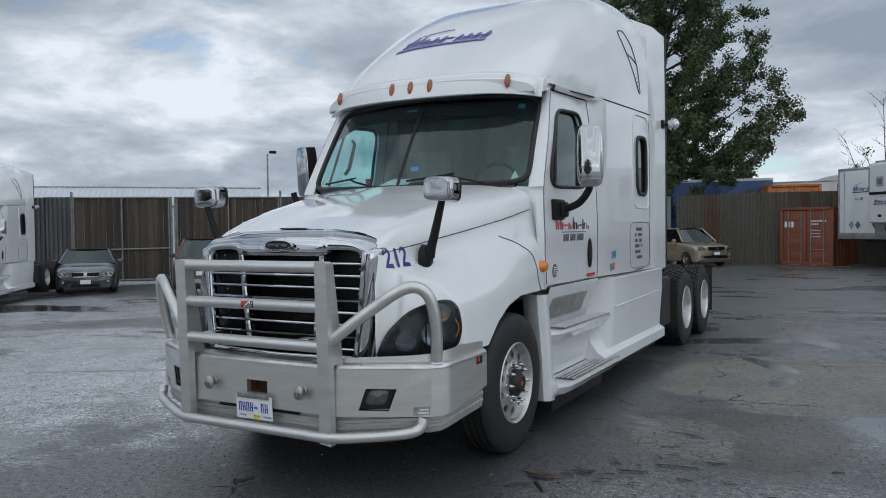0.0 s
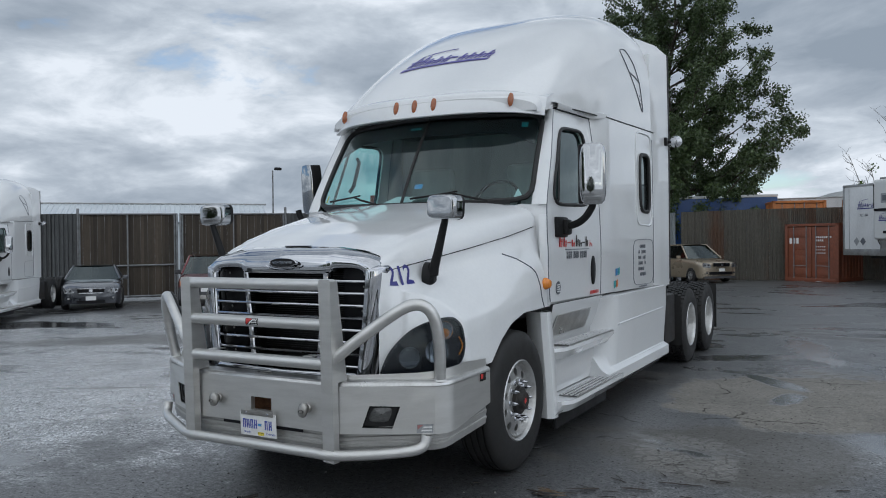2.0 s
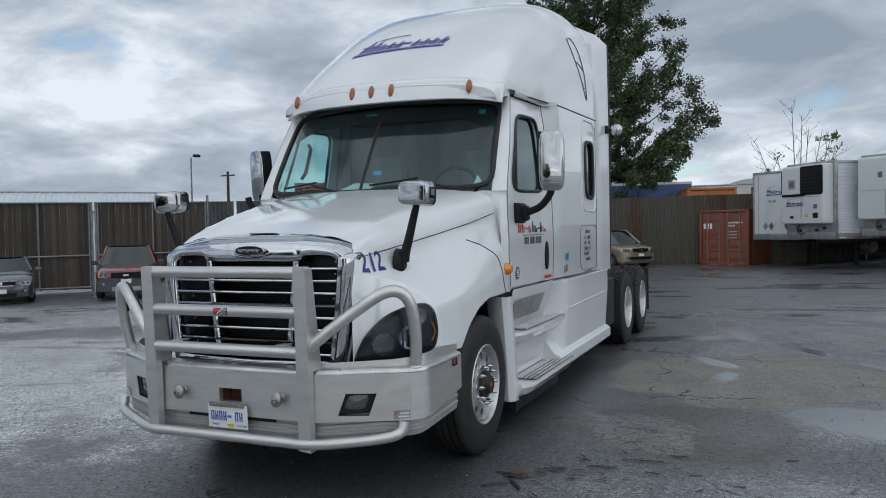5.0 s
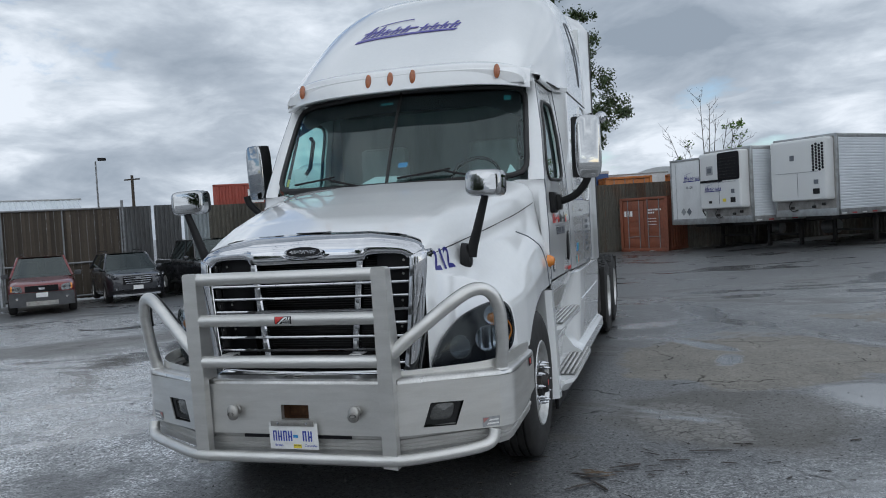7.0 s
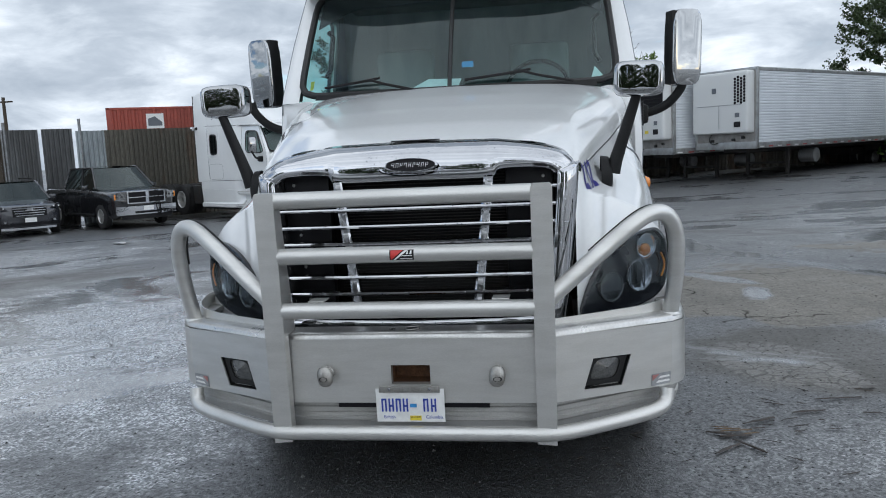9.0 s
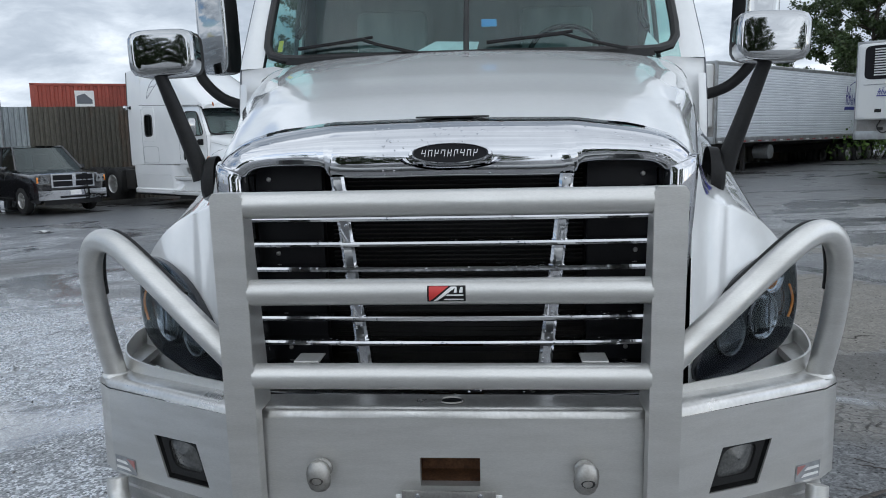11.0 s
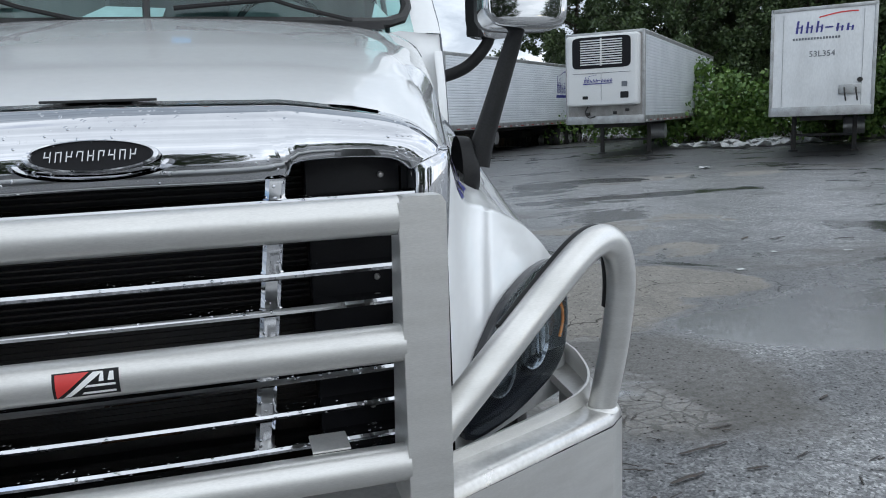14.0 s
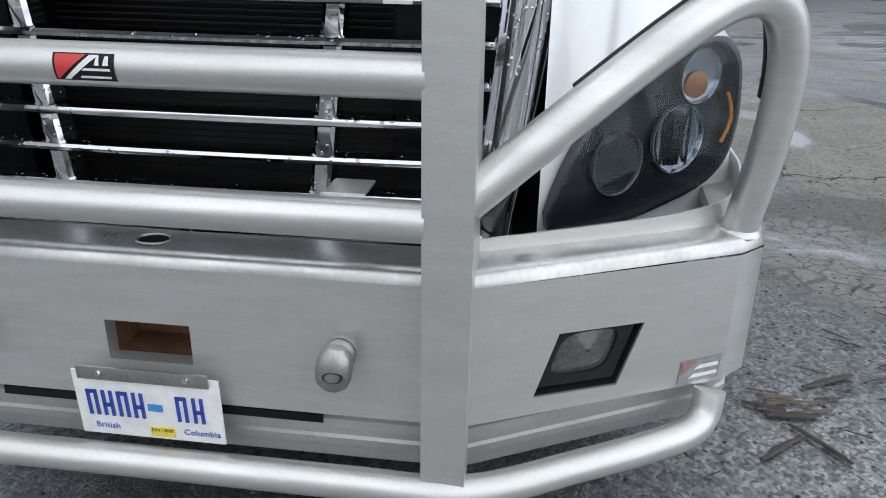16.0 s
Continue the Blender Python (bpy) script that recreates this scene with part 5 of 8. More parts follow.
        part("door_gap", bm, GREYD, dr, flip=sx < 0)
        bm = B()
        tube(bm, [(max(side_x(y, eave(y)), roof_half(y)[-1][0]) + 0.002, y if y > 2.4 else y, eave(y) - 0.004) for y in np.linspace(2.5, 5.85, 24)], 0.007, 6)
        part("eave_gap", bm, SEAL, tr, flip=sx < 0)
        # drip rail over the door
        bm = B()
        rows(bm, [[Vector((side_x(y, 2.83) + dx, y, eave(y) + dz)) for dx, dz in ((-0.03, -0.02), (0.035, -0.035), (0.045, -0.02), (0.05, 0.01), (-0.02, 0.03))] for y in np.linspace(2.40, 3.42, 8)])
        part("drip_rail", bm, WHITE, tr, flip=sx < 0, smooth=60)
        # extender behind the sleeper
        bm = B()
        top = [(min(x, 1.215), z) for x, z in roof_half(5.28, 24)[::-1] if x > 0.95]
        edge = [(1.215, z) for z in (1.16, 1.6, 2.2, 2.7)] + top
        grid = []
        for x, z in edge:
            f = kk(z, (2.9, 4.2), (0.0, 1.0))
            y1 = 5.98 - 0.06 * f
            grid.append([Vector((x, 5.285, z)), Vector((x + 0.012, 5.34, z - 0.01)), Vector((x + (1.235 - x) * 0.75, (5.34 + y1) / 2, z - 0.02 - 0.05 * f)), Vector((1.25, y1, z - 0.03 - 0.12 * f))])
        rows(bm, grid, flip=True)
        rows(bm, [[q - Vector((0.03, 0, 0.02)) for q in r] for r in grid])
        bmesh.ops.recalc_face_normals(bm, faces=bm.faces)
        part("extender", bm, WHITE, tr, "white side extender", flip=sx < 0)
        bm = B()
        tube(bm, [Vector((r[-1].x - 0.012, r[-1].y + 0.012, r[-1].z)) for r in grid], 0.024, 8)
        part("extender_edge", bm, SEAL, tr, "black rubber edge", flip=sx < 0)
        # quarter window shape in the roof's flank
        bm = B()
        qp = [(4.20, 3.70), (4.42, 3.75), (4.64, 3.64), (4.82, 3.44), (4.94, 3.14), (4.88, 3.15), (4.66, 3.34), (4.38, 3.54)]
        lp = rounded(resample(qp, 4), 1)

        def roof_x(y, z):
            h = roof_half(y, 40)
            return kk(z, [b for a, b in h][::-1], [a for a, b in h][::-1])
        tube(bm, [Vector((roof_x(*q) + 0.001, q.x, q.y)) for q in lp] + [Vector((roof_x(*lp[0]) + 0.001, lp[0].x, lp[0].y))], 0.007, 6, cap=False)
        tube(bm, [Vector((roof_x(*q) + 0.001, *q)) for q in ((4.46, 3.50), (4.62, 3.49), (4.82, 3.45))], 0.008, 6)
        for q in ((4.80, 3.30), (4.83, 3.26), (4.85, 3.22)):
            box(bm, (roof_x(*q), *q), (0.008, 0.02, 0.014))
        part("roof_vent_outline", bm, GREYD, tr, flip=sx < 0)
        # work lamp on a bracket
        wl = thing_part("work_lamp", tr, "round chrome work lamp on a bracket")
        bm = B()
        lathe(bm, [(0, 0.0), (0.01, 0.05), (0.05, 0.075), (0.09, 0.07), (0.12, 0.045), (0.135, 0.0)], 24, "y", (1.36, 5.85, 2.90))
        part("lamp_bowl", bm, CHROME, wl, flip=sx < 0)
        bm = B()
        tube(bm, [(1.23, 5.87, 2.90), (1.36, 5.93, 2.90)], 0.02, 8)
        box(bm, (1.25, 5.84, 2.90), (0.04, 0.08, 0.10), 0.01)
        part("bracket", bm, BLACK, wl, flip=sx < 0)
        # gap between the fender's end and the cab corner
        bm = B()
        seam = []
        for q in crom([(1.10, 1.40, 1.62), (1.20, 1.60, 1.545), (1.217, 1.74, 1.46), (1.22, 1.785, 1.36), (1.22, 1.80, 1.26), (1.218, 1.86, 1.165)], 5):
            loc, nrm, _, _ = hood_tree.find_nearest(q)
            seam.append(loc + nrm * 0.0005)
        tube(bm, seam, 0.0055, 6)
        part("fender_gap", bm, GREYD, tr, flip=sx < 0)
        # turn signal and side marks
        bm = B()
        lathe(bm, [(0, 0.048), (0.02, 0.046), (0.05, 0.03), (0.058, 0.0)], 20, "x", (1.208, 1.89, 1.348))
        part("side_lamp", bm, AMBER, tr, "amber side lamp", flip=sx < 0)
        # mirrors
        mr = thing_part("door_mirror", tr, "tall chrome-backed mirror on a black arm")
        rot = Matrix.Translation((1.52, 2.16, 2.22) if sx > 0 else (1.44, 2.29, 2.23)) @ Matrix.Rotation(0.36, 4, "Z") @ Matrix.Rotation(0.05, 4, "X")
        bm = B()
        grid = []
        for dy, k in ((-0.058, 0.78), (-0.0565, 0.87), (-0.053, 0.925), (-0.047, 0.962), (-0.038, 0.987), (-0.024, 1.0), (0.03, 1.0)):
            lp = rounded(resample([(-0.108 * k, -0.245 * (0.1 * k + 0.9)), (0.108 * k, -0.245 * (0.1 * k + 0.9)), (0.108 * k, 0.245 * (0.1 * k + 0.9)), (-0.108 * k, 0.245 * (0.1 * k + 0.9))], 6), 2)
            grid.append([rot @ Vector((q.x, dy, q.y)) for q in lp])
        vv = rows(bm, grid, close=True)
        bm.faces.new(vv[0])
        bmesh.ops.recalc_face_normals(bm, faces=bm.faces)
        part("shell", bm, MIRROR, mr, "chrome mirror shell", smooth=60, flip=sx < 0)
        bm = B()
        grid2 = [grid[-1], [rot @ (rot.inverted() @ q + Vector((0, 0.03, 0))) for q in grid[-1]]]
        vv = rows(bm, grid2, close=True)
        bm.faces.new(vv[1])
        box(bm, (-0.092, 0.002, 0), (0.040, 0.098, 0.475), 0.014, rot)
        bmesh.ops.recalc_face_normals(bm, faces=bm.faces)
        part("mirror_back", bm, BLACK, mr, flip=sx < 0)
        bm = B()
        tube(bm, crom([(1.22, 2.24, 1.80), (1.32, 2.24, 1.815), (1.42, 2.22, 1.86), (1.50, 2.19, 1.95), (1.52, 2.18, 2.02)], 5), 0.03, 12)
        box(bm, (1.225, 2.22, 1.80), (0.06, 0.22, 0.17), 0.02)
        box(bm, (1.26, 2.26, 1.80), (0.07, 0.12, 0.13), 0.025)
        part("arm", bm, BLACK, mr, flip=sx < 0)
        hm = thing_part("hood_mirror", tr, "chrome hood mirror on a black stalk")
        rot = Matrix.Translation((1.055, 0.56, 1.912) if sx > 0 else (1.035, 0.60, 1.918)) @ Matrix.Rotation(-0.15 , 4, "Z") @ Matrix.Rotation(0.04, 4, "Y")
        bm = B()
        grid = []
        for dy, k in ((-0.058, 0.76), (-0.0565, 0.86), (-0.053, 0.92), (-0.046, 0.96), (-0.036, 0.987), (-0.022, 1.0), (0.03, 1.0)):
            lp = rounded(resample([(-0.118 * k, -0.082 * k), (0.118 * k, -0.082 * k), (0.118 * k, 0.082 * k), (-0.118 * k, 0.082 * k)], 6), 2)
            grid.append([rot @ Vector((q.x, dy, q.y)) for q in lp])
        vv = rows(bm, grid, close=True)
        bm.faces.new(vv[0])
        bmesh.ops.recalc_face_normals(bm, faces=bm.faces)
        part("shell", bm, MIRROR, hm, "chrome mirror shell", smooth=60, flip=sx < 0)
        bm = B()
        vv = rows(bm, [grid[-1], [q + Vector((0, 0.03, 0)) for q in grid[-1]]], close=True)
        bm.faces.new(vv[1])
        bmesh.ops.recalc_face_normals(bm, faces=bm.faces)
        part("mirror_back", bm, BLACK, hm, flip=sx < 0)
        bm = B()
        tube(bm, crom([(1.05, 0.575, 1.85), (1.02, 0.585, 1.76), (0.975, 0.60, 1.62), (0.945, 0.605, 1.53), (0.93, 0.61, 1.47)], 4), 0.022, 12, r1=0.036)
        lathe(bm, [(0, 1.0), (0.03, 0.95), (0.045, 0.7), (0.05, 0.0)], 20, "x")
        bm2 = [v for v in bm.verts if abs(v.co.y) <= 1.01 and v.co.x < 0.06]
        bmesh.ops.transform(bm, matrix=Matrix.Translation((0.872, 0.62, 1.455)) @ Matrix.Diagonal((1.2, 0.065, 0.10, 1)), verts=bm2)
        part("stalk", bm, BLACK, hm, flip=sx < 0)
        # -- skirt and steps --
        sk = thing_part("side_skirt", tr, "white side skirt with two steps")
        bm = B()
        # long panel behind the steps
        zs = [1.155, 1.13, 0.90, 0.62, 0.44, 0.40, 0.30, 0.27]
        dx = [-0.04, 0.0, 0.0, -0.02, -0.03, 0.03, 0.03, 0.0]
        ys = [3.35, 3.48, 3.58, 3.66, 3.74, 3.82, 4.4, 5.3, 5.80]

        def panel_x(y, z, d):
            """The panel dishes in towards the step well."""
            return 1.245 + d - kk(y, (3.35, 3.48, 3.58, 3.66, 3.74, 3.82), (0.15, 0.13, 0.09, 0.045, 0.012, 0.0)) * kk(z, (0.42, 0.60, 1.0, 1.12), (0.0, 1.0, 1.0, 0.3))
        grid = [[Vector((panel_x(y, z, d), y, z)) for y in ys] for z, d in zip(zs, dx)]
        rows(bm, grid)
        rows(bm, [[Vector((1.245 + d, 5.80, z)), Vector((1.05, 5.80, z))] for z, d in zip(zs, dx)])
        rows(bm, [[Vector((1.205, y, 1.155)) for y in ys], [Vector((1.05, y, 1.16)) for y in ys]])
        # front upright behind the wheel
        pr = [(1.02, 2.02), (1.10, 1.955), (1.18, 1.94), (1.225, 1.97), (1.235, 2.04), (1.19, 2.12), (1.10, 2.16)]
        rows(bm, [[Vector((x + kk(z, (0.25, 0.6, 1.1), (0.0, 0.0, -0.01)), y + kk(z, (0.25, 0.6, 1.1), (0.06, 0.02, -0.05)), z)) for x, y in pr] for z in (0.25, 0.4, 0.6, 0.8, 1.0, 1.12)], flip=True)
        # well between the steps
        rows(bm, [[Vector((x, y, z)) for y in (2.10, 2.5, 3.0, 3.38)] for x, z in ((1.20, 1.165), (1.185, 1.10), (1.09, 0.86), (1.07, 0.80), (1.12, 0.74), (1.12, 0.60), (1.09, 0.45), (1.08, 0.38))])
        rows(bm, [[Vector((panel_x(3.35, z, d), 3.35, z)), Vector((1.05, 3.36, z))] for z, d in zip(zs, dx)])
        # tray bodies under the treads
        for z, x1, y0, y1, dp in ((0.795, 1.245, 2.14, 3.74, 0.10), (0.372, 1.325, 2.10, 3.78, 0.10)):
            top = [(1.06, y0), (x1 - 0.07, y0 + 0.02), (x1 - 0.012, y0 + 0.12), (x1, y0 + 0.28), (x1 + 0.005, y1 - 0.2), (x1 - 0.02, y1 - 0.06), (1.06, y1)]
            low = [(x - 0.05 if x > 1.07 else x, y + (0.03 if y < 2.6 else -0.03)) for x, y in top]
            rows(bm, [[Vector((x, y, z)) for x, y in top], [Vector((x + 0.004, y, z - 0.03)) for x, y in top], [Vector((x, y, z - dp)) for x, y in low]])
            bm.faces.new([bm.verts.new((x, y, z)) for x, y in top])
        # lower sill
        rows(bm, [[Vector((x, y, z)) for y in (2.03, 2.6, 3.2, 3.6)] for x, z in ((1.25, 0.30), (1.23, 0.27), (1.10, 0.26))])
        bmesh.ops.remove_doubles(bm, verts=bm.verts, dist=1e-5)
        bmesh.ops.recalc_face_normals(bm, faces=bm.faces)
        part("skirt_body", bm, WHITE, sk, smooth=40, flip=sx < 0)
        for z, x0, x1, y0, y1 in ((0.80, 1.09, 1.235, 2.36, 3.62), (0.377, 1.15, 1.315, 2.34, 3.64)):
            bm = B()
            box(bm, ((x0 + x1) / 2, (y0 + y1) / 2, z + 0.002), (x1 - x0, y1 - y0, 0.008), 0.002)
            tread = part("step_tread", bm, TREADB, sk, "perforated metal tread", flip=sx < 0)
            bm = B()
            nx, nyy = 4, 32
            for i in range(nx):
                for j in range(nyy):
                    bmesh.ops.create_cone(bm, cap_ends=True, segments=7, radius1=0.012, radius2=0.0085, depth=0.008, matrix=Matrix.Translation((x0 + (x1 - x0) * (i + 0.5) / nx, y0 + (y1 - y0) * (j + 0.5) / nyy, z + 0.0095)))
            box(bm, (x1 + 0.002, (y0 + y1) / 2, z), (0.008, y1 - y0, 0.022), 0.002)
            part("tread_buttons", bm, POLISH, tread, "raised bright grip buttons", flip=sx < 0)
        bm = B()
        box(bm, (0, 0, 0), (0.006, 0.86, 0.19), 0.002, Matrix.Translation((1.150, 2.67, 0.975)) @ Matrix.Rotation(0.36, 4, "Y"))
        part("kick_plate", bm, POLISH, sk, "brushed metal kick plate", flip=sx < 0)
        bm = B()
        lathe(bm, [(0.0, 1.0), (-0.006, 0.8), (-0.008, 0.0)], 20, "x")
        bm.transform(Matrix.Translation((1.235, 2.62, 0.735)) @ Matrix.Diagonal((1, 0.10, 0.022, 1)))
        part("step_recess", bm, WHITE, sk, flip=sx < 0)
        bm = B()
        tube(bm, [(1.243, 3.80, 0.845), (1.246, 5.62, 0.872)], 0.010, 6, r1=0.005)
        tube(bm, [(1.222, 3.80, 0.425), (1.224, 5.7, 0.43)], 0.012, 6)
        part("skirt_crease", bm, WHITE, sk, flip=sx < 0)
        bm = B()
        box(bm, (1.19, 2.80, 0.205), (0.03, 1.36, 0.13), 0.01)
        box(bm, (1.15, 4.5, 0.24), (0.05, 2.5, 0.06), 0.01)
        part("lower_flap", bm, BLACK, sk, flip=sx < 0)
        # wheels
        wheel(tr, (sx * 1.055, 1.42, 0.51), sx, False)
        for y in (7.25, 8.57):
            wheel(tr, (sx * 1.11, y, 0.51), sx, True)
            wheel(tr, (sx * 0.78, y, 0.51), -sx, True)
        bm = B()
        rows(bm, [[Vector((x, 6.55 + 0.02 * math.sin(z * 9), z)) for x in (sx * 0.62, sx * 1.26)] for z in (0.95, 0.7, 0.45, 0.3)])
        rows(bm, [[Vector((x, 6.56 + 0.02 * math.sin(z * 9), z)) for x in (sx * 1.26, sx * 0.62)] for z in (0.95, 0.7, 0.45, 0.3)])
        part("mud_flap", bm, RUBBER, tr)
        bm = B()
        box(bm, (sx * 0.95, 9.25, 0.62), (0.6, 0.012, 0.7))
        part("mud_flap", bm, RUBBER, tr)
    part("roof", roof_mesh(), WHITE, tr, "white aerodynamic raised roof", smooth=50)
    bm = B()
    grid = []
    for k in range(41):
        x = -1.085 + 2.17 * k / 40
        e = (abs(x) / 1.085) ** 6
        y = roof_sweep(min(abs(x), 1.06), 1.93) + 0.10 * e
        z0, z1 = 2.765 - 0.03 * e, 2.955 - 0.05 * e
        grid.append([Vector((x, y + dy, z)) for dy, z in ((0.10, z0 + 0.02), (-0.018, z0 + 0.002), (-0.030, z0 + 0.008), (-0.028, z0 + 0.03), (0.012, z1 - 0.03), (0.026, z1 - 0.008), (0.045, z1), (0.13, z1 + 0.035), (0.22, z1 + 0.06))])
    rows(bm, grid)
    bmesh.ops.recalc_face_normals(bm, faces=bm.faces)
    part("sun_visor", bm, WHITE, tr, "white moulded visor over the windscreen", smooth=50)
    for x in (-0.852, -0.19, 0.0, 0.19, 0.852):
        bm = B()
        lathe(bm, [(0, 1.0), (0.014, 0.92), (0.026, 0.55), (0.03, 0.0)], 20, "z")
        y = roof_sweep(x, 1.945)
        bm.transform(Matrix.Translation((x, y - 0.016, 2.868)) @ Matrix.Rotation(math.pi / 2 - 0.24, 4, "X") @ Matrix.Rotation(0.0, 4, "Z") @ Matrix.Diagonal((0.026, 0.062, 1, 1)))
        part("marker_lamp", bm, MARKER, tr, "amber roof marker lamp")
    # back wall, floor, interior
    bm = B()
    box(bm, (0, 5.29, 2.5), (2.38, 0.02, 2.75))
    box(bm, (0, 3.7, 1.18), (2.3, 3.2, 0.04))
    part("back_wall", bm, WHITE, tr)
    cb = thing_part("cab_interior", tr, "dim grey cab interior with curtain")
    bm = B()
    box(bm, (0, 3.55, 2.05), (2.3, 0.03, 1.75))
    part("curtain", bm, CURTAIN, cb)
    bm = B()
    box(bm, (0, 2.12, 1.66), (2.06, 0.55, 0.56), 0.08)
    box(bm, (0, 1.95, 1.90), (1.96, 0.36, 0.12), 0.05)
    part("dashboard", bm, INSIDE, cb)
    bm = B()
    box(bm, (0, 2.95, 2.83), (2.04, 1.1, 0.05), 0.02)
    part("headliner", bm, INSIDE, cb)
    for x in (-0.55, 0.55):
        bm = B()
        box(bm, (x, 2.95, 1.62), (0.5, 0.5, 0.14), 0.05)
        box(bm, (x, 3.2, 2.05), (0.48, 0.14, 0.8), 0.06)
        part("seat", bm, CURTAIN, cb)
    bm = B()
    ringp = [(0.55 + 0.22 * math.cos(a), 2.42 + 0.09 * math.sin(a), 2.03 + 0.2 * math.sin(a)) for a in np.linspace(0, 2 * math.pi, 25)]
    tube(bm, ringp, 0.016, 8, cap=False)
    tube(bm, [(0.55, 2.30, 1.85), (0.55, 2.42, 2.03)], 0.03, 8)
    part("steering_wheel", bm, BLACK, cb)
    bm = B()
    for sx in (1, -1):
        tube(bm, [(sx * 0.98, 2.30, 2.18), (sx * 0.95, 2.33, 2.24), (sx * 0.945, 2.42, 2.48), (sx * 0.98, 2.44, 2.52)], 0.018, 8)
    part("grab_handle", bm, BLACK, cb)
    # chassis
    bm = B()
    for sx in (1, -1):
        box(bm, (sx * 0.43, 5.0, 0.78), (0.09, 9.0, 0.27), 0.01)
        tube(bm, [(0, 7.25, 0.51), (sx * 1.0, 7.25, 0.51)], 0.09, 12)
        tube(bm, [(0, 8.57, 0.51), (sx * 1.0, 8.57, 0.51)], 0.09, 12)
        tube(bm, [(0, 1.42, 0.48), (sx * 1.0, 1.42, 0.51)], 0.06, 10)
        tube(bm, [(sx * 0.85, 3.7, 0.62), (sx * 0.85, 5.5, 0.62)], 0.30, 20)
        box(bm, (sx * 0.98, 6.2, 0.68), (0.45, 0.55, 0.62), 0.03)
    box(bm, (0, 1.3, 0.9), (1.2, 1.6, 0.5), 0.05)
    box(bm, (0, 7.9, 0.98), (0.9, 1.0, 0.06), 0.02)
    box(bm, (0, 9.3, 0.8), (2.3, 0.05, 0.18), 0.01)
    part("chassis", bm, CHASSIS, tr, "black chassis with tanks", smooth=40)
    # unseen boxes added under the truck to block light and darken the ground
    bm = B()
    box(bm, (0, 1.15, 0.50), (1.5, 1.9, 0.16), 0.04)
    part("engine_tray", bm, CHASSIS, tr)
    bm = B()
    box(bm, (0, 4.0, 0.42), (2.1, 3.7, 0.24), 0.04)
    part("under_tray", bm, CHASSIS, tr)
    if own:
        bumper(tr)
        marks(tr)
    else:
        bm = B()
        grid = []
        for d, z in ((0.0, 0.45), (-0.02, 0.6), (-0.01, 0.78), (0.03, 0.82)):
            half = crom([(0, 0.12 + d, z), (0.7, 0.16 + d, z), (1.08, 0.34 + d, z), (1.2, 0.62 + d, z), (1.2, 0.85, z)], 4)
            grid.append([Vector((-q.x, q.y, q.z)) for q in half[:0:-1]] + half)
        rows(bm, grid)
        bmesh.ops.recalc_face_normals(bm, faces=bm.faces)
        part("bumper", bm, WHITE, tr, "plain white bumper", smooth=60)
    tr.matrix_world = m
    return tr


def side_mat(y, z, out=0.003):
    """A plane on the cab's left side: x runs back along the truck's left flank as it is read, y up."""
    return Matrix.Translation((side_x(y, z) + out, y, z)) @ Matrix(((0, 0, 1, 0), (1, 0, 0, 0), (0, 1, 0, 0), (0, 0, 0, 1)))


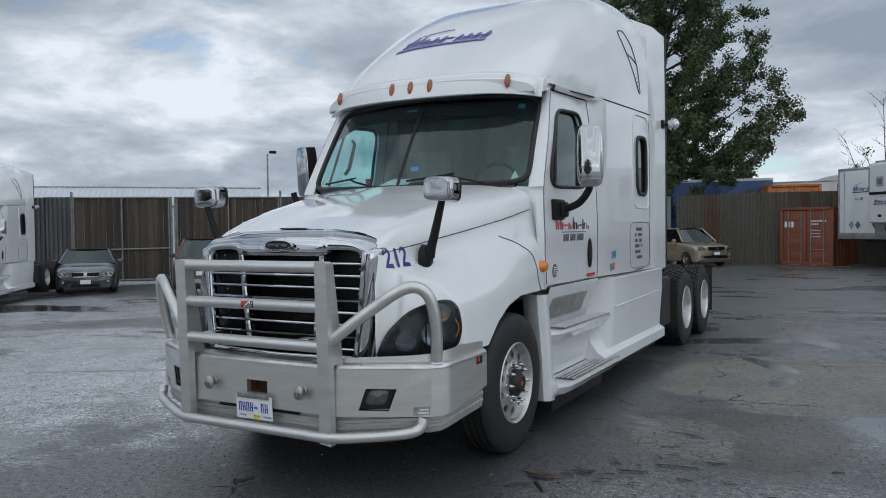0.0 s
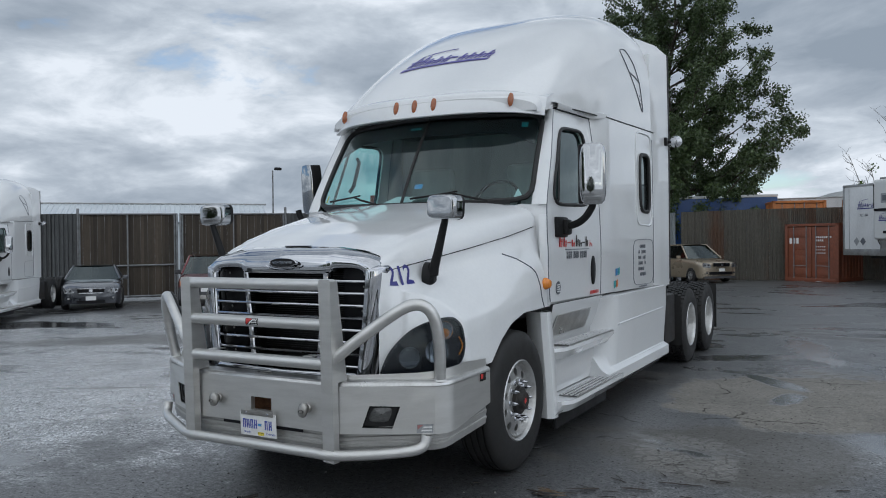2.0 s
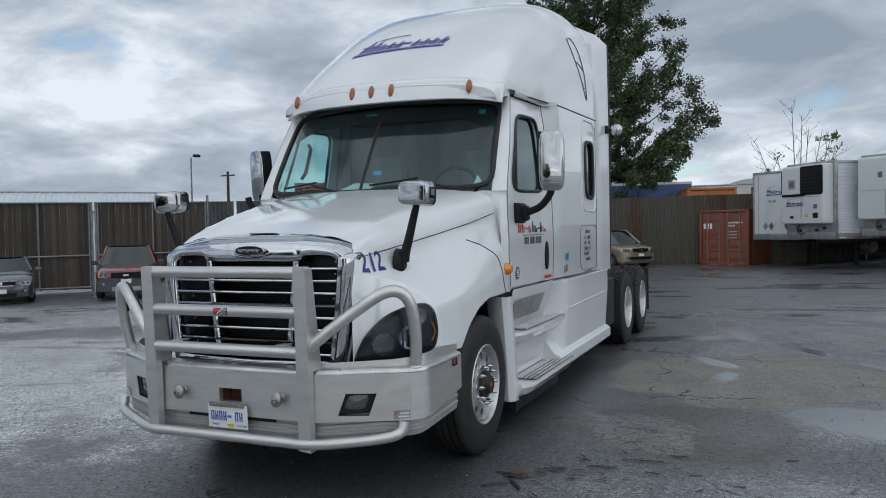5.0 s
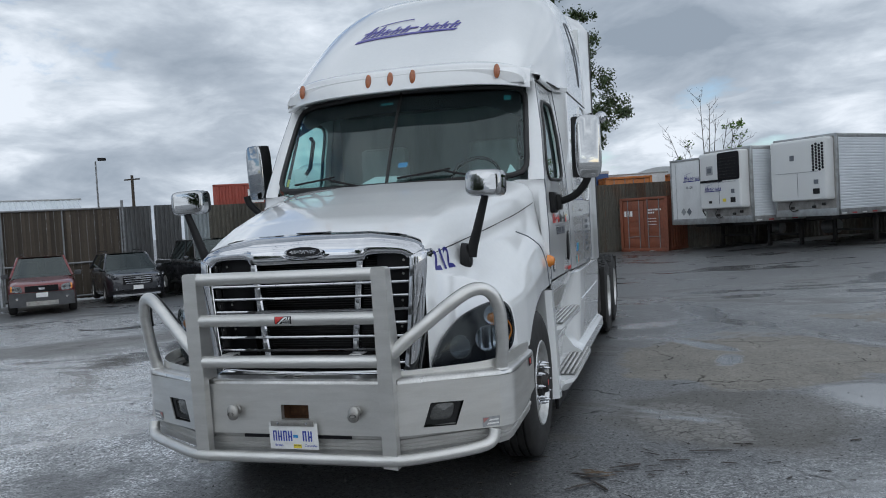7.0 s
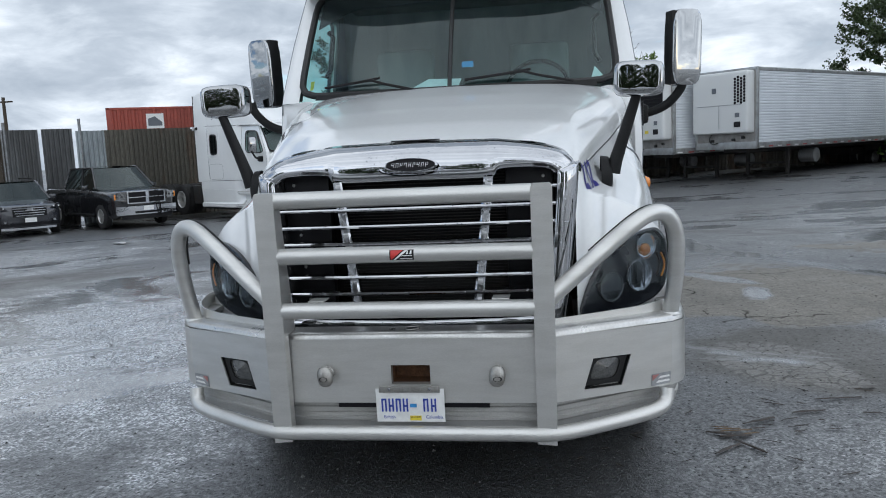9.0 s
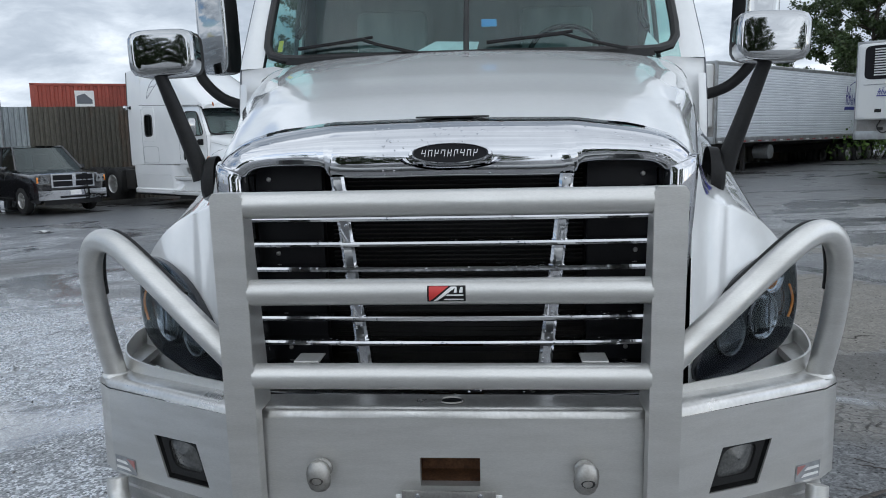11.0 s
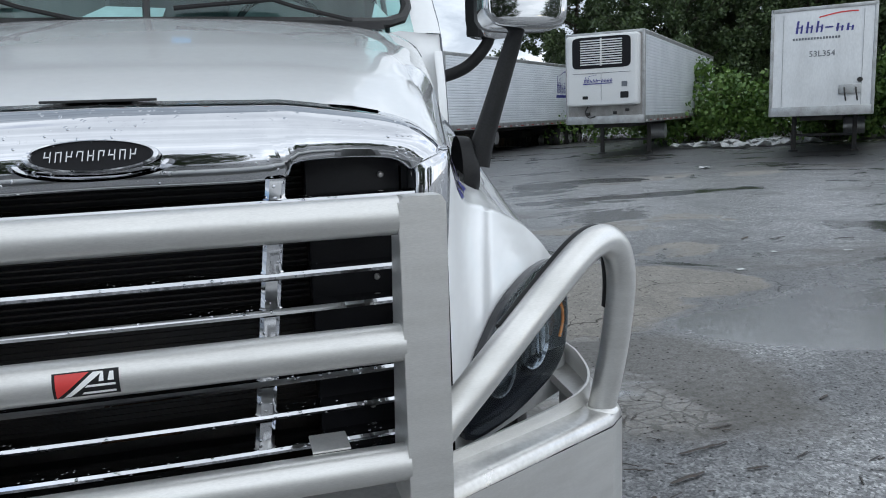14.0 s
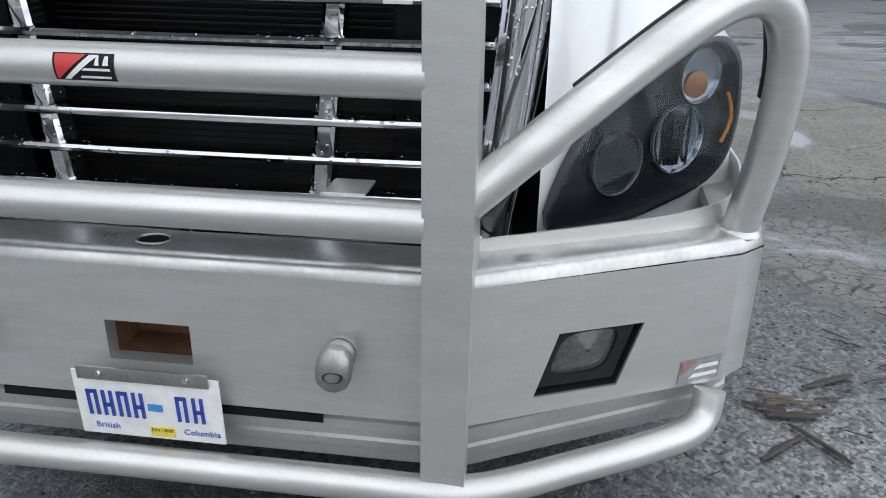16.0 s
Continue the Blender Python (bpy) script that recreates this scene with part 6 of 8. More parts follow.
def marks(tr):
    """Decals of the tractor."""
    # roof mark
    bm = wordmark(B(), Matrix.Identity(4), 0.92, 0.27, 4, 0.3, 10)
    bmesh.ops.subdivide_edges(bm, edges=[q for q in bm.edges if q.calc_length() > 0.06], cuts=8, use_grid_fill=True)
    bmesh.ops.triangulate(bm, faces=bm.faces)
    for v in bm.verts:
        x, y, h = v.co.x - 0.04, 2.60 + 0.80 * v.co.y, v.co.z
        v.co = Vector((x, y, roof_top(x, y))) + Vector((0, -0.57, 0.82)) * (0.004 + 2 * h)
    part("roof_mark", bm, VIOLET, tr, "violet slanted fleet mark as plain strokes", smooth=0)
    # unit number
    hb = hood_mesh()
    hood_tree = BVHTree.FromBMesh(hb)
    for sx in (1, -1):
        rt = Matrix.Rotation(math.radians(90), 4, "X")
        nrm = Vector((0.92, -0.24, 0.30)).normalized()
        tang = Vector((0.34, 0.94, 0.08))
        tang = (tang - nrm * tang.dot(nrm)).normalized()
        upv = nrm.cross(tang)
        q = Vector((0.835, 0.395, 1.43)) + nrm * 0.012
        if sx > 0:
            mm = Matrix((( tang.x, upv.x, nrm.x, q.x), (tang.y, upv.y, nrm.y, q.y), (tang.z, upv.z, nrm.z, q.z), (0, 0, 0, 1)))
        else:
            mm = Matrix(((tang.x, -upv.x, -nrm.x, -q.x), (-tang.y, upv.y, nrm.y, q.y), (-tang.z, upv.z, nrm.z, q.z), (0, 0, 0, 1)))
        cling(words("unit_number", "212", 0.165, NAVY, tr, mm, "navy unit number 212", squash=0.85, depth=0.0, bold=0.0035), hood_tree, 0.002)
    # door lettering as bars
    for y, wd, seed, c in ((2.38, 0.40, 9, REDC), (2.76, 0.34, 14, CHASSIS), (3.0, 0.08, 5, REDC)):
        bm = wordmark(B(), side_mat(y, 1.635), wd, 0.10 if wd > 0.1 else 0.06, seed, 0.08, max(3, int(wd / 0.085)), under=False)
        part("door_mark", bm, c, tr, "red and black shop mark as plain strokes", smooth=0)["kind"] = "stuff"
    bm = B()
    for k in range(10):
        m = side_mat(2.36 + 0.048 * k + (0.025 if k > 2 else 0) + (0.025 if k > 5 else 0), 1.535)
        prism(bm, [m @ Vector(p) for p in ((0, 0, 0), (0.010, 0, 0), (0.014, 0.062, 0), (0.004, 0.062, 0))], (0.002, 0, 0))
        prism(bm, [m @ Vector(p) for p in ((0.022, 0, 0), (0.031, 0, 0), (0.035, 0.062, 0), (0.026, 0.062, 0))], (0.002, 0, 0))
    box(bm, (side_x(2.64, 1.61) + 0.003, 2.64, 1.613), (0.002, 0.62, 0.008))
    part("door_bars", bm, GREYD, tr, "dark bars under the shop mark", smooth=0)["kind"] = "stuff"
    bm = B()
    for k in range(6):
        for j in range(5):
            if (k * 7 + j * 3) % 5:
                box(bm, (1.228, 4.64 + 0.062 * j + 0.01 * (k % 2), 1.62 - 0.062 * k), (0.002, 0.05, 0.036))
    box(bm, (1.228, 4.80, 1.175), (0.002, 0.34, 0.018))
    part("panel_bars", bm, GREYD, tr, "rows of small dark bars on the locker door", smooth=0)["kind"] = "stuff"
    for (y, z, c) in ((3.78, 1.37, SKYD), (3.86, 1.375, TEAL), (3.72, 1.25, TEAL), (3.80, 1.255, ORANGED)):
        bm = B()
        m = side_mat(y, z)
        prism(bm, [m @ Vector(p) for p in ((-0.03, -0.04, 0), (0.03, -0.03, 0), (0.03, 0.04, 0), (-0.03, 0.03, 0))], (0.002, 0, 0))
        part("side_sticker", bm, c, tr, smooth=0)
    bm = B()
    lathe(bm, [(0, 0.055), (0.003, 0.054), (0.003, 0.0)], 28, "x", (1.217, 2.17, 1.30))
    rd = part("round_sticker", bm, GREYD, tr, "round dark sticker on the door")
    bm = B()
    for k in range(4):
        box(bm, (1.221, 2.17, 1.325 - 0.018 * k), (0.002, 0.07, 0.008))
    part("sticker_strokes", bm, WHITED, rd, smooth=0)
    bm = B()
    for k in range(7):
        box(bm, (1.226, 2.98 + 0.035 * k, 1.215), (0.002, 0.025, 0.03))
    part("model_mark", bm, REDC, tr, "small red mark low on the door", smooth=0)
    # windscreen stickers
    for (u, v, s, c, nm) in ((0.105, 0.20, (0.075, 0.045), SKYD, "blue windscreen sticker"), (-0.925, 0.10, (0.03, 0.07), YELLOW, "yellow windscreen sticker"), (0.86, 0.88, (0.055, 0.05), TEAL, "pale square windscreen sticker"), (-0.115, 0.885, (0.11, 0.025), TEAL, "pale strip on the screen")):
        bm = B()
        c0 = screen_pt(u, v)
        e1 = (screen_pt(u + 0.01, v) - c0).normalized()
        e2 = (screen_pt(u, v + 0.01) - c0).normalized()
        o = Vector((0, 0.012, 0)) if nm[0] in "by" else Vector((0, 0.008, 0))
        prism(bm, [c0 + o + e1 * a * s[0] / 2 + e2 * b * s[1] / 2 for a, b in ((-1, -1), (1, -1), (1, 1), (-1, 1))], (0, 0.001, 0))
        part("screen_sticker", bm, c, tr, nm, smooth=0)
    bm = B()
    prism(bm, [(-0.25, 1.80, 2.03), (0.05, 1.78, 2.03), (0.06, 1.86, 2.075), (-0.16, 1.88, 2.085)], (0, 0.004, 0.004))
    prism(bm, [(0.90, 1.98, 2.03), (1.0, 1.98, 2.03), (0.93, 2.02, 2.12)], (0, 0.004, 0.004))
    part("dash_papers", bm, WHITED, tr, "white papers on the dashboard", smooth=0)


truck = tractor("semi_truck", "white highway tractor with aluminium guard bumper on wet asphalt", Matrix.Identity(4))


# ---- fences ----
RUSTF = mat("brown_fence_sheet", (0.082, 0.076, 0.060), 0.6, 0.1, (0.085, 0.045, 0.026), 0.5, 0.52, 0.66, fine=18, vary=0.25, stretch=(1, 1, 0.35), jitter=0.18)
GREYF = mat("grey_fence_sheet", (0.105, 0.110, 0.112), 0.5, 0.3, (0.075, 0.076, 0.076), 1.0, 0.35, 0.6, fine=16, vary=0.2, stretch=(1, 1, 0.3), jitter=0.15)
GALV = mat("galvanised_sheet", (0.26, 0.29, 0.30), 0.42, 0.5, (0.20, 0.22, 0.23), 1.5, fine=14, vary=0.15, stretch=(1, 1, 0.3), jitter=0.1)
BOARD = mat("dark_fence_board", (0.075, 0.058, 0.040), 0.8, 0, (0.045, 0.036, 0.028), 0.9, 0.3, 0.65, fine=45, vary=0.3, stretch=(2, 2, 0.15), bump=0.2, jitter=0.35)
RAILM = mat("grey_steel_rail", (0.27, 0.28, 0.29), 0.5, 0.6, (0.2, 0.2, 0.2), 6, fine=60)


def corrugated(length, height, pitch=0.165, depth=0.055):
    bm = B()
    pts = []
    n = int(round(length / pitch))
    for i in range(n):
        x = i * pitch
        pts += [(x, 0), (x + pitch * 0.30, 0), (x + pitch * 0.42, -depth), (x + pitch * 0.78, -depth), (x + pitch * 0.9, 0)]
    pts.append((n * pitch, 0))
    rows(bm, [[Vector((x, y, 0)) for x, y in pts], [Vector((x, y, height)) for x, y in pts]])
    rows(bm, [[Vector((x, y + 0.006, height)) for x, y in pts], [Vector((x, y + 0.006, 0)) for x, y in pts]])
    return bm


FENCE0, FDIR = Vector((-24.5, 15.6)), Vector((0.757, 0.653))
fence = thing("fence", "tall brown and grey corrugated sheet fence with plank gates", "fence")
sheet = {}


def fence_sheets(p0, p1, material, top, key):
    """Sheets side by side from p0 to p1."""
    d = (p1 - p0)
    n = max(1, int(round(d.length / 0.99)))
    ang = math.atan2(d.y, d.x)
    for i in range(n):
        q = p0 + d * (i / n)
        z = gz(q.x, q.y) - 0.05
        h = top - z
        kx = (key, round(h, 1))
        if kx not in sheet:
            ob = part("sheet", corrugated(0.99, round(h, 1)), material, fence, smooth=0)
            sheet[kx] = ob.data
        else:
            ob = new("sheet", sheet[kx])
            ob.parent = fence
        ob.matrix_world = Matrix.Translation((q.x, q.y, z)) @ Matrix.Rotation(ang, 4, "Z")


def along(s):
    return FENCE0 + FDIR * s


fence_sheets(along(-16), along(0.35), GREYF, 3.02, "g")
fence_sheets(along(8.55), along(10.75), GREYF, 2.96, "g2")
fence_sheets(along(10.75), along(11.65), GALV, 2.95, "v")
fence_sheets(along(11.65), along(17.6), RUSTF, 2.95, "r")
fence_sheets(along(17.6), Vector((-6.0, 34.7)), RUSTF, 3.0, "r")
fence_sheets(Vector((-6.0, 34.7)), Vector((-4.75, 34.82)), GALV, 3.08, "v2")
fence_sheets(Vector((-4.75, 34.82)), Vector((16, 37.0)), RUSTF, 3.08, "r2")
for s, h in ((0.38, 3.2), (4.14, 3.0), (4.30, 3.0), (8.5, 3.25), (10.9, 3.35)):
    q = along(s)
    bm = B()
    tube(bm, [(q.x, q.y, gz(q.x, q.y) - 0.1), (q.x, q.y, h)], 0.05, 10)
    part("post", bm, RAILM, fence, "grey steel post")
# plank gates
board = None
for a, b in ((0.42, 4.1), (4.34, 8.45)):
    gate = thing("plank_gate", "dark weathered plank gate with steel rails", "gate", "plank gates in the fence")
    n = int((b - a) / 0.135)
    ang = math.atan2(FDIR.y, FDIR.x)
    for i in range(n):
        q = along(a + (b - a) * i / n)
        if board is None:
            bm = B()
            box(bm, (0.066, 0, 1.70), (0.150, 0.022, 3.36), 0.003)
            board = part("plank", bm, BOARD, gate, smooth=0)
            ob = board
        else:
            ob = new("plank", board.data)
            ob.parent = gate
        ob.matrix_world = Matrix.Translation((q.x, q.y + 0.024 * (i % 2), -0.42 + 0.004 * ((i * 7) % 5 - 2))) @ Matrix.Rotation(ang, 4, "Z")
    off = Vector((FDIR.y, -FDIR.x)) * 0.06
    for z in (0.18, 1.42, 2.97):
        p, q = along(a) + off, along(b) + off
        bm = B()
        tube(bm, [(p.x, p.y, gz(p.x, p.y) + z if z < 2 else z), (q.x, q.y, gz(q.x, q.y) + z if z < 2 else z)], 0.035, 8)
        part("rail", bm, RAILM, gate, "grey tubular rail")
    for s in (a + 0.04, a + 0.5 * (b - a) , b - 0.04):
        p = along(s) + off
        bm = B()
        tube(bm, [(p.x, p.y, gz(p.x, p.y) + 0.15), (p.x, p.y, 2.97)], 0.03, 8)
        part("stile", bm, RAILM, gate)


# ---- simple road wheels shared by trailers and cars ----
WHEELM = mat("painted_wheel", (0.45, 0.45, 0.44), 0.4, 0.5, (0.28, 0.27, 0.26), 6, fine=60, vary=0.15)
wheel_mesh = {}


def road_wheel(parent, at, r, w, rim, spokes=0):
    key = (round(r, 3), round(w, 3), rim.name, spokes)
    root = thing_part("wheel", parent)
    root.location = at
    if key not in wheel_mesh:
        bm = B()
        k = r * 0.6
        lathe(bm, [(-w / 2, k), (-w / 2 - 0.008, r * 0.8), (-w / 2 + 0.02, r * 0.97), (-w * 0.2, r), (w * 0.2, r), (w / 2 - 0.02, r * 0.97), (w / 2 + 0.008, r * 0.8), (w / 2, k), (-w / 2, k)], 36)
        t = part("tyre", bm, RUBBER, root)
        bm = B()
        if spokes:
            lathe(bm, [(-w / 2 + 0.02, k), (-w / 2, k * 0.95), (-w / 2 + 0.03, k * 0.88), (w * 0.1, k * 0.9), (w / 2 - 0.03, k * 0.88), (w / 2, k * 0.95), (w / 2 - 0.02, k)], 30)
            for sgn in (-1, 1):
                for i in range(spokes):
                    a = 2 * math.pi * i / spokes
                    box(bm, (sgn * (w / 2 - 0.03), 0, k * 0.5), (0.02, k * 0.22, k * 0.85), 0.004, Matrix.Rotation(a, 4, "X"))
            lathe(bm, [(-w / 2 + 0.01, 0), (-w / 2 + 0.01, k * 0.2), (w / 2 - 0.01, k * 0.2), (w / 2 - 0.01, 0)], 16)
        else:
            lathe(bm, [(-w / 2, k), (-w / 2 + 0.04, k * 0.85), (-w * 0.1, k * 0.6), (-w / 2, k * 0.4), (-w / 2 - 0.01, k * 0.35), (-w / 2 - 0.01, 0)], 30)
            lathe(bm, [(w / 2, k), (w / 2 - 0.04, k * 0.85), (w * 0.1, k * 0.6), (w / 2, k * 0.4), (w / 2 + 0.01, k * 0.35), (w / 2 + 0.01, 0)], 30)
        bmesh.ops.recalc_face_normals(bm, faces=bm.faces)
        q = part("rim", bm, rim, root)
        wheel_mesh[key] = (t.data, q.data)
    else:
        for nm, d in zip(("tyre", "rim"), wheel_mesh[key]):
            o = new(nm, d)
            o.parent = root
    return root


# ---- trailers ----
TRWHITE = mat("trailer_white", (0.72, 0.735, 0.74), 0.35, 0, (0.50, 0.51, 0.51), 0.8, 0.35, 0.7, fine=24, vary=0.06, stretch=(1, 1, 0.4))
TRSIDE = mat("trailer_ribbed_side", (0.72, 0.75, 0.78), 0.35, 0.1, (0.64, 0.67, 0.70), 0.7, fine=20, vary=0.06)
TRALU = mat("trailer_rail", (0.42, 0.43, 0.43), 0.4, 0.7, (0.30, 0.30, 0.29), 3, fine=50, vary=0.15)
TRGREY = mat("trailer_nose_grime", (0.36, 0.355, 0.34), 0.6, 0, (0.22, 0.21, 0.20), 2.5, 0.3, 0.6, fine=40, vary=0.2)
UNITW = mat("unit_white", (0.61, 0.62, 0.62), 0.35, 0, (0.62, 0.63, 0.62), 1.6, fine=30, vary=0.05)
TAPER = mat("red_tape", (0.45, 0.05, 0.04), 0.4, fine=40)


def trailer(label, m, unit, number="", side_mark=False, rims=WHEELM, axles=2, length=16.1):
    tl = thing("trailer", label, "trailer", "trailers parked in a row")
    W, Z0, Z1 = 1.3, 1.18, 4.12
    bm = B()
    n = 26
    prof = []
    for i in range(n):
        z = Z0 + 0.22 + (Z1 - Z0 - 0.34) * i / n
        d = (Z1 - Z0 - 0.34) / n
        prof += [(W, z), (W, z + d * 0.62), (W - 0.012, z + d * 0.72), (W - 0.012, z + d * 0.9)]
    prof.append((W, Z1 - 0.12))
    for sx in (1, -1):
        rows(bm, [[Vector((sx * x, y, z)) for x, z in prof] for y in (0.06, length)], flip=sx > 0)
    bmesh.ops.recalc_face_normals(bm, faces=bm.faces)
    part("side_wall", bm, TRSIDE, tl, "ribbed silver-white side", smooth=0)
    bm = B()
    box(bm, (0, length / 2, Z1 - 0.03), (2 * W, length, 0.06), 0.01)
    part("roof", bm, TRWHITE, tl)
    bm = B()
    box(bm, (0, 0.03, (Z0 + Z1) / 2), (2 * W - 0.02, 0.06, Z1 - Z0 - 0.02), 0.01)
    front = part("front_wall", bm, TRGREY if unit else TRWHITE, tl, "grimy front wall" if unit else "white front wall")
    bm = B()
    for sx in (1, -1):
        box(bm, (sx * (W - 0.03), 0.04, (Z0 + Z1) / 2), (0.09, 0.12, Z1 - Z0), 0.02)
        box(bm, (sx * (W - 0.01), length / 2, Z0 + 0.11), (0.05, length, 0.22), 0.01)
        box(bm, (sx * (W - 0.01), length / 2, Z1 - 0.08), (0.04, length, 0.12), 0.01)
    box(bm, (0, 0.02, Z0 + 0.12), (2 * W, 0.08, 0.26), 0.01)
    box(bm, (0, 0.02, Z1 - 0.05), (2 * W, 0.08, 0.10), 0.01)
    box(bm, (0, length - 0.02, (Z0 + Z1) / 2), (2 * W, 0.06, Z1 - Z0), 0.01)
    part("rail_frame", bm, TRALU, tl, "aluminium corner posts and rails")
    tape = None
    for sx in (1, -1):
        for i in range(26):
            bm = B()
            box(bm, (sx * (W + 0.017), 0.3 + i * 0.6, Z0 + 0.06), (0.004, 0.28, 0.045))
            part("reflective_tape", bm, TAPER if i % 2 else WHITED, tl, smooth=0) if i % 1 == 0 and sx == 1 or i % 2 == 1 else bm.free()
    bm = B()
    box(bm, (0, length / 2 + 0.3, Z0 - 0.08), (1.1, length - 0.8, 0.14), 0.01)
    box(bm, (0, length - 2.6, 0.85), (1.9, 3.4, 0.30), 0.02)
    for sx in (1, -1):
        box(bm, (sx * 0.85, 2.9, 0.62), (0.13, 0.13, 1.05), 0.01)
        box(bm, (sx * 0.85, 2.9, 0.06), (0.26, 0.26, 0.05), 0.01)
    box(bm, (0, 2.9, 0.55), (1.7, 0.06, 0.08))
    part("underframe", bm, CHASSIS, tl, "dark frame and landing legs")
    bm = B()
    tube(bm, [(0.5, 4.6, 0.78), (1.12, 4.6, 0.78)], 0.28, 20)
    part("fuel_tank", bm, TRALU, tl)
    for k in range(axles):
        for sx in (1, -1):
            road_wheel(tl, (sx * 1.08, length - 1.6 - 1.25 * k, 0.5), 0.5, 0.26, rims)
            road_wheel(tl, (sx * 0.76, length - 1.6 - 1.25 * k, 0.5), 0.5, 0.26, rims)
    if unit:
        rf = thing_part("cooling_unit", tl, "white nose-mounted cooling unit")
        bm = B()
        grid = []
        for dy, k in ((0.0, 1.0), (-0.36, 1.0), (-0.42, 0.965), (-0.43, 0.9)):
            lp = rounded(resample([(-1.17 * k, 2.82 - 1.06 * k), (1.17 * k, 2.82 - 1.06 * k), (1.17 * k, 2.82 + 1.19 * k), (-1.17 * k, 2.82 + 1.19 * k)], 40), 2)
            grid.append([Vector((q.x, dy, q.y)) for q in lp])
        vv = rows(bm, grid, close=True)
        bm.faces.new(vv[-1])
        bmesh.ops.recalc_face_normals(bm, faces=bm.faces)
        part("casing", bm, UNITW, rf, smooth=50)

        def plate(nm, x0, x1, z0, z1, material, y=-0.438, lab="", rnd=2):
            b2 = B()
            lp2 = rounded(resample([(x0, z0), (x1, z0), (x1, z1), (x0, z1)], 16), rnd)
            prism(b2, [Vector((q.x, y, q.y)) for q in lp2], (0, 0.012, 0))
            return part(nm, b2, material, rf, lab, smooth=0)
        if unit == "half":
            plate("dark_intake", -0.06, 1.14, 2.86, 3.96, GRILLEB, lab="dark intake panel")
            for k in range(7):
                bm = B()
                box(bm, (0.50, -0.447, 2.98 + 0.125 * k), (0.9, 0.02, 0.03), 0.005)
                part("louvre", bm, BLACK, rf)
            plate("dark_band", -1.1, 0.2, 2.82, 2.92, GRILLEB, lab="dark band")
            plate("emblem_panel", -0.72, -0.34, 3.12, 3.48, GREYL, -0.441)
            plate("emblem", -0.64, -0.42, 3.2, 3.40, GREYD, -0.446)
            plate("side_slot", -1.14, -1.02, 2.95, 3.85, GRILLEB, -0.425)
        elif unit == "holes":
            for k in range(9):
                for j in range(4):
                    bm = B()
                    lathe(bm, [(0, 0.0), (0, 0.052), (0.01, 0.055)], 6, "y", (0.66 + 0.125 * j, -0.444, 2.86 + 0.108 * k + 0.054 * (j % 2)))
                    part("vent_hole", bm, GRILLEB, rf, smooth=0)
            plate("emblem", -0.30, -0.12, 3.25, 3.45, GREYD, -0.441)
            for k in range(9):
                bm = B()
                lathe(bm, [(0, 0.0), (0, 0.03), (0.01, 0.032)], 6, "y", (-1.13, -0.41, 2.86 + 0.118 * k))
                part("vent_hole", bm, GRILLEB, rf, smooth=0)
        else:
            plate("dark_intake", -0.95, 0.95, 2.95, 3.94, GRILLEB, lab="dark intake frame", rnd=4)
            for k in range(11):
                bm = B()
                box(bm, (0, -0.452, 3.08 + 0.075 * k), (1.36, 0.024, 0.038), 0.006)
                part("louvre", bm, UNITW, rf)
            bm = B()
            box(bm, (0, -0.462, 3.46), (0.05, 0.02, 0.86), 0.004)
            part("louvre_bar", bm, UNITW, rf)
        bm = B()
        box(bm, (0, -0.441, 2.36), (0.012, 0.006, 0.86))
        box(bm, (0, -0.441, 2.80), (1.9, 0.006, 0.012))
        part("door_gap", bm, GREYD, rf, smooth=0)
        plate("display", 0.62, 0.88, 1.98, 2.18, BLACK, -0.443)
        plate("label_patch", 0.66, 0.84, 2.34, 2.5, GREYD, -0.441, rnd=0)
        if unit != "holes":
            bm = wordmark(B(), Matrix.Translation((-0.1 if unit == "full" else -0.35, -0.446, 2.5)) @ Matrix.Rotation(math.pi / 2, 4, "X"), 0.95, 0.19, 4, 0.3, 10)
            part("fleet_mark", bm, NAVY, rf, "navy fleet mark as plain strokes", smooth=0)
            plate("yellow_patch", 0.18, 0.36, 2.02, 2.14, YELLOW, -0.441, rnd=0) if unit == "half" else None
            plate("switch_patch", -0.62, -0.44, 1.98, 2.08, BLACK, -0.441, rnd=0)
        for x, z in ((-0.55, 1.5), (0.35, 1.52), (0.75, 1.6)):
            bm = B()
            box(bm, (x, -0.03, z), (0.12, 0.10, 0.10), 0.02)
            part("air_coupling", bm, CHASSIS, tl, "dark air coupling")
        bm = B()
        tube(bm, crom([(-0.55, -0.06, 1.75), (-0.62, -0.12, 1.55), (-0.5, -0.10, 1.38), (-0.3, -0.05, 1.42)], 5), 0.018, 8)
        part("air_hose", bm, CHASSIS, tl, "dark rubber hose")
    else:
        for sx in (1, -1):
            bm = B()
            box(bm, (sx * 0.99, -0.006, 2.6), (0.012, 0.012, 2.7))
            part("wall_joint", bm, GREYL, tl)
        bm = B()
        box(bm, (0.72, -0.03, 1.86), (0.55, 0.06, 0.26), 0.02)
        part("connection_box", bm, TRALU, tl)
        for x in (0.58, 0.86):
            bm = B()
            tube(bm, crom([(x, -0.06, 1.9), (x + 0.02, -0.16, 1.75), (x + 0.05, -0.05, 1.55)], 4), 0.02, 8)
            part("air_hose", bm, CHASSIS, tl, "dark rubber hose")
        bm = B()
        lathe(bm, [(-0.05, 0.0), (-0.05, 0.06), (0, 0.07)], 16, "y", (0.95, -0.01, 2.1))
        part("air_coupling", bm, CHASSIS, tl, "dark air coupling")
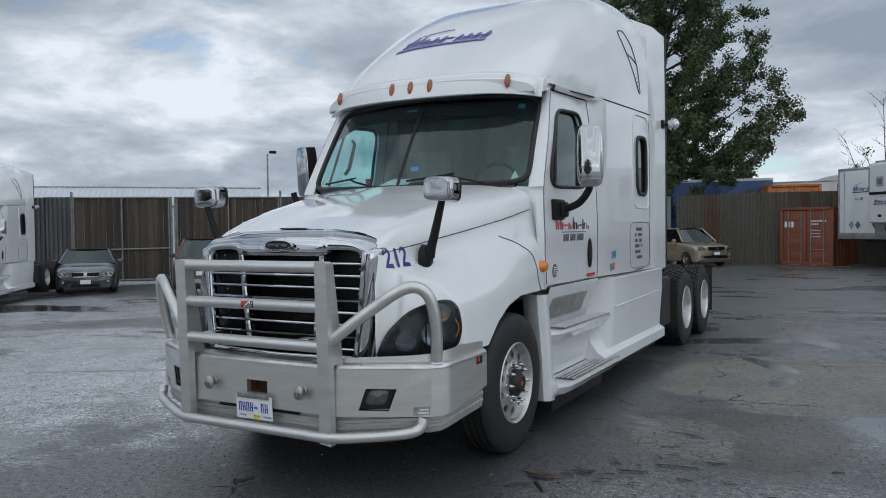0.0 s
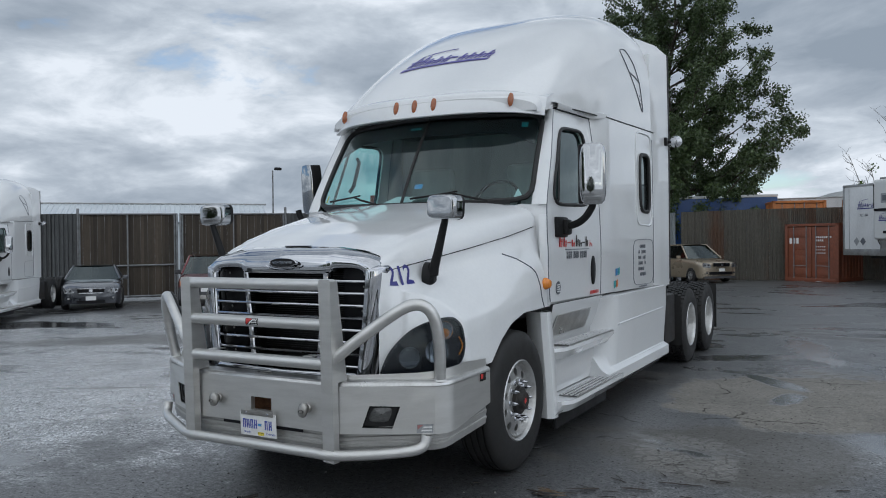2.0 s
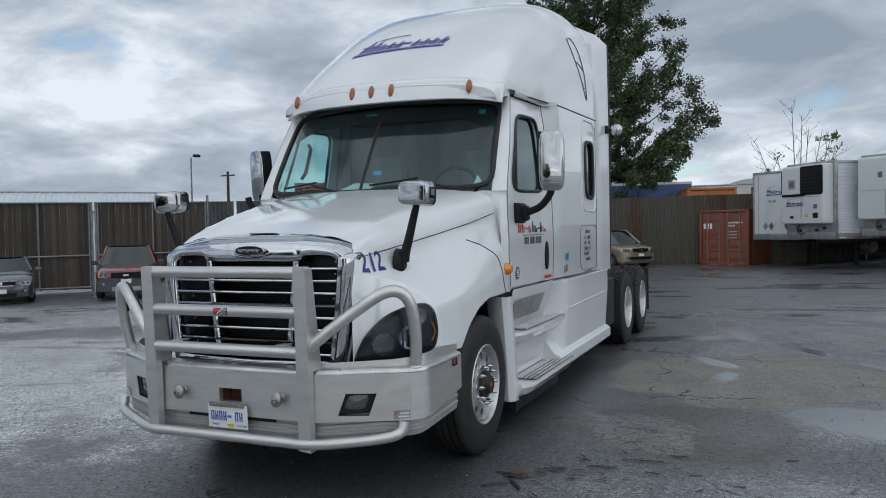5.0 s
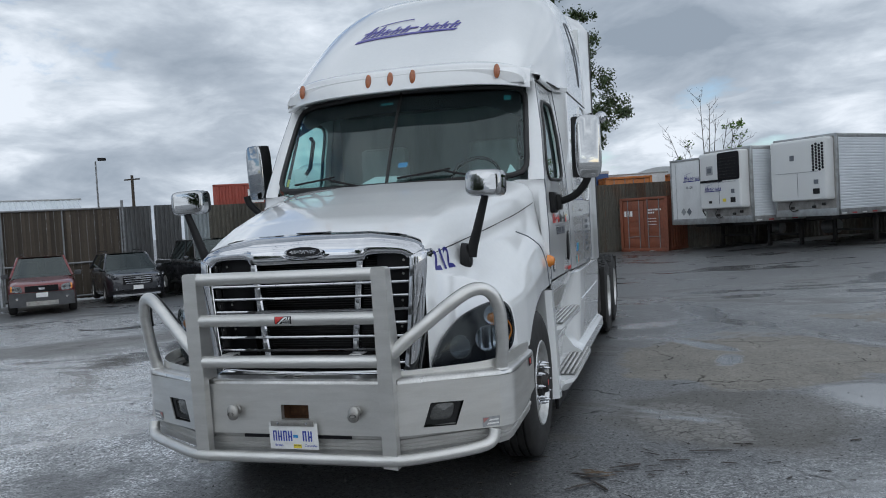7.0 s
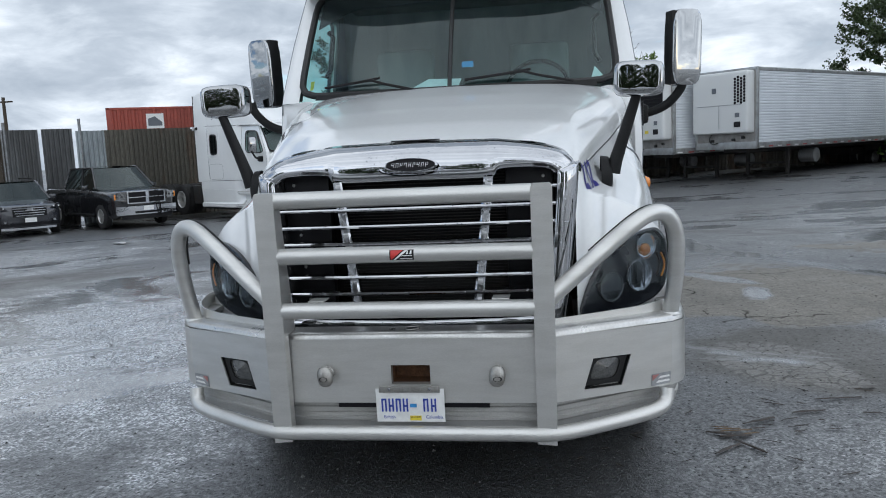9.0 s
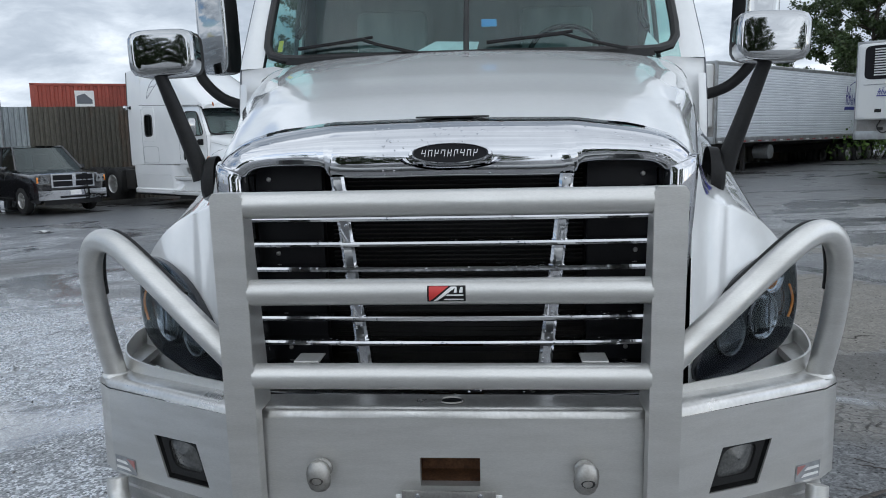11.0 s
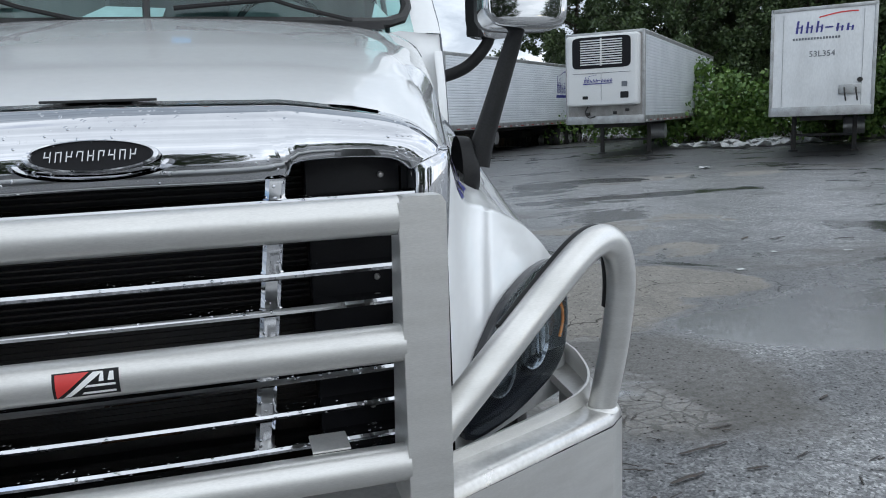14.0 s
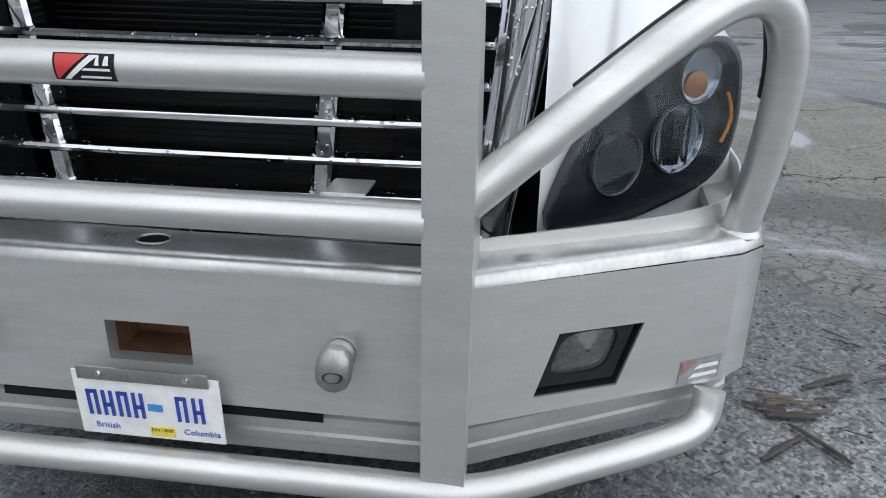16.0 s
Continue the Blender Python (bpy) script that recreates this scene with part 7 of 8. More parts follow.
        for x, z in ((-0.62, 1.75), (-0.3, 1.75)) if number == "RL128" else ():
            bm = B()
            prism(bm, [(x - 0.14, -0.006, z), (x, -0.006, z - 0.18), (x + 0.14, -0.006, z), (x, -0.006, z + 0.18)], (0, 0.004, 0))
            part("hazard_diamond", bm, GREYL if x < -0.5 else GREYD, tl, "diamond placard holder", smooth=0)
        if number == "RL128":
            bm = wordmark(B(), Matrix.Translation((0.0, -0.008, 3.15)) @ Matrix.Rotation(math.pi / 2, 4, "X"), 1.1, 0.26, 4, 0.3, 10)
            part("fleet_mark", bm, NAVY, tl, "navy fleet mark as plain strokes", smooth=0)
    if number:
        words("trailer_number", number, 0.22 if number != "RL128" else 0.15, GREYD, tl, Matrix.Translation((0.0 if number != "RL128" else -0.25, -0.008, 2.78)) @ Matrix.Rotation(math.pi / 2, 4, "X"), "dark trailer number", 0.003)
    if side_mark:
        mk = Matrix(((0, 0, -1, -W - 0.004), (-1, 0, 0, length - 3.4), (0, 1, 0, 2.7), (0, 0, 0, 1)))
        bm = wordmark(B(), mk, 3.0, 0.85, 4, 0.12, 10)
        part("fleet_mark", bm, NAVY, tl, "large navy fleet mark as plain strokes", smooth=0)
        mk = Matrix(((0, 0, 1, W + 0.004), (1, 0, 0, length - 3.4), (0, 1, 0, 2.7), (0, 0, 0, 1)))
        bm = wordmark(B(), mk, 3.0, 0.85, 4, 0.12, 10)
        part("fleet_mark", bm, NAVY, tl, "large navy fleet mark as plain strokes", smooth=0)
    tl.matrix_world = m
    return tl


def on_corner(cx, cy, ax, ay):
    """A trailer's pose from its nose's right-hand corner as seen from ahead, and the way it runs back."""
    k = math.hypot(ax, ay)
    ax, ay = ax / k, ay / k
    ox, oy = cx - ay * 1.3, cy + ax * 1.3
    return stand(ox, oy, -ax, -ay, -0.0)


trailer("white refrigerated trailer with perforated unit and ribbed side", on_corner(8.04, 26.43, 0.707, 0.707), "holes", side_mark=True, rims=WHEELM, axles=3)
trailer("white refrigerated trailer with half-black cooling unit", on_corner(5.31, 27.84, 0.793, 0.609), "half")
trailer("plain white trailer with a fleet mark on its nose", on_corner(4.29, 31.25, 0.676, 0.737), "", "RL128")
trailer("white refrigerated trailer with louvred cooling unit", on_corner(13.2, 21.1, 0.66, 0.74), "full", side_mark=True)
can = trailer("white van trailer with a blue and red carrier mark", stand(16.1, 16.7, -0.69, -0.72), "", "53L354")
bm = wordmark(B(), Matrix.Translation((0.05, -0.008, 3.42)) @ Matrix.Rotation(math.pi / 2, 4, "X"), 1.5, 0.34, 12, 0.12, 6, under=False)
part("carrier_mark", bm, NAVY, can, "navy strokes", smooth=0)
bm = B()
for k in range(10):
    a = [(-0.1 + 0.095 * k, 3.80 + 0.10 * math.sin(k / 9 * 1.8)), (-0.1 + 0.095 * (k + 1), 3.80 + 0.10 * math.sin((k + 1) / 9 * 1.8))]
    prism(bm, [(a[0][0], -0.008, a[0][1]), (a[1][0], -0.008, a[1][1]), (a[1][0], -0.008, a[1][1] + 0.035), (a[0][0], -0.008, a[0][1] + 0.035)], (0, 0.002, 0))
part("red_swoosh", bm, REDC, can, "red swoosh", smooth=0)
bm = B()
for k in range(16):
    box(bm, (-0.72 + 0.075 * k, -0.008, 3.27), (0.05, 0.003, 0.06))
part("small_bars", bm, GREYD, can, smooth=0)
trailer("grey-white van trailer with plain nose", stand(19.3, 14.2, -0.69, -0.72), "")

# ---- containers and buildings ----
CORTEN = mat("container_red_brown", (0.21, 0.06, 0.025), 0.55, 0, (0.17, 0.055, 0.030), 1.3, 0.35, 0.62, fine=22, vary=0.2, stretch=(1, 1, 0.4), bump=0.05)
ORANGE = mat("container_orange", (0.50, 0.17, 0.035), 0.5, 0, (0.36, 0.12, 0.03), 1.2, fine=22, vary=0.15, stretch=(1, 1, 0.4))
REDBOX = mat("container_red", (0.30, 0.055, 0.035), 0.5, 0, (0.22, 0.045, 0.03), 1.2, fine=22, vary=0.15, stretch=(1, 1, 0.4))
BLUET = mat("blue_trailer", (0.018, 0.062, 0.20), 0.4, 0, (0.014, 0.05, 0.16), 1.0, fine=22, vary=0.1)


def container(label, m, material, length=6.06, doors=True, marks_on=True):
    c = thing("shipping_container", label, "container", "shipping containers")
    W, H = 1.22, 2.59
    bm = B()
    for sx in (1, -1):
        pts = []
        n = int((length - 0.3) / 0.28)
        for i in range(n):
            y = 0.15 + (length - 0.3) * i / n
            d = (length - 0.3) / n
            pts += [(sx * W, y), (sx * W, y + d * 0.4), (sx * (W - 0.036), y + d * 0.52), (sx * (W - 0.036), y + d * 0.88)]
        pts.append((sx * W, length - 0.15))
        rows(bm, [[Vector((x, y, 0.16)) for x, y in pts], [Vector((x, y, H - 0.1)) for x, y in pts]], flip=sx > 0)
    bmesh.ops.recalc_face_normals(bm, faces=bm.faces)
    part("side_wall", bm, material, c, smooth=0)
    bm = B()
    for sx in (1, -1):
        for y in (0.08, length - 0.08):
            box(bm, (sx * (W - 0.06), y, H / 2), (0.14, 0.16, H), 0.01)
        box(bm, (sx * (W - 0.03), length / 2, 0.09), (0.08, length, 0.16), 0.01)
        box(bm, (sx * (W - 0.03), length / 2, H - 0.05), (0.08, length, 0.10), 0.01)
    for y in (0.05, length - 0.05):
        box(bm, (0, y, 0.09), (2 * W, 0.10, 0.18), 0.01)
        box(bm, (0, y, H - 0.06), (2 * W, 0.10, 0.12), 0.01)
    box(bm, (0, length / 2, H - 0.03), (2 * W - 0.1, length - 0.1, 0.03))
    box(bm, (0, length - 0.1, H / 2), (2 * W - 0.1, 0.05, H - 0.2))
    part("corner_frame", bm, material, c)
    if doors:
        for sx in (1, -1):
            bm = B()
            box(bm, (sx * 0.545, 0.07, H / 2 + 0.02), (1.07, 0.05, H - 0.34), 0.01)
            for k in range(4):
                box(bm, (sx * 0.545, 0.05, 0.45 + 0.56 * k), (0.86, 0.05, 0.30), 0.03)
            d = part("door", bm, material, c)
            for x in (0.22, 0.80):
                bm = B()
                tube(bm, [(sx * x, 0.005, 0.14), (sx * x, 0.005, H - 0.1)], 0.022, 8)
                part("lock_bar", bm, RAILM, d, "grey locking bar")
            bm = B()
            tube(bm, [(sx * 0.2, -0.01, 0.72), (sx * 0.85, -0.01, 0.70)], 0.016, 6)
            part("lock_handle", bm, RAILM, d)
    else:
        bm = B()
        pts = []
        for i in range(9):
            x = -1.08 + 2.16 * i / 9
            pts += [(x, 0.05), (x + 0.10, 0.05), (x + 0.13, 0.085), (x + 0.21, 0.085)]
        rows(bm, [[Vector((x, y, 0.16)) for x, y in pts], [Vector((x, y, H - 0.1)) for x, y in pts]])
        part("end_wall", bm, material, c, smooth=0)
    if marks_on:
        bm = B()
        for k in range(3):
            box(bm, (-0.95 + 0.16 * k, 0.018, 1.83), (0.11, 0.004, 0.26))
        part("owner_bars", bm, WHITED, c, "white owner's mark as bars", smooth=0)
        bm = B()
        for r_, n_ in enumerate((8, 4, 0, 5, 5, 5)):
            for k in range(n_):
                box(bm, (0.25 + 0.09 * k, 0.018, 1.98 - 0.14 * r_), (0.06, 0.004, 0.08 if r_ < 2 else 0.04))
        part("data_bars", bm, WHITED, c, "rows of small white bars", smooth=0)
    c.matrix_world = m
    return c


container("rusty red-brown shipping container with lock bars", stand(1.05, 34.1, -0.42, -0.91) @ Matrix.Identity(4), CORTEN, 12.1)
container("orange shipping container behind the fence", Matrix.Translation((0.3, 38.0, 1.0)) @ Matrix.Rotation(0.28, 4, "Z"), ORANGE, 6.06, True, False)
container("orange shipping container behind the fence", Matrix.Translation((2.4, 38.0, 1.0)) @ Matrix.Rotation(-1.35, 4, "Z"), ORANGE, 6.06, False, False)
rc = container("red shipping container stacked behind the fence", Matrix.Translation((-18.3, 28.0, 1.42)) @ Matrix.Rotation(-1.08, 4, "Z"), REDBOX, 12.1, False, False)
bm = B()
box(bm, (1.226, 1.9, 2.0), (0.006, 0.7, 0.62))
pc = part("white_panel", bm, WHITED, rc, "white square mark", smooth=0)
bm = B()
prism(bm, [(1.231, 1.62, 1.8), (1.231, 2.18, 1.8), (1.231, 2.18, 1.95), (1.231, 1.9, 2.2), (1.231, 1.62, 2.1)], (0.003, 0, 0))
part("dark_mark", bm, GREYD, pc, smooth=0)
blue = thing("blue_box_trailer", "blue box trailer with white top rail behind the fence", "trailer")
bm = B()
box(bm, (0, 0, 2.45), (12.0, 2.5, 2.7), 0.02)
part("body", bm, BLUET, blue)
bm = B()
box(bm, (0, 0, 3.86), (12.05, 2.55, 0.14), 0.02)
part("roof_rail", bm, TRWHITE, blue)
for k in range(3):
    for sy in (-1.0, 1.0):
        road_wheel(blue, (-4.8 + 1.2 * k, sy, 0.5), 0.5, 0.26, WHEELM)
        blue.children[-1].rotation_euler = (0, 0, math.pi / 2)
bm = B()
box(bm, (0, 0, 1.0), (11.5, 1.0, 0.2))
box(bm, (4.5, 0.6, 0.5), (0.12, 0.12, 1.0))
box(bm, (4.5, -0.6, 0.5), (0.12, 0.12, 1.0))
part("underframe", bm, CHASSIS, blue)
blue.matrix_world = Matrix.Translation((-7.0, 40.1, gz(-7, 40.1) + 0.5)) @ Matrix.Rotation(0.16, 4, "Z")
wb = thing("white_box", "plain white storage box behind the fence", "storage box")
bm = B()
box(bm, (0, 0, 2.1), (5.0, 2.5, 4.2), 0.03)
part("body", bm, TRWHITE, wb)
bm = B()
box(bm, (0, 0, 4.23), (5.06, 2.56, 0.07), 0.01)
part("lid_rail", bm, TRALU, wb)
wb.matrix_world = Matrix.Translation((-0.2, 44.6, gz(0, 44)))
SHEETW = mat("pale_metal_roof", (0.60, 0.64, 0.67), 0.4, 0.1, (0.54, 0.58, 0.61), 0.4, fine=8, vary=0.05)
FABRIC = mat("white_fabric_roof", (0.60, 0.62, 0.63), 0.6, 0, (0.52, 0.54, 0.55), 0.5, fine=9, vary=0.06)
sh = thing("warehouse", "long low warehouse with a pale ribbed metal roof", "building")
bm = B()
box(bm, (0, 4.0, 1.8), (56, 8.0, 3.6), 0.0)
part("wall", bm, SHEETW, sh)
bm = B()
pts = []
for i in range(140):
    x = -28.2 + 0.4 * i
    pts += [(x, 0.0), (x + 0.05, 0.05), (x + 0.1, 0.05), (x + 0.15, 0.0)]
rows(bm, [[Vector((x, -0.4, 3.75 + h)) for x, h in pts], [Vector((x, 5.0, 5.35 + h)) for x, h in pts], [Vector((x, 10.4, 3.75 + h)) for x, h in pts]])
part("roof", bm, SHEETW, sh, smooth=0)
bm = B()
tube(bm, [(-28.2, 5.0, 5.41), (27.8, 5.0, 5.41)], 0.08, 8)
part("ridge_cap", bm, TRALU, sh)
for k in range(9):
    bm = B()
    box(bm, (-24 + 6 * k, -0.02, 1.5), (3.2, 0.06, 2.8), 0.02)
    part("dock_door", bm, TRALU, sh)
sh.matrix_world = Matrix.Translation((-58.0, 23.6, -0.2)) @ Matrix.Rotation(0.838, 4, "Z")
dome = thing("fabric_dome", "white rounded fabric shelter far behind the fence", "shelter")
bm = B()
grid = []
for y in (0, 4, 8, 12, 16):
    grid.append([Vector((-4.6 * math.cos(a), y, 5.3 * math.sin(a) ** 0.8)) for a in np.linspace(0, math.pi, 25)])
rows(bm, grid)
part("cover", bm, FABRIC, dome)
bm = B()
vs = [bm.verts.new(q) for q in grid[0]]
bm.faces.new(vs)
part("gable", bm, FABRIC, dome)
bm = B()
lathe(bm, [(-0.1, 0.0), (-0.1, 0.35), (0, 0.42)], 20, "y", (-0.6, -0.02, 4.2))
part("gable_vent", bm, BLACK, dome)
dome.matrix_world = Matrix.Translation((2.0, 56.5, -0.3))
lp = thing("street_lamp", "tall lamp post with a small dark head", "lamp post")
bm = B()
tube(bm, [(0, 0, 0), (0, 0, 6.4)], 0.06, 10, r1=0.04)
box(bm, (0, 0, 2.2), (0.22, 0.22, 3.0), 0.03)
part("pole", bm, RAILM, lp)
bm = B()
box(bm, (0.12, -0.05, 6.48), (0.34, 0.28, 0.16), 0.04, Matrix.Rotation(0.05, 4, "Y"))
part("lamp_head", bm, BLACK, lp)
lp.matrix_world = Matrix.Translation((-26.7, 30.1, -0.45))
up_ = thing("utility_pole", "plain wooden utility pole with a short cross arm", "pole")
bm = B()
tube(bm, [(0, 0, 0), (0, 0, 6.9)], 0.13, 10, r1=0.1)
part("pole", bm, BOARD, up_)
bm = B()
box(bm, (0, 0, 6.6), (1.3, 0.09, 0.1), 0.01)
part("cross_arm", bm, BOARD, up_)
up_.matrix_world = Matrix.Translation((-35.1, 43.7, -0.5))

# ---- parked vehicles ----
CARG = mat("car_grey_paint", (0.075, 0.080, 0.092), 0.3, 0.5, (0.066, 0.07, 0.08), 2, fine=200, vary=0.05, coat=1.0)
CARR = mat("car_red_paint", (0.16, 0.016, 0.018), 0.3, 0.2, (0.13, 0.014, 0.015), 2, fine=200, vary=0.05, coat=1.0)
CARK = mat("car_black_paint", (0.012, 0.012, 0.014), 0.25, 0.2, (0.016, 0.016, 0.018), 2, fine=200, vary=0.05, coat=1.0)
CARD = mat("car_dark_grey_paint", (0.040, 0.042, 0.050), 0.3, 0.4, (0.035, 0.036, 0.042), 2, fine=200, vary=0.05, coat=1.0)
CARB = mat("car_beige_paint", (0.36, 0.30, 0.22), 0.3, 0.4, (0.31, 0.26, 0.19), 2, fine=200, vary=0.05, coat=1.0)
CLAD = mat("grey_cladding", (0.07, 0.072, 0.076), 0.6, 0, (0.055, 0.056, 0.06), 4, fine=90)
CARGL = glass("car_glass", (0.30, 0.36, 0.36), clear=0.6, ior=1.55)
CARLAMP = mat("car_lamp_glass", (0.42, 0.43, 0.44), 0.12, 0.7, (0.16, 0.165, 0.17), 9, fine=30, vary=0.3, coat=1.0)


def car(name, label, cat, m, paint, L, W, H, hood, nose, belt, glass_y, roof_y, style, clear=0.2, low=None, bed=False):
    """A road car, nose at y = 0 looking along -y."""
    c = thing(name, label, cat, "vehicles parked along the fence")
    w = W / 2
    ys = [0.0, 0.05, 0.16, 0.4, glass_y[0], glass_y[1], L * 0.6, L * 0.8, L - 0.25, L - 0.05, L]
    zt = [nose - 0.12, nose - 0.02, nose + 0.02, nose + (hood - nose) * 0.45, hood, belt, belt + 0.02, belt + 0.04, belt + 0.02, belt - 0.05, belt - 0.2]
    if bed:
        zt[6:] = [belt + 0.05, belt + 0.03, belt + 0.03, belt + 0.02, belt - 0.1]
    ww = [w * 0.80, w * 0.88, w * 0.945, w * 0.985, w, w, w, w, w * 0.98, w * 0.95, w * 0.9]
    bm = B()
    grid = []
    for k in range(45):
        y = L * k / 44 if k > 8 else [0, 0.02, 0.05, 0.1, 0.16, 0.25, 0.4, 0.6, 0.8][k]
        z1, x1 = kk(y, ys, zt), kk(y, ys, ww)
        z0 = clear + (0.06 if y < 0.1 or y > L - 0.1 else 0)
        for yc in (0.19 * L, L * 0.78):
            if abs(y - yc) < 0.37:
                z0 = max(z0, 0.30 + math.sqrt(max(0, 0.37 ** 2 - (y - yc) ** 2)))
        half = [(0, z1), (x1 * 0.55, z1 - 0.005), (x1 * 0.82, z1 - 0.03), (x1 * 0.95, z1 - 0.085), (x1, z1 - 0.2), (x1 * 1.0, (z1 + z0) / 2), (x1 * 0.99, z0 + 0.1), (x1 * 0.96, z0)]
        half = crom([(a, b, 0) for a, b in half], 3)
        half = [Vector((q.x, y + 0.16 * (q.x / w) ** 2 * max(0, 1 - y / 0.8), max(q.y, z0))) for q in half]
        grid.append([Vector((-q.x, q.y, q.z)) for q in half[:0:-1]] + half)
    rows(bm, grid)
    bm.faces.new([bm.verts.new(q) for q in grid[0]])
    bm.faces.new([bm.verts.new(q) for q in grid[-1]])
    bmesh.ops.remove_doubles(bm, verts=bm.verts, dist=1e-5)
    bmesh.ops.recalc_face_normals(bm, faces=bm.faces)
    part("body", bm, paint, c, smooth=45)
    # cabin
    y0, y1 = glass_y
    ra, rb = roof_y
    wb, wt_ = w * 0.93, w * 0.70
    base = hood - 0.02
    A = [Vector((wb, y0, base)), Vector((wt_, ra, H - 0.06)), Vector((wt_, rb, H - 0.07)), Vector((wb, rb + (0.5 if not bed else 0.12), belt))]

    def quad(nm, pts, material, thick=0.0):
        b2 = B()
        b2.faces.new([b2.verts.new(q) for q in pts])
        bmesh.ops.recalc_face_normals(b2, faces=b2.faces)
        return part(nm, b2, material, c)
    mir = [Vector((-q.x, q.y, q.z)) for q in A]
    bm = B()
    rows(bm, [[Vector((mir[0].x + (A[0].x - mir[0].x) * i / 8, A[0].y - 0.10 * (1 - (2 * i / 8 - 1) ** 2), A[0].z)) for i in range(9)], [Vector((mir[1].x + (A[1].x - mir[1].x) * i / 8, A[1].y - 0.06 * (1 - (2 * i / 8 - 1) ** 2), A[1].z)) for i in range(9)]])
    part("windscreen", bm, CARGL, c)
    quad("rear_window", [A[2], mir[2], mir[3], A[3]], CARGL)
    for s in (A, mir):
        quad("side_window", [s[0], s[1], s[2], s[3]], CARGL)
        bm = B()
        tube(bm, [s[0].lerp(s[1], 0.02), s[0].lerp(s[1], 0.5), s[1], s[1].lerp(s[2], 0.5), s[2], s[2].lerp(s[3], 0.5), s[3]], 0.036, 8)
        part("pillar", bm, paint, c)
        bm = B()
        q = s[0].lerp(s[3], 0.42)
        p2 = s[1].lerp(s[2], 0.42)
        tube(bm, [q, p2], 0.035, 6)
        part("door_post", bm, BLACK, c)
    bm = B()
    rows(bm, [[Vector((wt_ * (2 * i / 10 - 1) * 1.03, y - 0.06 * (1 - (2 * i / 10 - 1) ** 2) * (1 if y < (ra + rb) / 2 else -1), H - 0.05 + dz + 0.05 * (1 - (2 * i / 10 - 1) ** 2))) for i in range(11)] for y, dz in ((ra - 0.02, -0.02), (ra + 0.3, 0.0), (rb - 0.3, 0.0), (rb + 0.03, -0.02))])
    part("roof", bm, paint, c)
    bm = B()
    box(bm, (0, (y0 + rb) / 2 + 0.2, belt - 0.12), (W * 0.88, rb - y0 + 0.3, 0.1))
    for x in (-0.36, 0.36):
        box(bm, (x, ra + 0.75, belt + 0.1), (0.5, 0.14, 0.62), 0.05)
    box(bm, (0, y0 + 0.42, base - 0.02), (W * 0.8, 0.5, 0.16), 0.04)
    part("cabin_trim", bm, INSIDE, c)
    for sx in (1, -1):
        bm = B()
        box(bm, (sx * (w + 0.10), y0 + 0.42, belt + 0.03), (0.20, 0.10, 0.14), 0.035)
        part("mirror", bm, CLAD if style in ("escape",) else paint, c)
        for yc in (0.19 * L, L * 0.78):
            road_wheel(c, (sx * (w - 0.11), yc, 0.33 if not bed else 0.39), 0.33 if not bed else 0.39, 0.22, WHEELM if not bed else RIMM, 5)
        # headlamp: clear shell with a bright bowl
        hl = thing_part("headlamp", c, "clear headlamp")
        if style == "sedan":
            pts = [(0.47, nose - 0.17), (0.80, nose - 0.20), (0.86, nose - 0.06), (0.62, nose - 0.02)]
        elif style == "ram":
            pts = [(0.60, nose - 0.26), (0.90, nose - 0.26), (0.92, nose - 0.03), (0.66, nose - 0.04)]
        elif style == "tucson":
            pts = [(0.56, nose - 0.10), (0.86, nose - 0.08), (0.90, nose + 0.06), (0.74, nose + 0.02)]
        else:
            pts = [(0.52, nose - 0.24), (0.84, nose - 0.22), (0.85, nose - 0.02), (0.55, nose - 0.06)]
        sc = w / 0.95
        lp = rounded(resample([(a * sc, b) for a, b in pts], 6), 2)

        def skin(x, d):
            return 0.16 * (x / w) ** 2 - d
        bm = B()
        vs = [Vector((sx * q.x, skin(q.x, 0.028), q.y)) for q in lp]
        prism(bm, vs, (0, 0.06, 0))
        part("bowl", bm, CARLAMP if style != "tucson" else LAMPB, hl)
        bm = B()
        mid = sum(lp, Vector((0, 0))) / len(lp)
        bm.free()
        for k in (-0.3, 0.35):
            bm = B()
            lathe(bm, [(-0.008, 0.0), (-0.010, 0.030), (0.01, 0.036)], 16, "y", (sx * (mid.x + k * 0.22), skin(mid.x + k * 0.22, 0.03), mid.y))
            part("bulb_ring", bm, CHROME if style == "tucson" else LAMPB, hl)
        if style in ("escape", "ram"):
            bm = B()
            box(bm, (sx * (pts[1][0] * sc - 0.02), skin(pts[1][0] * sc, 0.03), (pts[1][1] + pts[2][1]) / 2), (0.05, 0.03, 0.16), 0.01)
            part("turn_lens", bm, AMBER, hl)
        if style != "ram":
            bm = B()
            lathe(bm, [(-0.012, 0.0), (-0.014, 0.036), (0.02, 0.045)], 16, "y", (sx * 0.68 * sc, skin(0.68 * sc, 0.02), clear + 0.24))
            part("fog_lamp", bm, SMOKED, c)

    def bar(nm, x0, x1, z0, z1, material, d=0.03, lab="", n=10):
        b2 = B()
        gr = []
        for i in range(n + 1):
            x = x0 + (x1 - x0) * i / n
            y = 0.16 * (x / w) ** 2 - d
            gr.append([Vector((x, y + 0.05, z0)), Vector((x, y, z0)), Vector((x, y, z1)), Vector((x, y + 0.05, z1))])
        rows(b2, gr)
        bmesh.ops.recalc_face_normals(b2, faces=b2.faces)
        return part(nm, b2, material, c, lab)
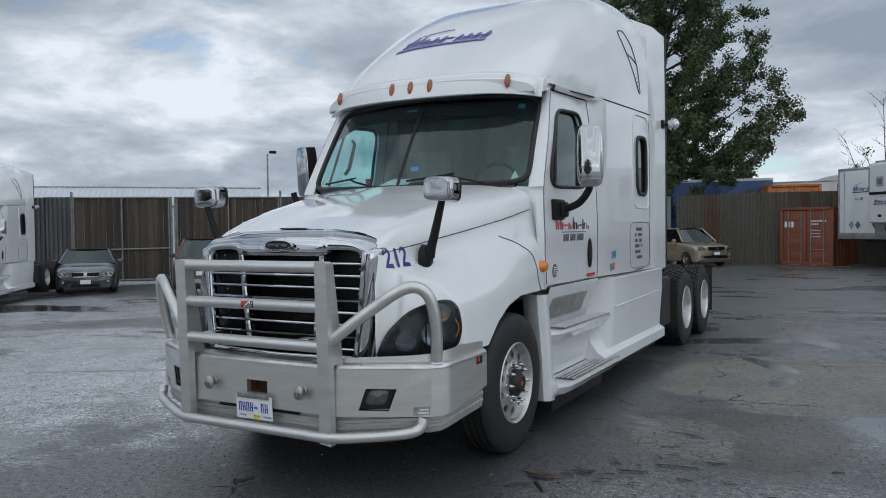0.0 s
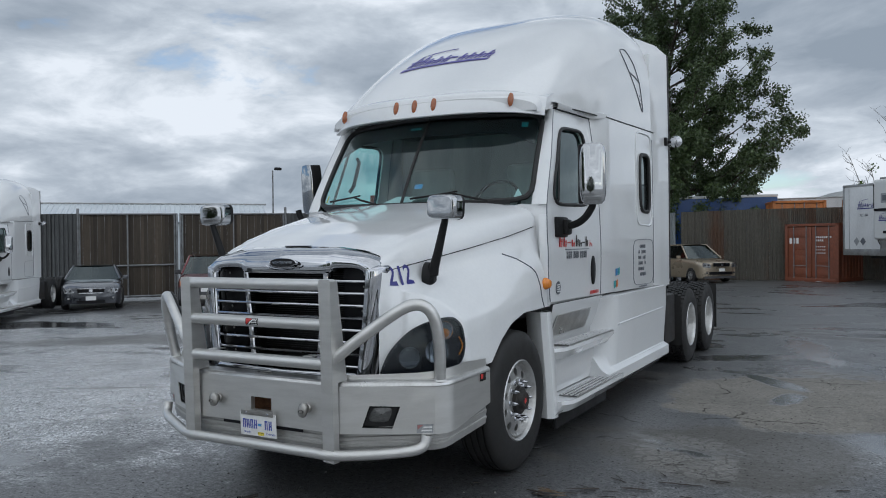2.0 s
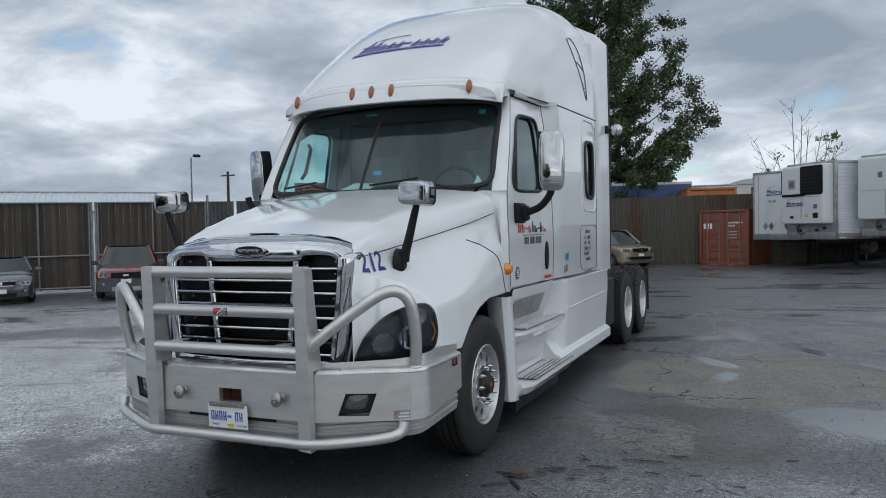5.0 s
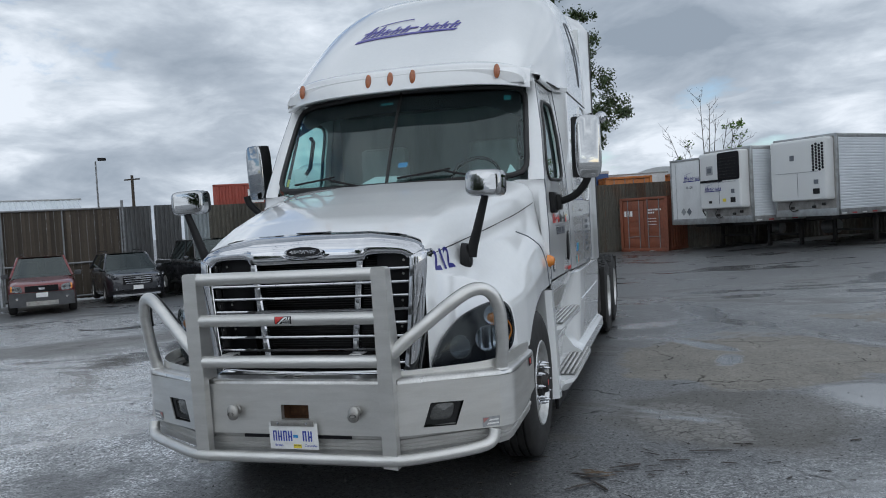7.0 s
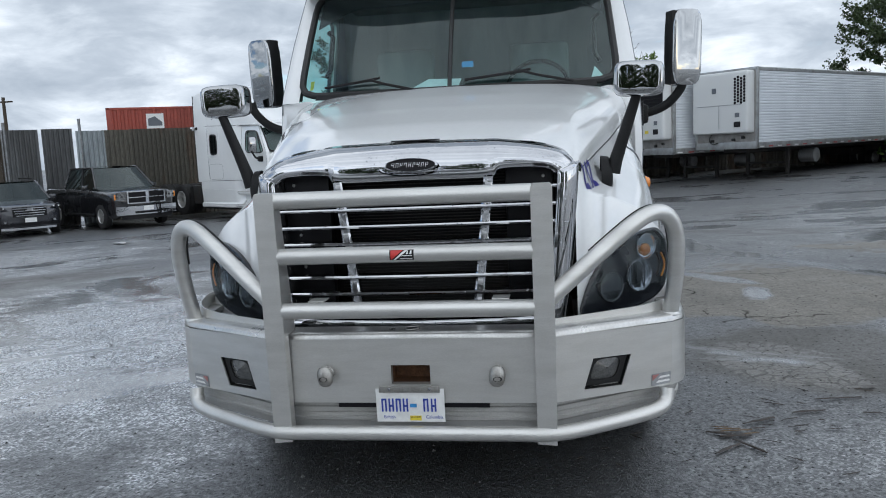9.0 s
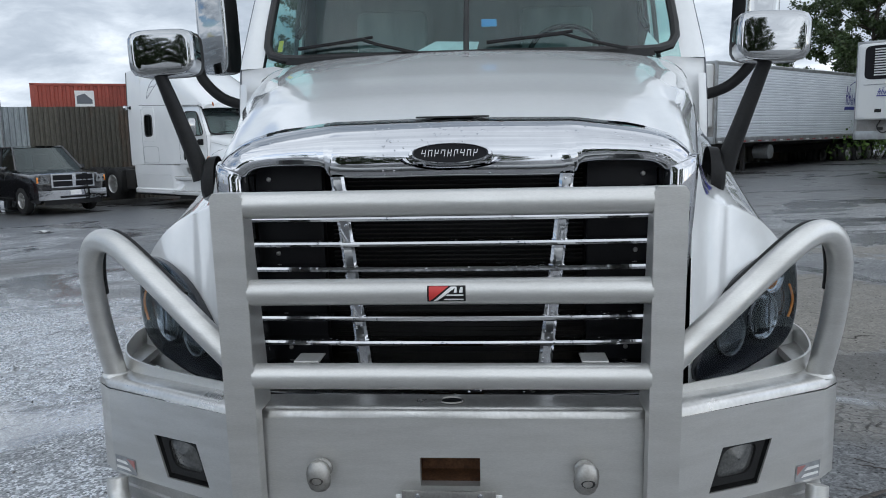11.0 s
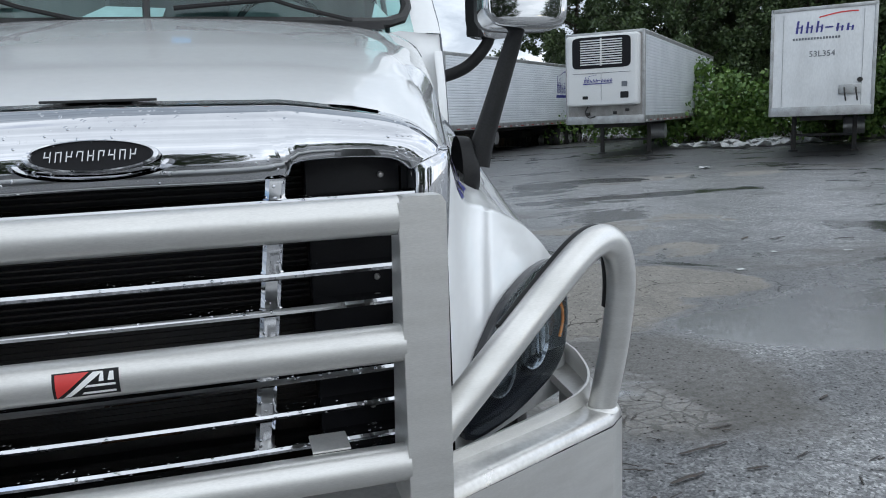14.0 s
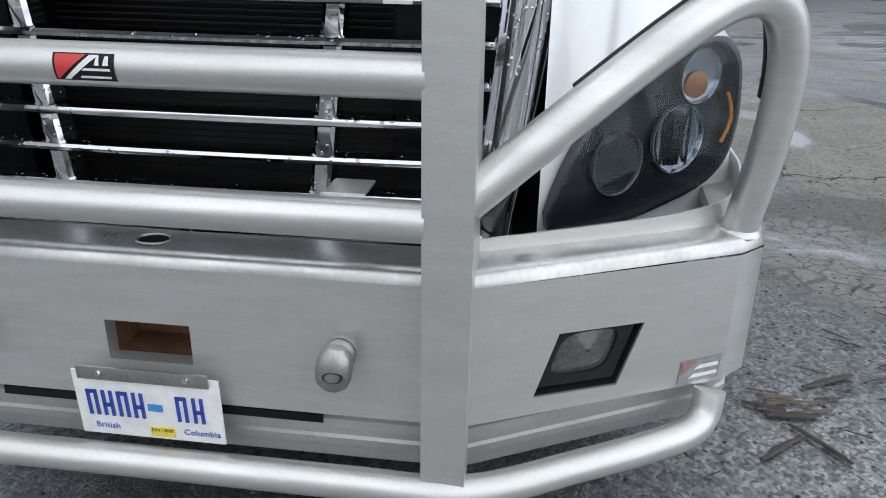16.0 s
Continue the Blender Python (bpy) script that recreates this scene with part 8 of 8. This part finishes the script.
    if style == "sedan":
        bar("grille", -0.40, 0.40, nose - 0.17, nose - 0.05, GRILLEB, 0.025)
        bar("grille_trim", -0.44, 0.44, nose - 0.055, nose - 0.015, CHROME, 0.035, "chrome trim")
        bar("grille_trim", -0.36, 0.36, nose - 0.20, nose - 0.17, CHROME, 0.035, "chrome trim")
        bar("emblem", -0.05, 0.05, nose - 0.15, nose - 0.06, CHROME, 0.042)
        bar("intake", -0.42, 0.42, clear + 0.06, clear + 0.16, GRILLEB, 0.02)
        bar("number_plate", -0.155, 0.155, clear + 0.17, clear + 0.30, WHITED, 0.036)
    elif style == "escape":
        bar("lower_cladding", -0.86, 0.86, clear, nose - 0.26, CLAD, 0.012, "grey plastic bumper")
        bar("grille", -0.44, 0.44, nose - 0.24, nose - 0.06, GRILLEB, 0.03)
        bar("emblem", -0.08, 0.08, nose - 0.18, nose - 0.12, CHROME, 0.045)
        bar("skid_plate", -0.42, 0.42, clear + 0.02, clear + 0.15, STEEL, 0.035)
        bar("number_plate", -0.155, 0.155, clear + 0.26, clear + 0.39, WHITED, 0.036)
        for sx in (1, -1):
            bm = B()
            tube(bm, [(sx * wt_ * 0.9, ra + 0.2, H + 0.03), (sx * wt_ * 0.9, rb, H + 0.03)], 0.02, 6)
            part("roof_rail", bm, BLACK, c)
    elif style == "escape2":
        bar("grille", -0.42, 0.42, nose - 0.19, nose - 0.05, GRILLEB, 0.03)
        bar("grille_trim", -0.46, 0.46, nose - 0.055, nose - 0.03, CHROME, 0.04, "chrome trim")
        bar("emblem", -0.06, 0.06, nose - 0.16, nose - 0.07, CHROME, 0.045)
        bar("intake", -0.60, 0.60, clear + 0.16, clear + 0.28, GRILLEB, 0.02)
        bar("lower_lip", -0.80, 0.80, clear + 0.0, clear + 0.09, CLAD, 0.02)
        bar("number_plate", -0.155, 0.155, clear + 0.30, clear + 0.43, WHITED, 0.036)
    elif style == "tucson":
        bar("grille", -0.46, 0.46, nose - 0.30, nose - 0.02, GRILLEB, 0.022)
        for k in range(4):
            bar("grille_bar", -0.46 + 0.05 * k * 0.6, 0.46 - 0.05 * k * 0.6, nose - 0.07 - 0.07 * k, nose - 0.045 - 0.07 * k, CHROME, 0.034)
        bar("emblem", -0.08, 0.08, nose - 0.12, nose - 0.04, CHROME, 0.045)
        bar("intake", -0.80, 0.80, clear + 0.10, clear + 0.19, GRILLEB, 0.02)
        bar("lip", -0.70, 0.70, clear + 0.0, clear + 0.06, CHROME, 0.03)
        bar("number_plate", -0.155, 0.155, nose - 0.47, nose - 0.34, WHITED, 0.036)
        for sx in (1, -1):
            bm = B()
            tube(bm, [(sx * wt_ * 0.9, ra + 0.2, H + 0.03), (sx * wt_ * 0.9, rb, H + 0.03)], 0.02, 6)
            part("roof_rail", bm, BLACK, c)
    elif style == "ram":
        bar("grille_frame", -0.60, 0.60, nose - 0.37, nose + 0.015, CHROME, 0.02, "chrome grille frame")
        for sx in (1, -1):
            for z in (nose - 0.335, nose - 0.165):
                bar("grille_mesh", min(sx * 0.05, sx * 0.555), max(sx * 0.05, sx * 0.555), z, z + 0.145, GRILLEB, 0.028)
        bar("emblem", -0.05, 0.05, nose - 0.16, nose - 0.02, CHROME, 0.04)
        bar("bumper", -0.95, 0.95, clear + 0.08, clear + 0.34, CHROME, 0.07, "chrome bumper")
        bar("bumper_slot", -0.42, 0.42, clear + 0.12, clear + 0.18, GRILLEB, 0.076)
        bar("number_plate", -0.155, 0.155, clear + 0.20, clear + 0.33, WHITED, 0.08)
        bar("valance", -0.8, 0.8, clear - 0.06, clear + 0.08, BLACK, 0.03)
        for sx in (1, -1):
            bm = B()
            box(bm, (sx * (w + 0.02), L * 0.45, 0.42), (0.08, 2.2, 0.06), 0.02)
            part("side_step", bm, BLACK, c)
    c.matrix_world = m
    return c


HX, HY = 0.65, -0.76
car("sedan", "dark grey four-door sedan parked by the fence", "car", stand(-18.6, 12.3, 0.78, -0.63), CARG, 4.85, 1.85, 1.46, 0.98, 0.76, 0.98, (1.25, 1.7), (2.15, 3.6), "sedan", 0.17)
car("suv", "dark red SUV with grey lower cladding", "car", stand(-15.55, 14.3, 0.68, -0.73), CARR, 4.45, 1.83, 1.72, 1.08, 0.92, 1.10, (1.15, 1.5), (1.85, 4.0), "escape", 0.26)
car("suv", "dark grey SUV with a broad chrome-barred grille", "car", stand(-14.75, 17.55, 0.745, -0.667), CARD, 4.48, 1.85, 1.66, 1.06, 0.90, 1.08, (1.15, 1.5), (1.95, 3.9), "tucson", 0.22)
car("pickup_truck", "black crew-cab pickup truck with chrome grille", "truck", stand(-11.7, 18.8, 0.81, -0.59), CARK, 5.85, 2.02, 1.93, 1.22, 1.12, 1.24, (1.45, 1.8), (2.15, 3.9), "ram", 0.34, bed=True)
car("suv", "beige SUV parked by the far fence", "car", stand(-2.3, 31.35, HX + 0.15, HY), CARB, 4.75, 1.92, 1.72, 1.08, 0.92, 1.10, (1.2, 1.55), (1.95, 4.2), "escape2", 0.22)


# ---- other tractors ----
tractor("semi_truck", "white highway tractor with plain bumper parked by the fence", stand(-5.7, 19.2, 0.82, -0.57), False, "tractors parked by the fence")
tractor("semi_truck", "white highway tractor seen from its side by the fence", stand(-16.2, 5.85, 0.65, -0.76) @ Matrix.Scale(0.93, 4), False, "tractors parked by the fence")

# ---- trees and bushes ----
BARK = mat("bark", (0.07, 0.058, 0.045), 0.9, 0, (0.045, 0.038, 0.03), 6, fine=50, vary=0.3, bump=0.4, stretch=(1, 1, 0.3))


def leaves_mat(name, a, b):
    m = bpy.data.materials.new(name)
    m.use_nodes = True
    nt = m.node_tree
    p = nt.nodes["Principled BSDF"]
    geo = nt.nodes.new("ShaderNodeNewGeometry")
    rp = nt.nodes.new("ShaderNodeValToRGB")
    rp.color_ramp.elements[0].color, rp.color_ramp.elements[1].color = (*a, 1), (*b, 1)
    nt.links.new(geo.outputs["Random Per Island"], rp.inputs[0])
    nt.links.new(rp.outputs[0], p.inputs["Base Color"])
    p.inputs["Roughness"].default_value = 0.5
    p.inputs["Transmission Weight"].default_value = 0.0
    return m


LEAF = leaves_mat("poplar_leaf", (0.028, 0.052, 0.016), (0.075, 0.11, 0.036))
LEAF2 = leaves_mat("bush_leaf", (0.050, 0.115, 0.016), (0.12, 0.20, 0.035))


def leaf_cloud(centres, radii, count, size, seed):
    """Many small bent leaves in clumps about the centres."""
    g = np.random.default_rng(seed)
    idx = g.integers(0, len(centres), count)
    d = g.normal(size=(count, 3))
    d /= np.linalg.norm(d, axis=1)[:, None]
    rr = g.random(count) ** 0.55
    pos = np.array(centres)[idx] + d * (rr * np.array(radii)[idx])[:, None]
    a = g.normal(size=(count, 3))
    a /= np.linalg.norm(a, axis=1)[:, None]
    b = np.cross(a, g.normal(size=(count, 3)))
    b /= np.linalg.norm(b, axis=1)[:, None]
    s = size * (0.6 + 0.8 * g.random(count))[:, None]
    v = np.stack([pos - a * s * 0.5, pos + b * s * 0.32, pos + a * s * 0.5, pos - b * s * 0.32], 1).reshape(-1, 3)
    me = bpy.data.meshes.new("leaves")
    me.vertices.add(len(v))
    me.vertices.foreach_set("co", v.ravel())
    me.loops.add(count * 4)
    me.loops.foreach_set("vertex_index", np.arange(count * 4))
    me.polygons.add(count)
    me.polygons.foreach_set("loop_start", np.arange(0, count * 4, 4))
    me.polygons.foreach_set("loop_total", np.full(count, 4))
    me.update(calc_edges=True)
    return me


def tree(name, label, at, height, envelope, seed, leaf, count, size, group="", limbs=52):
    """A leafy tree: envelope gives the crown's half-width at shares of the height."""
    rnd = random.Random(seed)
    t = thing(name, label, "tree", group)
    fs, ws = [q[0] for q in envelope], [q[1] for q in envelope]
    bm = B()
    sway = [Vector((rnd.uniform(-0.25, 0.25), rnd.uniform(-0.25, 0.25), 0)) for _ in range(6)]
    cur = crom([Vector((0, 0, -0.3)) if i == 0 else Vector((sway[i].x, sway[i].y, height * 0.97 * i / 5)) for i in range(6)], 5)
    tube(bm, cur, height * 0.017, 10, r1=0.03)
    tips, rad = [], []
    for k in range(limbs):
        f = fs[0] + (0.96 - fs[0]) * (k + rnd.random()) / limbs
        a = k * 2.4 + rnd.uniform(-0.4, 0.4)
        ln = kk(f, fs, ws) * rnd.uniform(0.72, 1.12)
        rise = ln * rnd.uniform(0.35, 0.75)
        f0 = max(0.08, f - rise / height)
        p = cur[min(len(cur) - 1, int(f0 * (len(cur) - 1)))]
        q = Vector((p.x + math.cos(a) * ln, p.y + math.sin(a) * ln, f * height))
        mid = p.lerp(q, 0.5) + Vector((0, 0, -0.06 * ln))
        limb = crom([p, mid, q], 5)
        tube(bm, limb, height * 0.004 * (1.25 - f) + 0.02, 6, r1=0.012)
        for j in range(max(4, int(ln * 2.6))):
            u = limb[min(len(limb) - 1, int(len(limb) * rnd.uniform(0.22, 1.0)))]
            out = (Vector((math.cos(a), math.sin(a), 0.3)) + Vector((rnd.uniform(-1, 1), rnd.uniform(-1, 1), rnd.uniform(-0.5, 0.9)))).normalized()
            r2 = u + out * rnd.uniform(0.35, 1.15)
            tube(bm, [u, u.lerp(r2, 0.5) + Vector((0, 0, -0.03)), r2], 0.016, 4, r1=0.005)
            for w_ in (0.45, 0.8, 1.05):
                tips.append(tuple(u.lerp(r2, w_)))
                rad.append(rnd.uniform(0.22, 0.52))
    part("trunk", bm, BARK, t, "dark trunk with limbs")
    me = leaf_cloud(tips, rad, count, size, seed)
    me.name = "crown"
    me.materials.append(leaf)
    o = new("crown", me)
    o.parent = t
    t.matrix_world = Matrix.Translation((at[0], at[1], gz(*at)))
    return t


def bare_tree(at, seed):
    """Bare grey stems fanning out from one root, with a few leafy twigs left."""
    rnd = random.Random(seed)
    t = thing("bare_tree", "thin grey almost leafless tree behind the trailers", "tree")
    bm = B()
    leafy, rad = [], []
    for k in range(9):
        a = rnd.uniform(0, 6.28)
        lean = (-0.52, -0.30, -0.06, 0.04, 0.12, 0.28, 0.40, 0.50, -0.4)[k]
        top = (8.0, 7.0, 10.2, 9.6, 8.8, 8.6, 8.0, 7.4, 6.4)[k]
        stem = crom([(0, 0, 0), (lean * 1.4, 0.3 * math.sin(a), 3.0), (lean * top * 0.42, 0.6 * math.sin(a), top * 0.7), (lean * top * 0.62, 0.9 * math.sin(a), top)], 6)
        tube(bm, stem, 0.06, 6, r1=0.012)
        for j in range(11):
            u = stem[rnd.randint(7, len(stem) - 2)]
            d = Vector((rnd.uniform(-0.7, 0.7) + lean, rnd.uniform(-0.5, 0.5), rnd.uniform(0.4, 1.0))).normalized()
            e = u + d * rnd.uniform(0.5, 1.5)
            tube(bm, [u, u.lerp(e, 0.5) + Vector((0.04, 0, 0.05)), e], 0.016, 4, r1=0.005)
            for _ in range(2):
                g_ = u.lerp(e, rnd.uniform(0.4, 0.9))
                tube(bm, [g_, g_ + Vector((rnd.uniform(-0.4, 0.4), rnd.uniform(-0.3, 0.3), rnd.uniform(0.15, 0.5)))], 0.009, 4, r1=0.004)
            if k in (5, 6, 7, 8) and j < 6:
                leafy.append(tuple(e))
                rad.append(rnd.uniform(0.2, 0.4))
    part("trunk", bm, BARK, t, "thin bare stems")
    me = leaf_cloud(leafy, rad, 900, 0.16, seed)
    me.name = "crown"
    me.materials.append(LEAF2)
    new("crown", me).parent = t
    t.matrix_world = Matrix.Translation((at[0], at[1], gz(*at))) @ Matrix.Scale(0.78, 4)
    return t


pop = tree("tree", "tall broad-leaved tree in full dark green leaf", (-6.65, 41.5), 18.6, [(0.16, 4.9), (0.30, 5.8), (0.42, 5.9), (0.50, 5.0), (0.58, 5.6), (0.72, 4.7), (0.84, 3.4), (0.93, 2.0), (1.0, 0.4)], 5, LEAF, 190000, 0.15, group="trees round the yard", limbs=130)
bare_tree((4.4, 40.6), 8)
tr2 = tree("tree", "dark leafy tree behind the parked trailers", (25.0, 38.0), 13.0, [(0.12, 4.6), (0.35, 5.6), (0.6, 4.8), (0.8, 3.2), (1.0, 0.4)], 11, LEAF, 80000, 0.19, group="trees round the yard", limbs=80)
for (x, y, s, a) in ((32, 36, 1.1, 1.0), (30, 44, 1.15, 2.2), (37, 29, 1.0, 4.0), (40, 38, 1.2, 0.4), (23, 47, 0.95, 5.2), (34, 22, 1.0, 3.0)):
    copy_thing(tr2, Matrix.Translation((x, y, gz(x, y))) @ Matrix.Rotation(a, 4, "Z") @ Matrix.Scale(s, 4))
for (x, y, s, a) in ((-9, -36, 0.8, 0.5), (-2, -39, 0.75, 2.0), (9, -34, 0.45, 4.4), (16, -36, 0.5, 1.4), (-24, -38, 0.6, 3.3)):
    copy_thing(pop, Matrix.Translation((x, y, gz(x, y))) @ Matrix.Rotation(a, 4, "Z") @ Matrix.Scale(s, 4))


def bush(at, rx, ry, h, seed, count):
    rnd = random.Random(seed)
    b = thing("bush", "bright green leafy bush at the yard's edge", "bush", "bushes at the yard's edge")
    bm = B()
    cs, rs = [], []
    for k in range(40):
        a, r = rnd.uniform(0, 6.28), rnd.random() ** 0.5
        x, y = math.cos(a) * rx * r, math.sin(a) * ry * r
        z = h * (1 - 0.45 * r * r) * rnd.uniform(0.35, 0.92)
        tube(bm, [(x * 0.5, y * 0.5, -0.1), (x, y, z)], 0.02, 4, r1=0.006)
        cs.append((x, y, z))
        rs.append(rnd.uniform(0.45, 0.8))
        cs.append((x, y, z * 0.45))
        rs.append(0.7)
    part("stems", bm, BARK, b)
    me = leaf_cloud(cs, rs, count, 0.20, seed)
    me.name = "foliage"
    me.materials.append(LEAF2)
    o = new("foliage", me)
    o.parent = b
    b.matrix_world = Matrix.Translation((*at, gz(*at)))


bush((20.0, 28.5), 3.0, 2.6, 3.9, 1, 9000)
bush((23.5, 25.5), 2.6, 3.0, 3.6, 2, 8000)
bush((25.5, 22.0), 2.6, 3.0, 3.8, 3, 7000)
bush((18.0, 37.0), 4.0, 3.0, 3.6, 4, 7000)

# ---- litter and stones ----
WOODB = mat("wet_bark", (0.022, 0.016, 0.012), 0.45, 0, (0.042, 0.028, 0.020), 20, fine=90, vary=0.3, bump=0.4, jitter=0.3)
STRAW = mat("pale_wood", (0.11, 0.070, 0.034), 0.6, 0, (0.06, 0.04, 0.024), 20, fine=90, vary=0.2, jitter=0.3)
PAPER = mat("litter_white", (0.55, 0.56, 0.55), 0.6, 0, (0.42, 0.43, 0.43), 6, fine=50)


def stick(x, y, a, ln, wd, material, nm="bark_chip", lab="wet broken piece of bark on the asphalt"):
    rnd = random.Random(int(x * 1000 + y * 77))
    bm = B()
    n = 6
    grid = []
    for i in range(n + 1):
        u = -ln / 2 + ln * i / n
        k = wd * (0.5 + 0.5 * math.sin(math.pi * (i + 0.6) / (n + 1.2))) * rnd.uniform(0.8, 1.15)
        o = rnd.uniform(-0.15, 0.15) * wd
        grid.append([Vector((u, o + k * 0.5 * math.cos(b), 0.006 + k * 0.35 * (1 + math.sin(b)) * 0.5 + rnd.uniform(0, 0.003))) for b in (0, 1.1, 2.0, 3.14, 4.2, 5.2)])
    vv = rows(bm, grid, close=True)
    bm.faces.new(vv[0][::-1])
    bm.faces.new(vv[-1])
    bmesh.ops.recalc_face_normals(bm, faces=bm.faces)
    ob = part(nm, bm, material, None, smooth=0)
    ob.matrix_world = Matrix.Translation((x, y, gz(x, y))) @ Matrix.Rotation(a, 4, "Z")
    tagged(ob, lab, "debris", "bark pieces on the asphalt")


for x, y, a, ln, wd in ((2.32, 1.56, 0.15, 0.34, 0.035), (2.08, 1.32, 0.25, 0.24, 0.04), (2.42, 1.30, -0.1, 0.12, 0.03), (1.76, 1.16, 0.5, 0.26, 0.045), (1.92, 1.46, -0.4, 0.16, 0.02), (1.62, 0.78, -0.95, 0.26, 0.04), (1.50, 0.74, 0.75, 0.24, 0.04), (1.58, 0.92, 0.1, 0.2, 0.05), (1.50, 0.96, -0.2, 0.16, 0.05), (1.80, 0.62, -0.8, 0.10, 0.02), (1.72, 1.04, 0.2, 0.10, 0.03), (1.95, 1.08, 0.3, 0.14, 0.025), (2.55, 1.75, 0.1, 0.16, 0.025), (2.75, 1.05, 1.0, 0.09, 0.02), (3.3, 1.9, 0.4, 0.10, 0.03), (1.4, 1.3, 0.9, 0.1, 0.02), (2.0, 0.45, 0.4, 0.12, 0.02), (6.5, 6.3, 0.3, 0.34, 0.05), (7.1, 5.9, -0.2, 0.28, 0.05)):
    stick(x, y, a, ln * 0.85, wd * 0.6, WOODB)
for x, y, a, ln, wd in ((1.60, 1.00, 0.15, 0.18, 0.02), (1.56, 1.03, 0.05, 0.14, 0.016), (1.66, 0.96, 0.3, 0.12, 0.014), (6.2, 6.5, 0.6, 0.2, 0.03), (1.52, 1.06, -0.1, 0.1, 0.012)):
    stick(x, y, a, ln, wd, STRAW, "wood_splinter", "pale split wood splinter on the asphalt")
rnd = random.Random(21)
for i in range(46):
    r = rnd.random() ** 0.7 * 1.5
    b = rnd.uniform(0, 6.28)
    stick(1.85 + r * math.cos(b) * 0.9, 1.15 + r * math.sin(b) * 0.7, rnd.uniform(-0.9, 0.9), rnd.uniform(0.03, 0.10), rnd.uniform(0.005, 0.012), WOODB)
bolt = thing("steel_bolt", "dark steel bolt lying on wet asphalt", "bolt")
bm = B()
lathe(bm, [(-0.03, 0.0), (-0.03, 0.034), (0.0, 0.034), (0.0, 0.018), (0.20, 0.018), (0.20, 0.0)], 6, "x")
part("shank", bm, CHASSIS, bolt, smooth=0)
bolt.matrix_world = Matrix.Translation((-0.115, -0.115, 0.03)) @ Matrix.Rotation(1.18, 4, "Z") @ Matrix.Scale(0.6, 4)
for i, (x, y) in enumerate(((5.02, 4.98), (5.9, 5.6), (6.6, 5.3), (0.6, 33.6), (1.4, 33.4), (2.6, 32.2), (5.0, 31.6), (-9.4, 13.4), (12.0, 16.0))):
    bm = B()
    rnd = random.Random(i)
    rows(bm, [[Vector((0.09 * (a - 1.5) * rnd.uniform(0.8, 1.3), 0.06 * (b - 1.5), 0.012 + 0.03 * rnd.random())) for a in range(4)] for b in range(4)])
    ob = part("paper_scrap", bm, PAPER, None, smooth=0)
    ob.matrix_world = Matrix.Translation((x, y, gz(x, y))) @ Matrix.Rotation(i * 1.3, 4, "Z") @ Matrix.Scale(0.3 if i < 3 else 1.4, 4)
    tagged(ob, "crumpled pale scrap of litter on the asphalt", "litter", "scraps of litter")
rnd = random.Random(6)
for i in range(34):
    x, y = 18.2 + rnd.uniform(-1.4, 3.6), 23.6 + rnd.uniform(-0.9, 1.6)
    bm = B()
    rows(bm, [[Vector((rnd.uniform(0.16, 0.3) * (a - 1.5), rnd.uniform(0.12, 0.25) * (b - 1.5), 0.03 + 0.22 * rnd.random())) for a in range(4)] for b in range(4)])
    ob = part("plastic_sack", bm, PAPER, None, smooth=0)
    ob.matrix_world = Matrix.Translation((x, y, gz(x, y))) @ Matrix.Rotation(rnd.uniform(0, 6), 4, "Z")
    tagged(ob, "torn white plastic sack dumped by the bushes", "litter", "dumped white sacks")
STONE = leaves_mat("gravel", (0.008, 0.008, 0.008), (0.11, 0.105, 0.10))
g = np.random.default_rng(3)
verts, faces = [], []
for i in range(13000):
    r = g.random() ** 0.6 * 16
    a = g.random() * 6.283
    x, y = 0.5 + r * math.cos(a), -1.0 + r * math.sin(a)
    s = 0.003 + 0.009 * g.random() ** 4
    k = len(verts)
    z = gz(x, y)
    for dx, dy, dz in ((1, 0, 0), (0, 1, 0), (-1, 0, 0), (0, -1, 0), (0.1, 0.1, 1.1)):
        verts.append((x + dx * s * (0.7 + 0.6 * g.random()), y + dy * s * (0.7 + 0.6 * g.random()), z + dz * s * 0.9))
    faces += [(k, k + 1, k + 4), (k + 1, k + 2, k + 4), (k + 2, k + 3, k + 4), (k + 3, k, k + 4)]
me = bpy.data.meshes.new("gravel")
me.from_pydata(verts, [], faces)
me.materials.append(STONE)
tagged(new("gravel", me), "loose dark grit scattered over the asphalt", "gravel", kind="stuff")
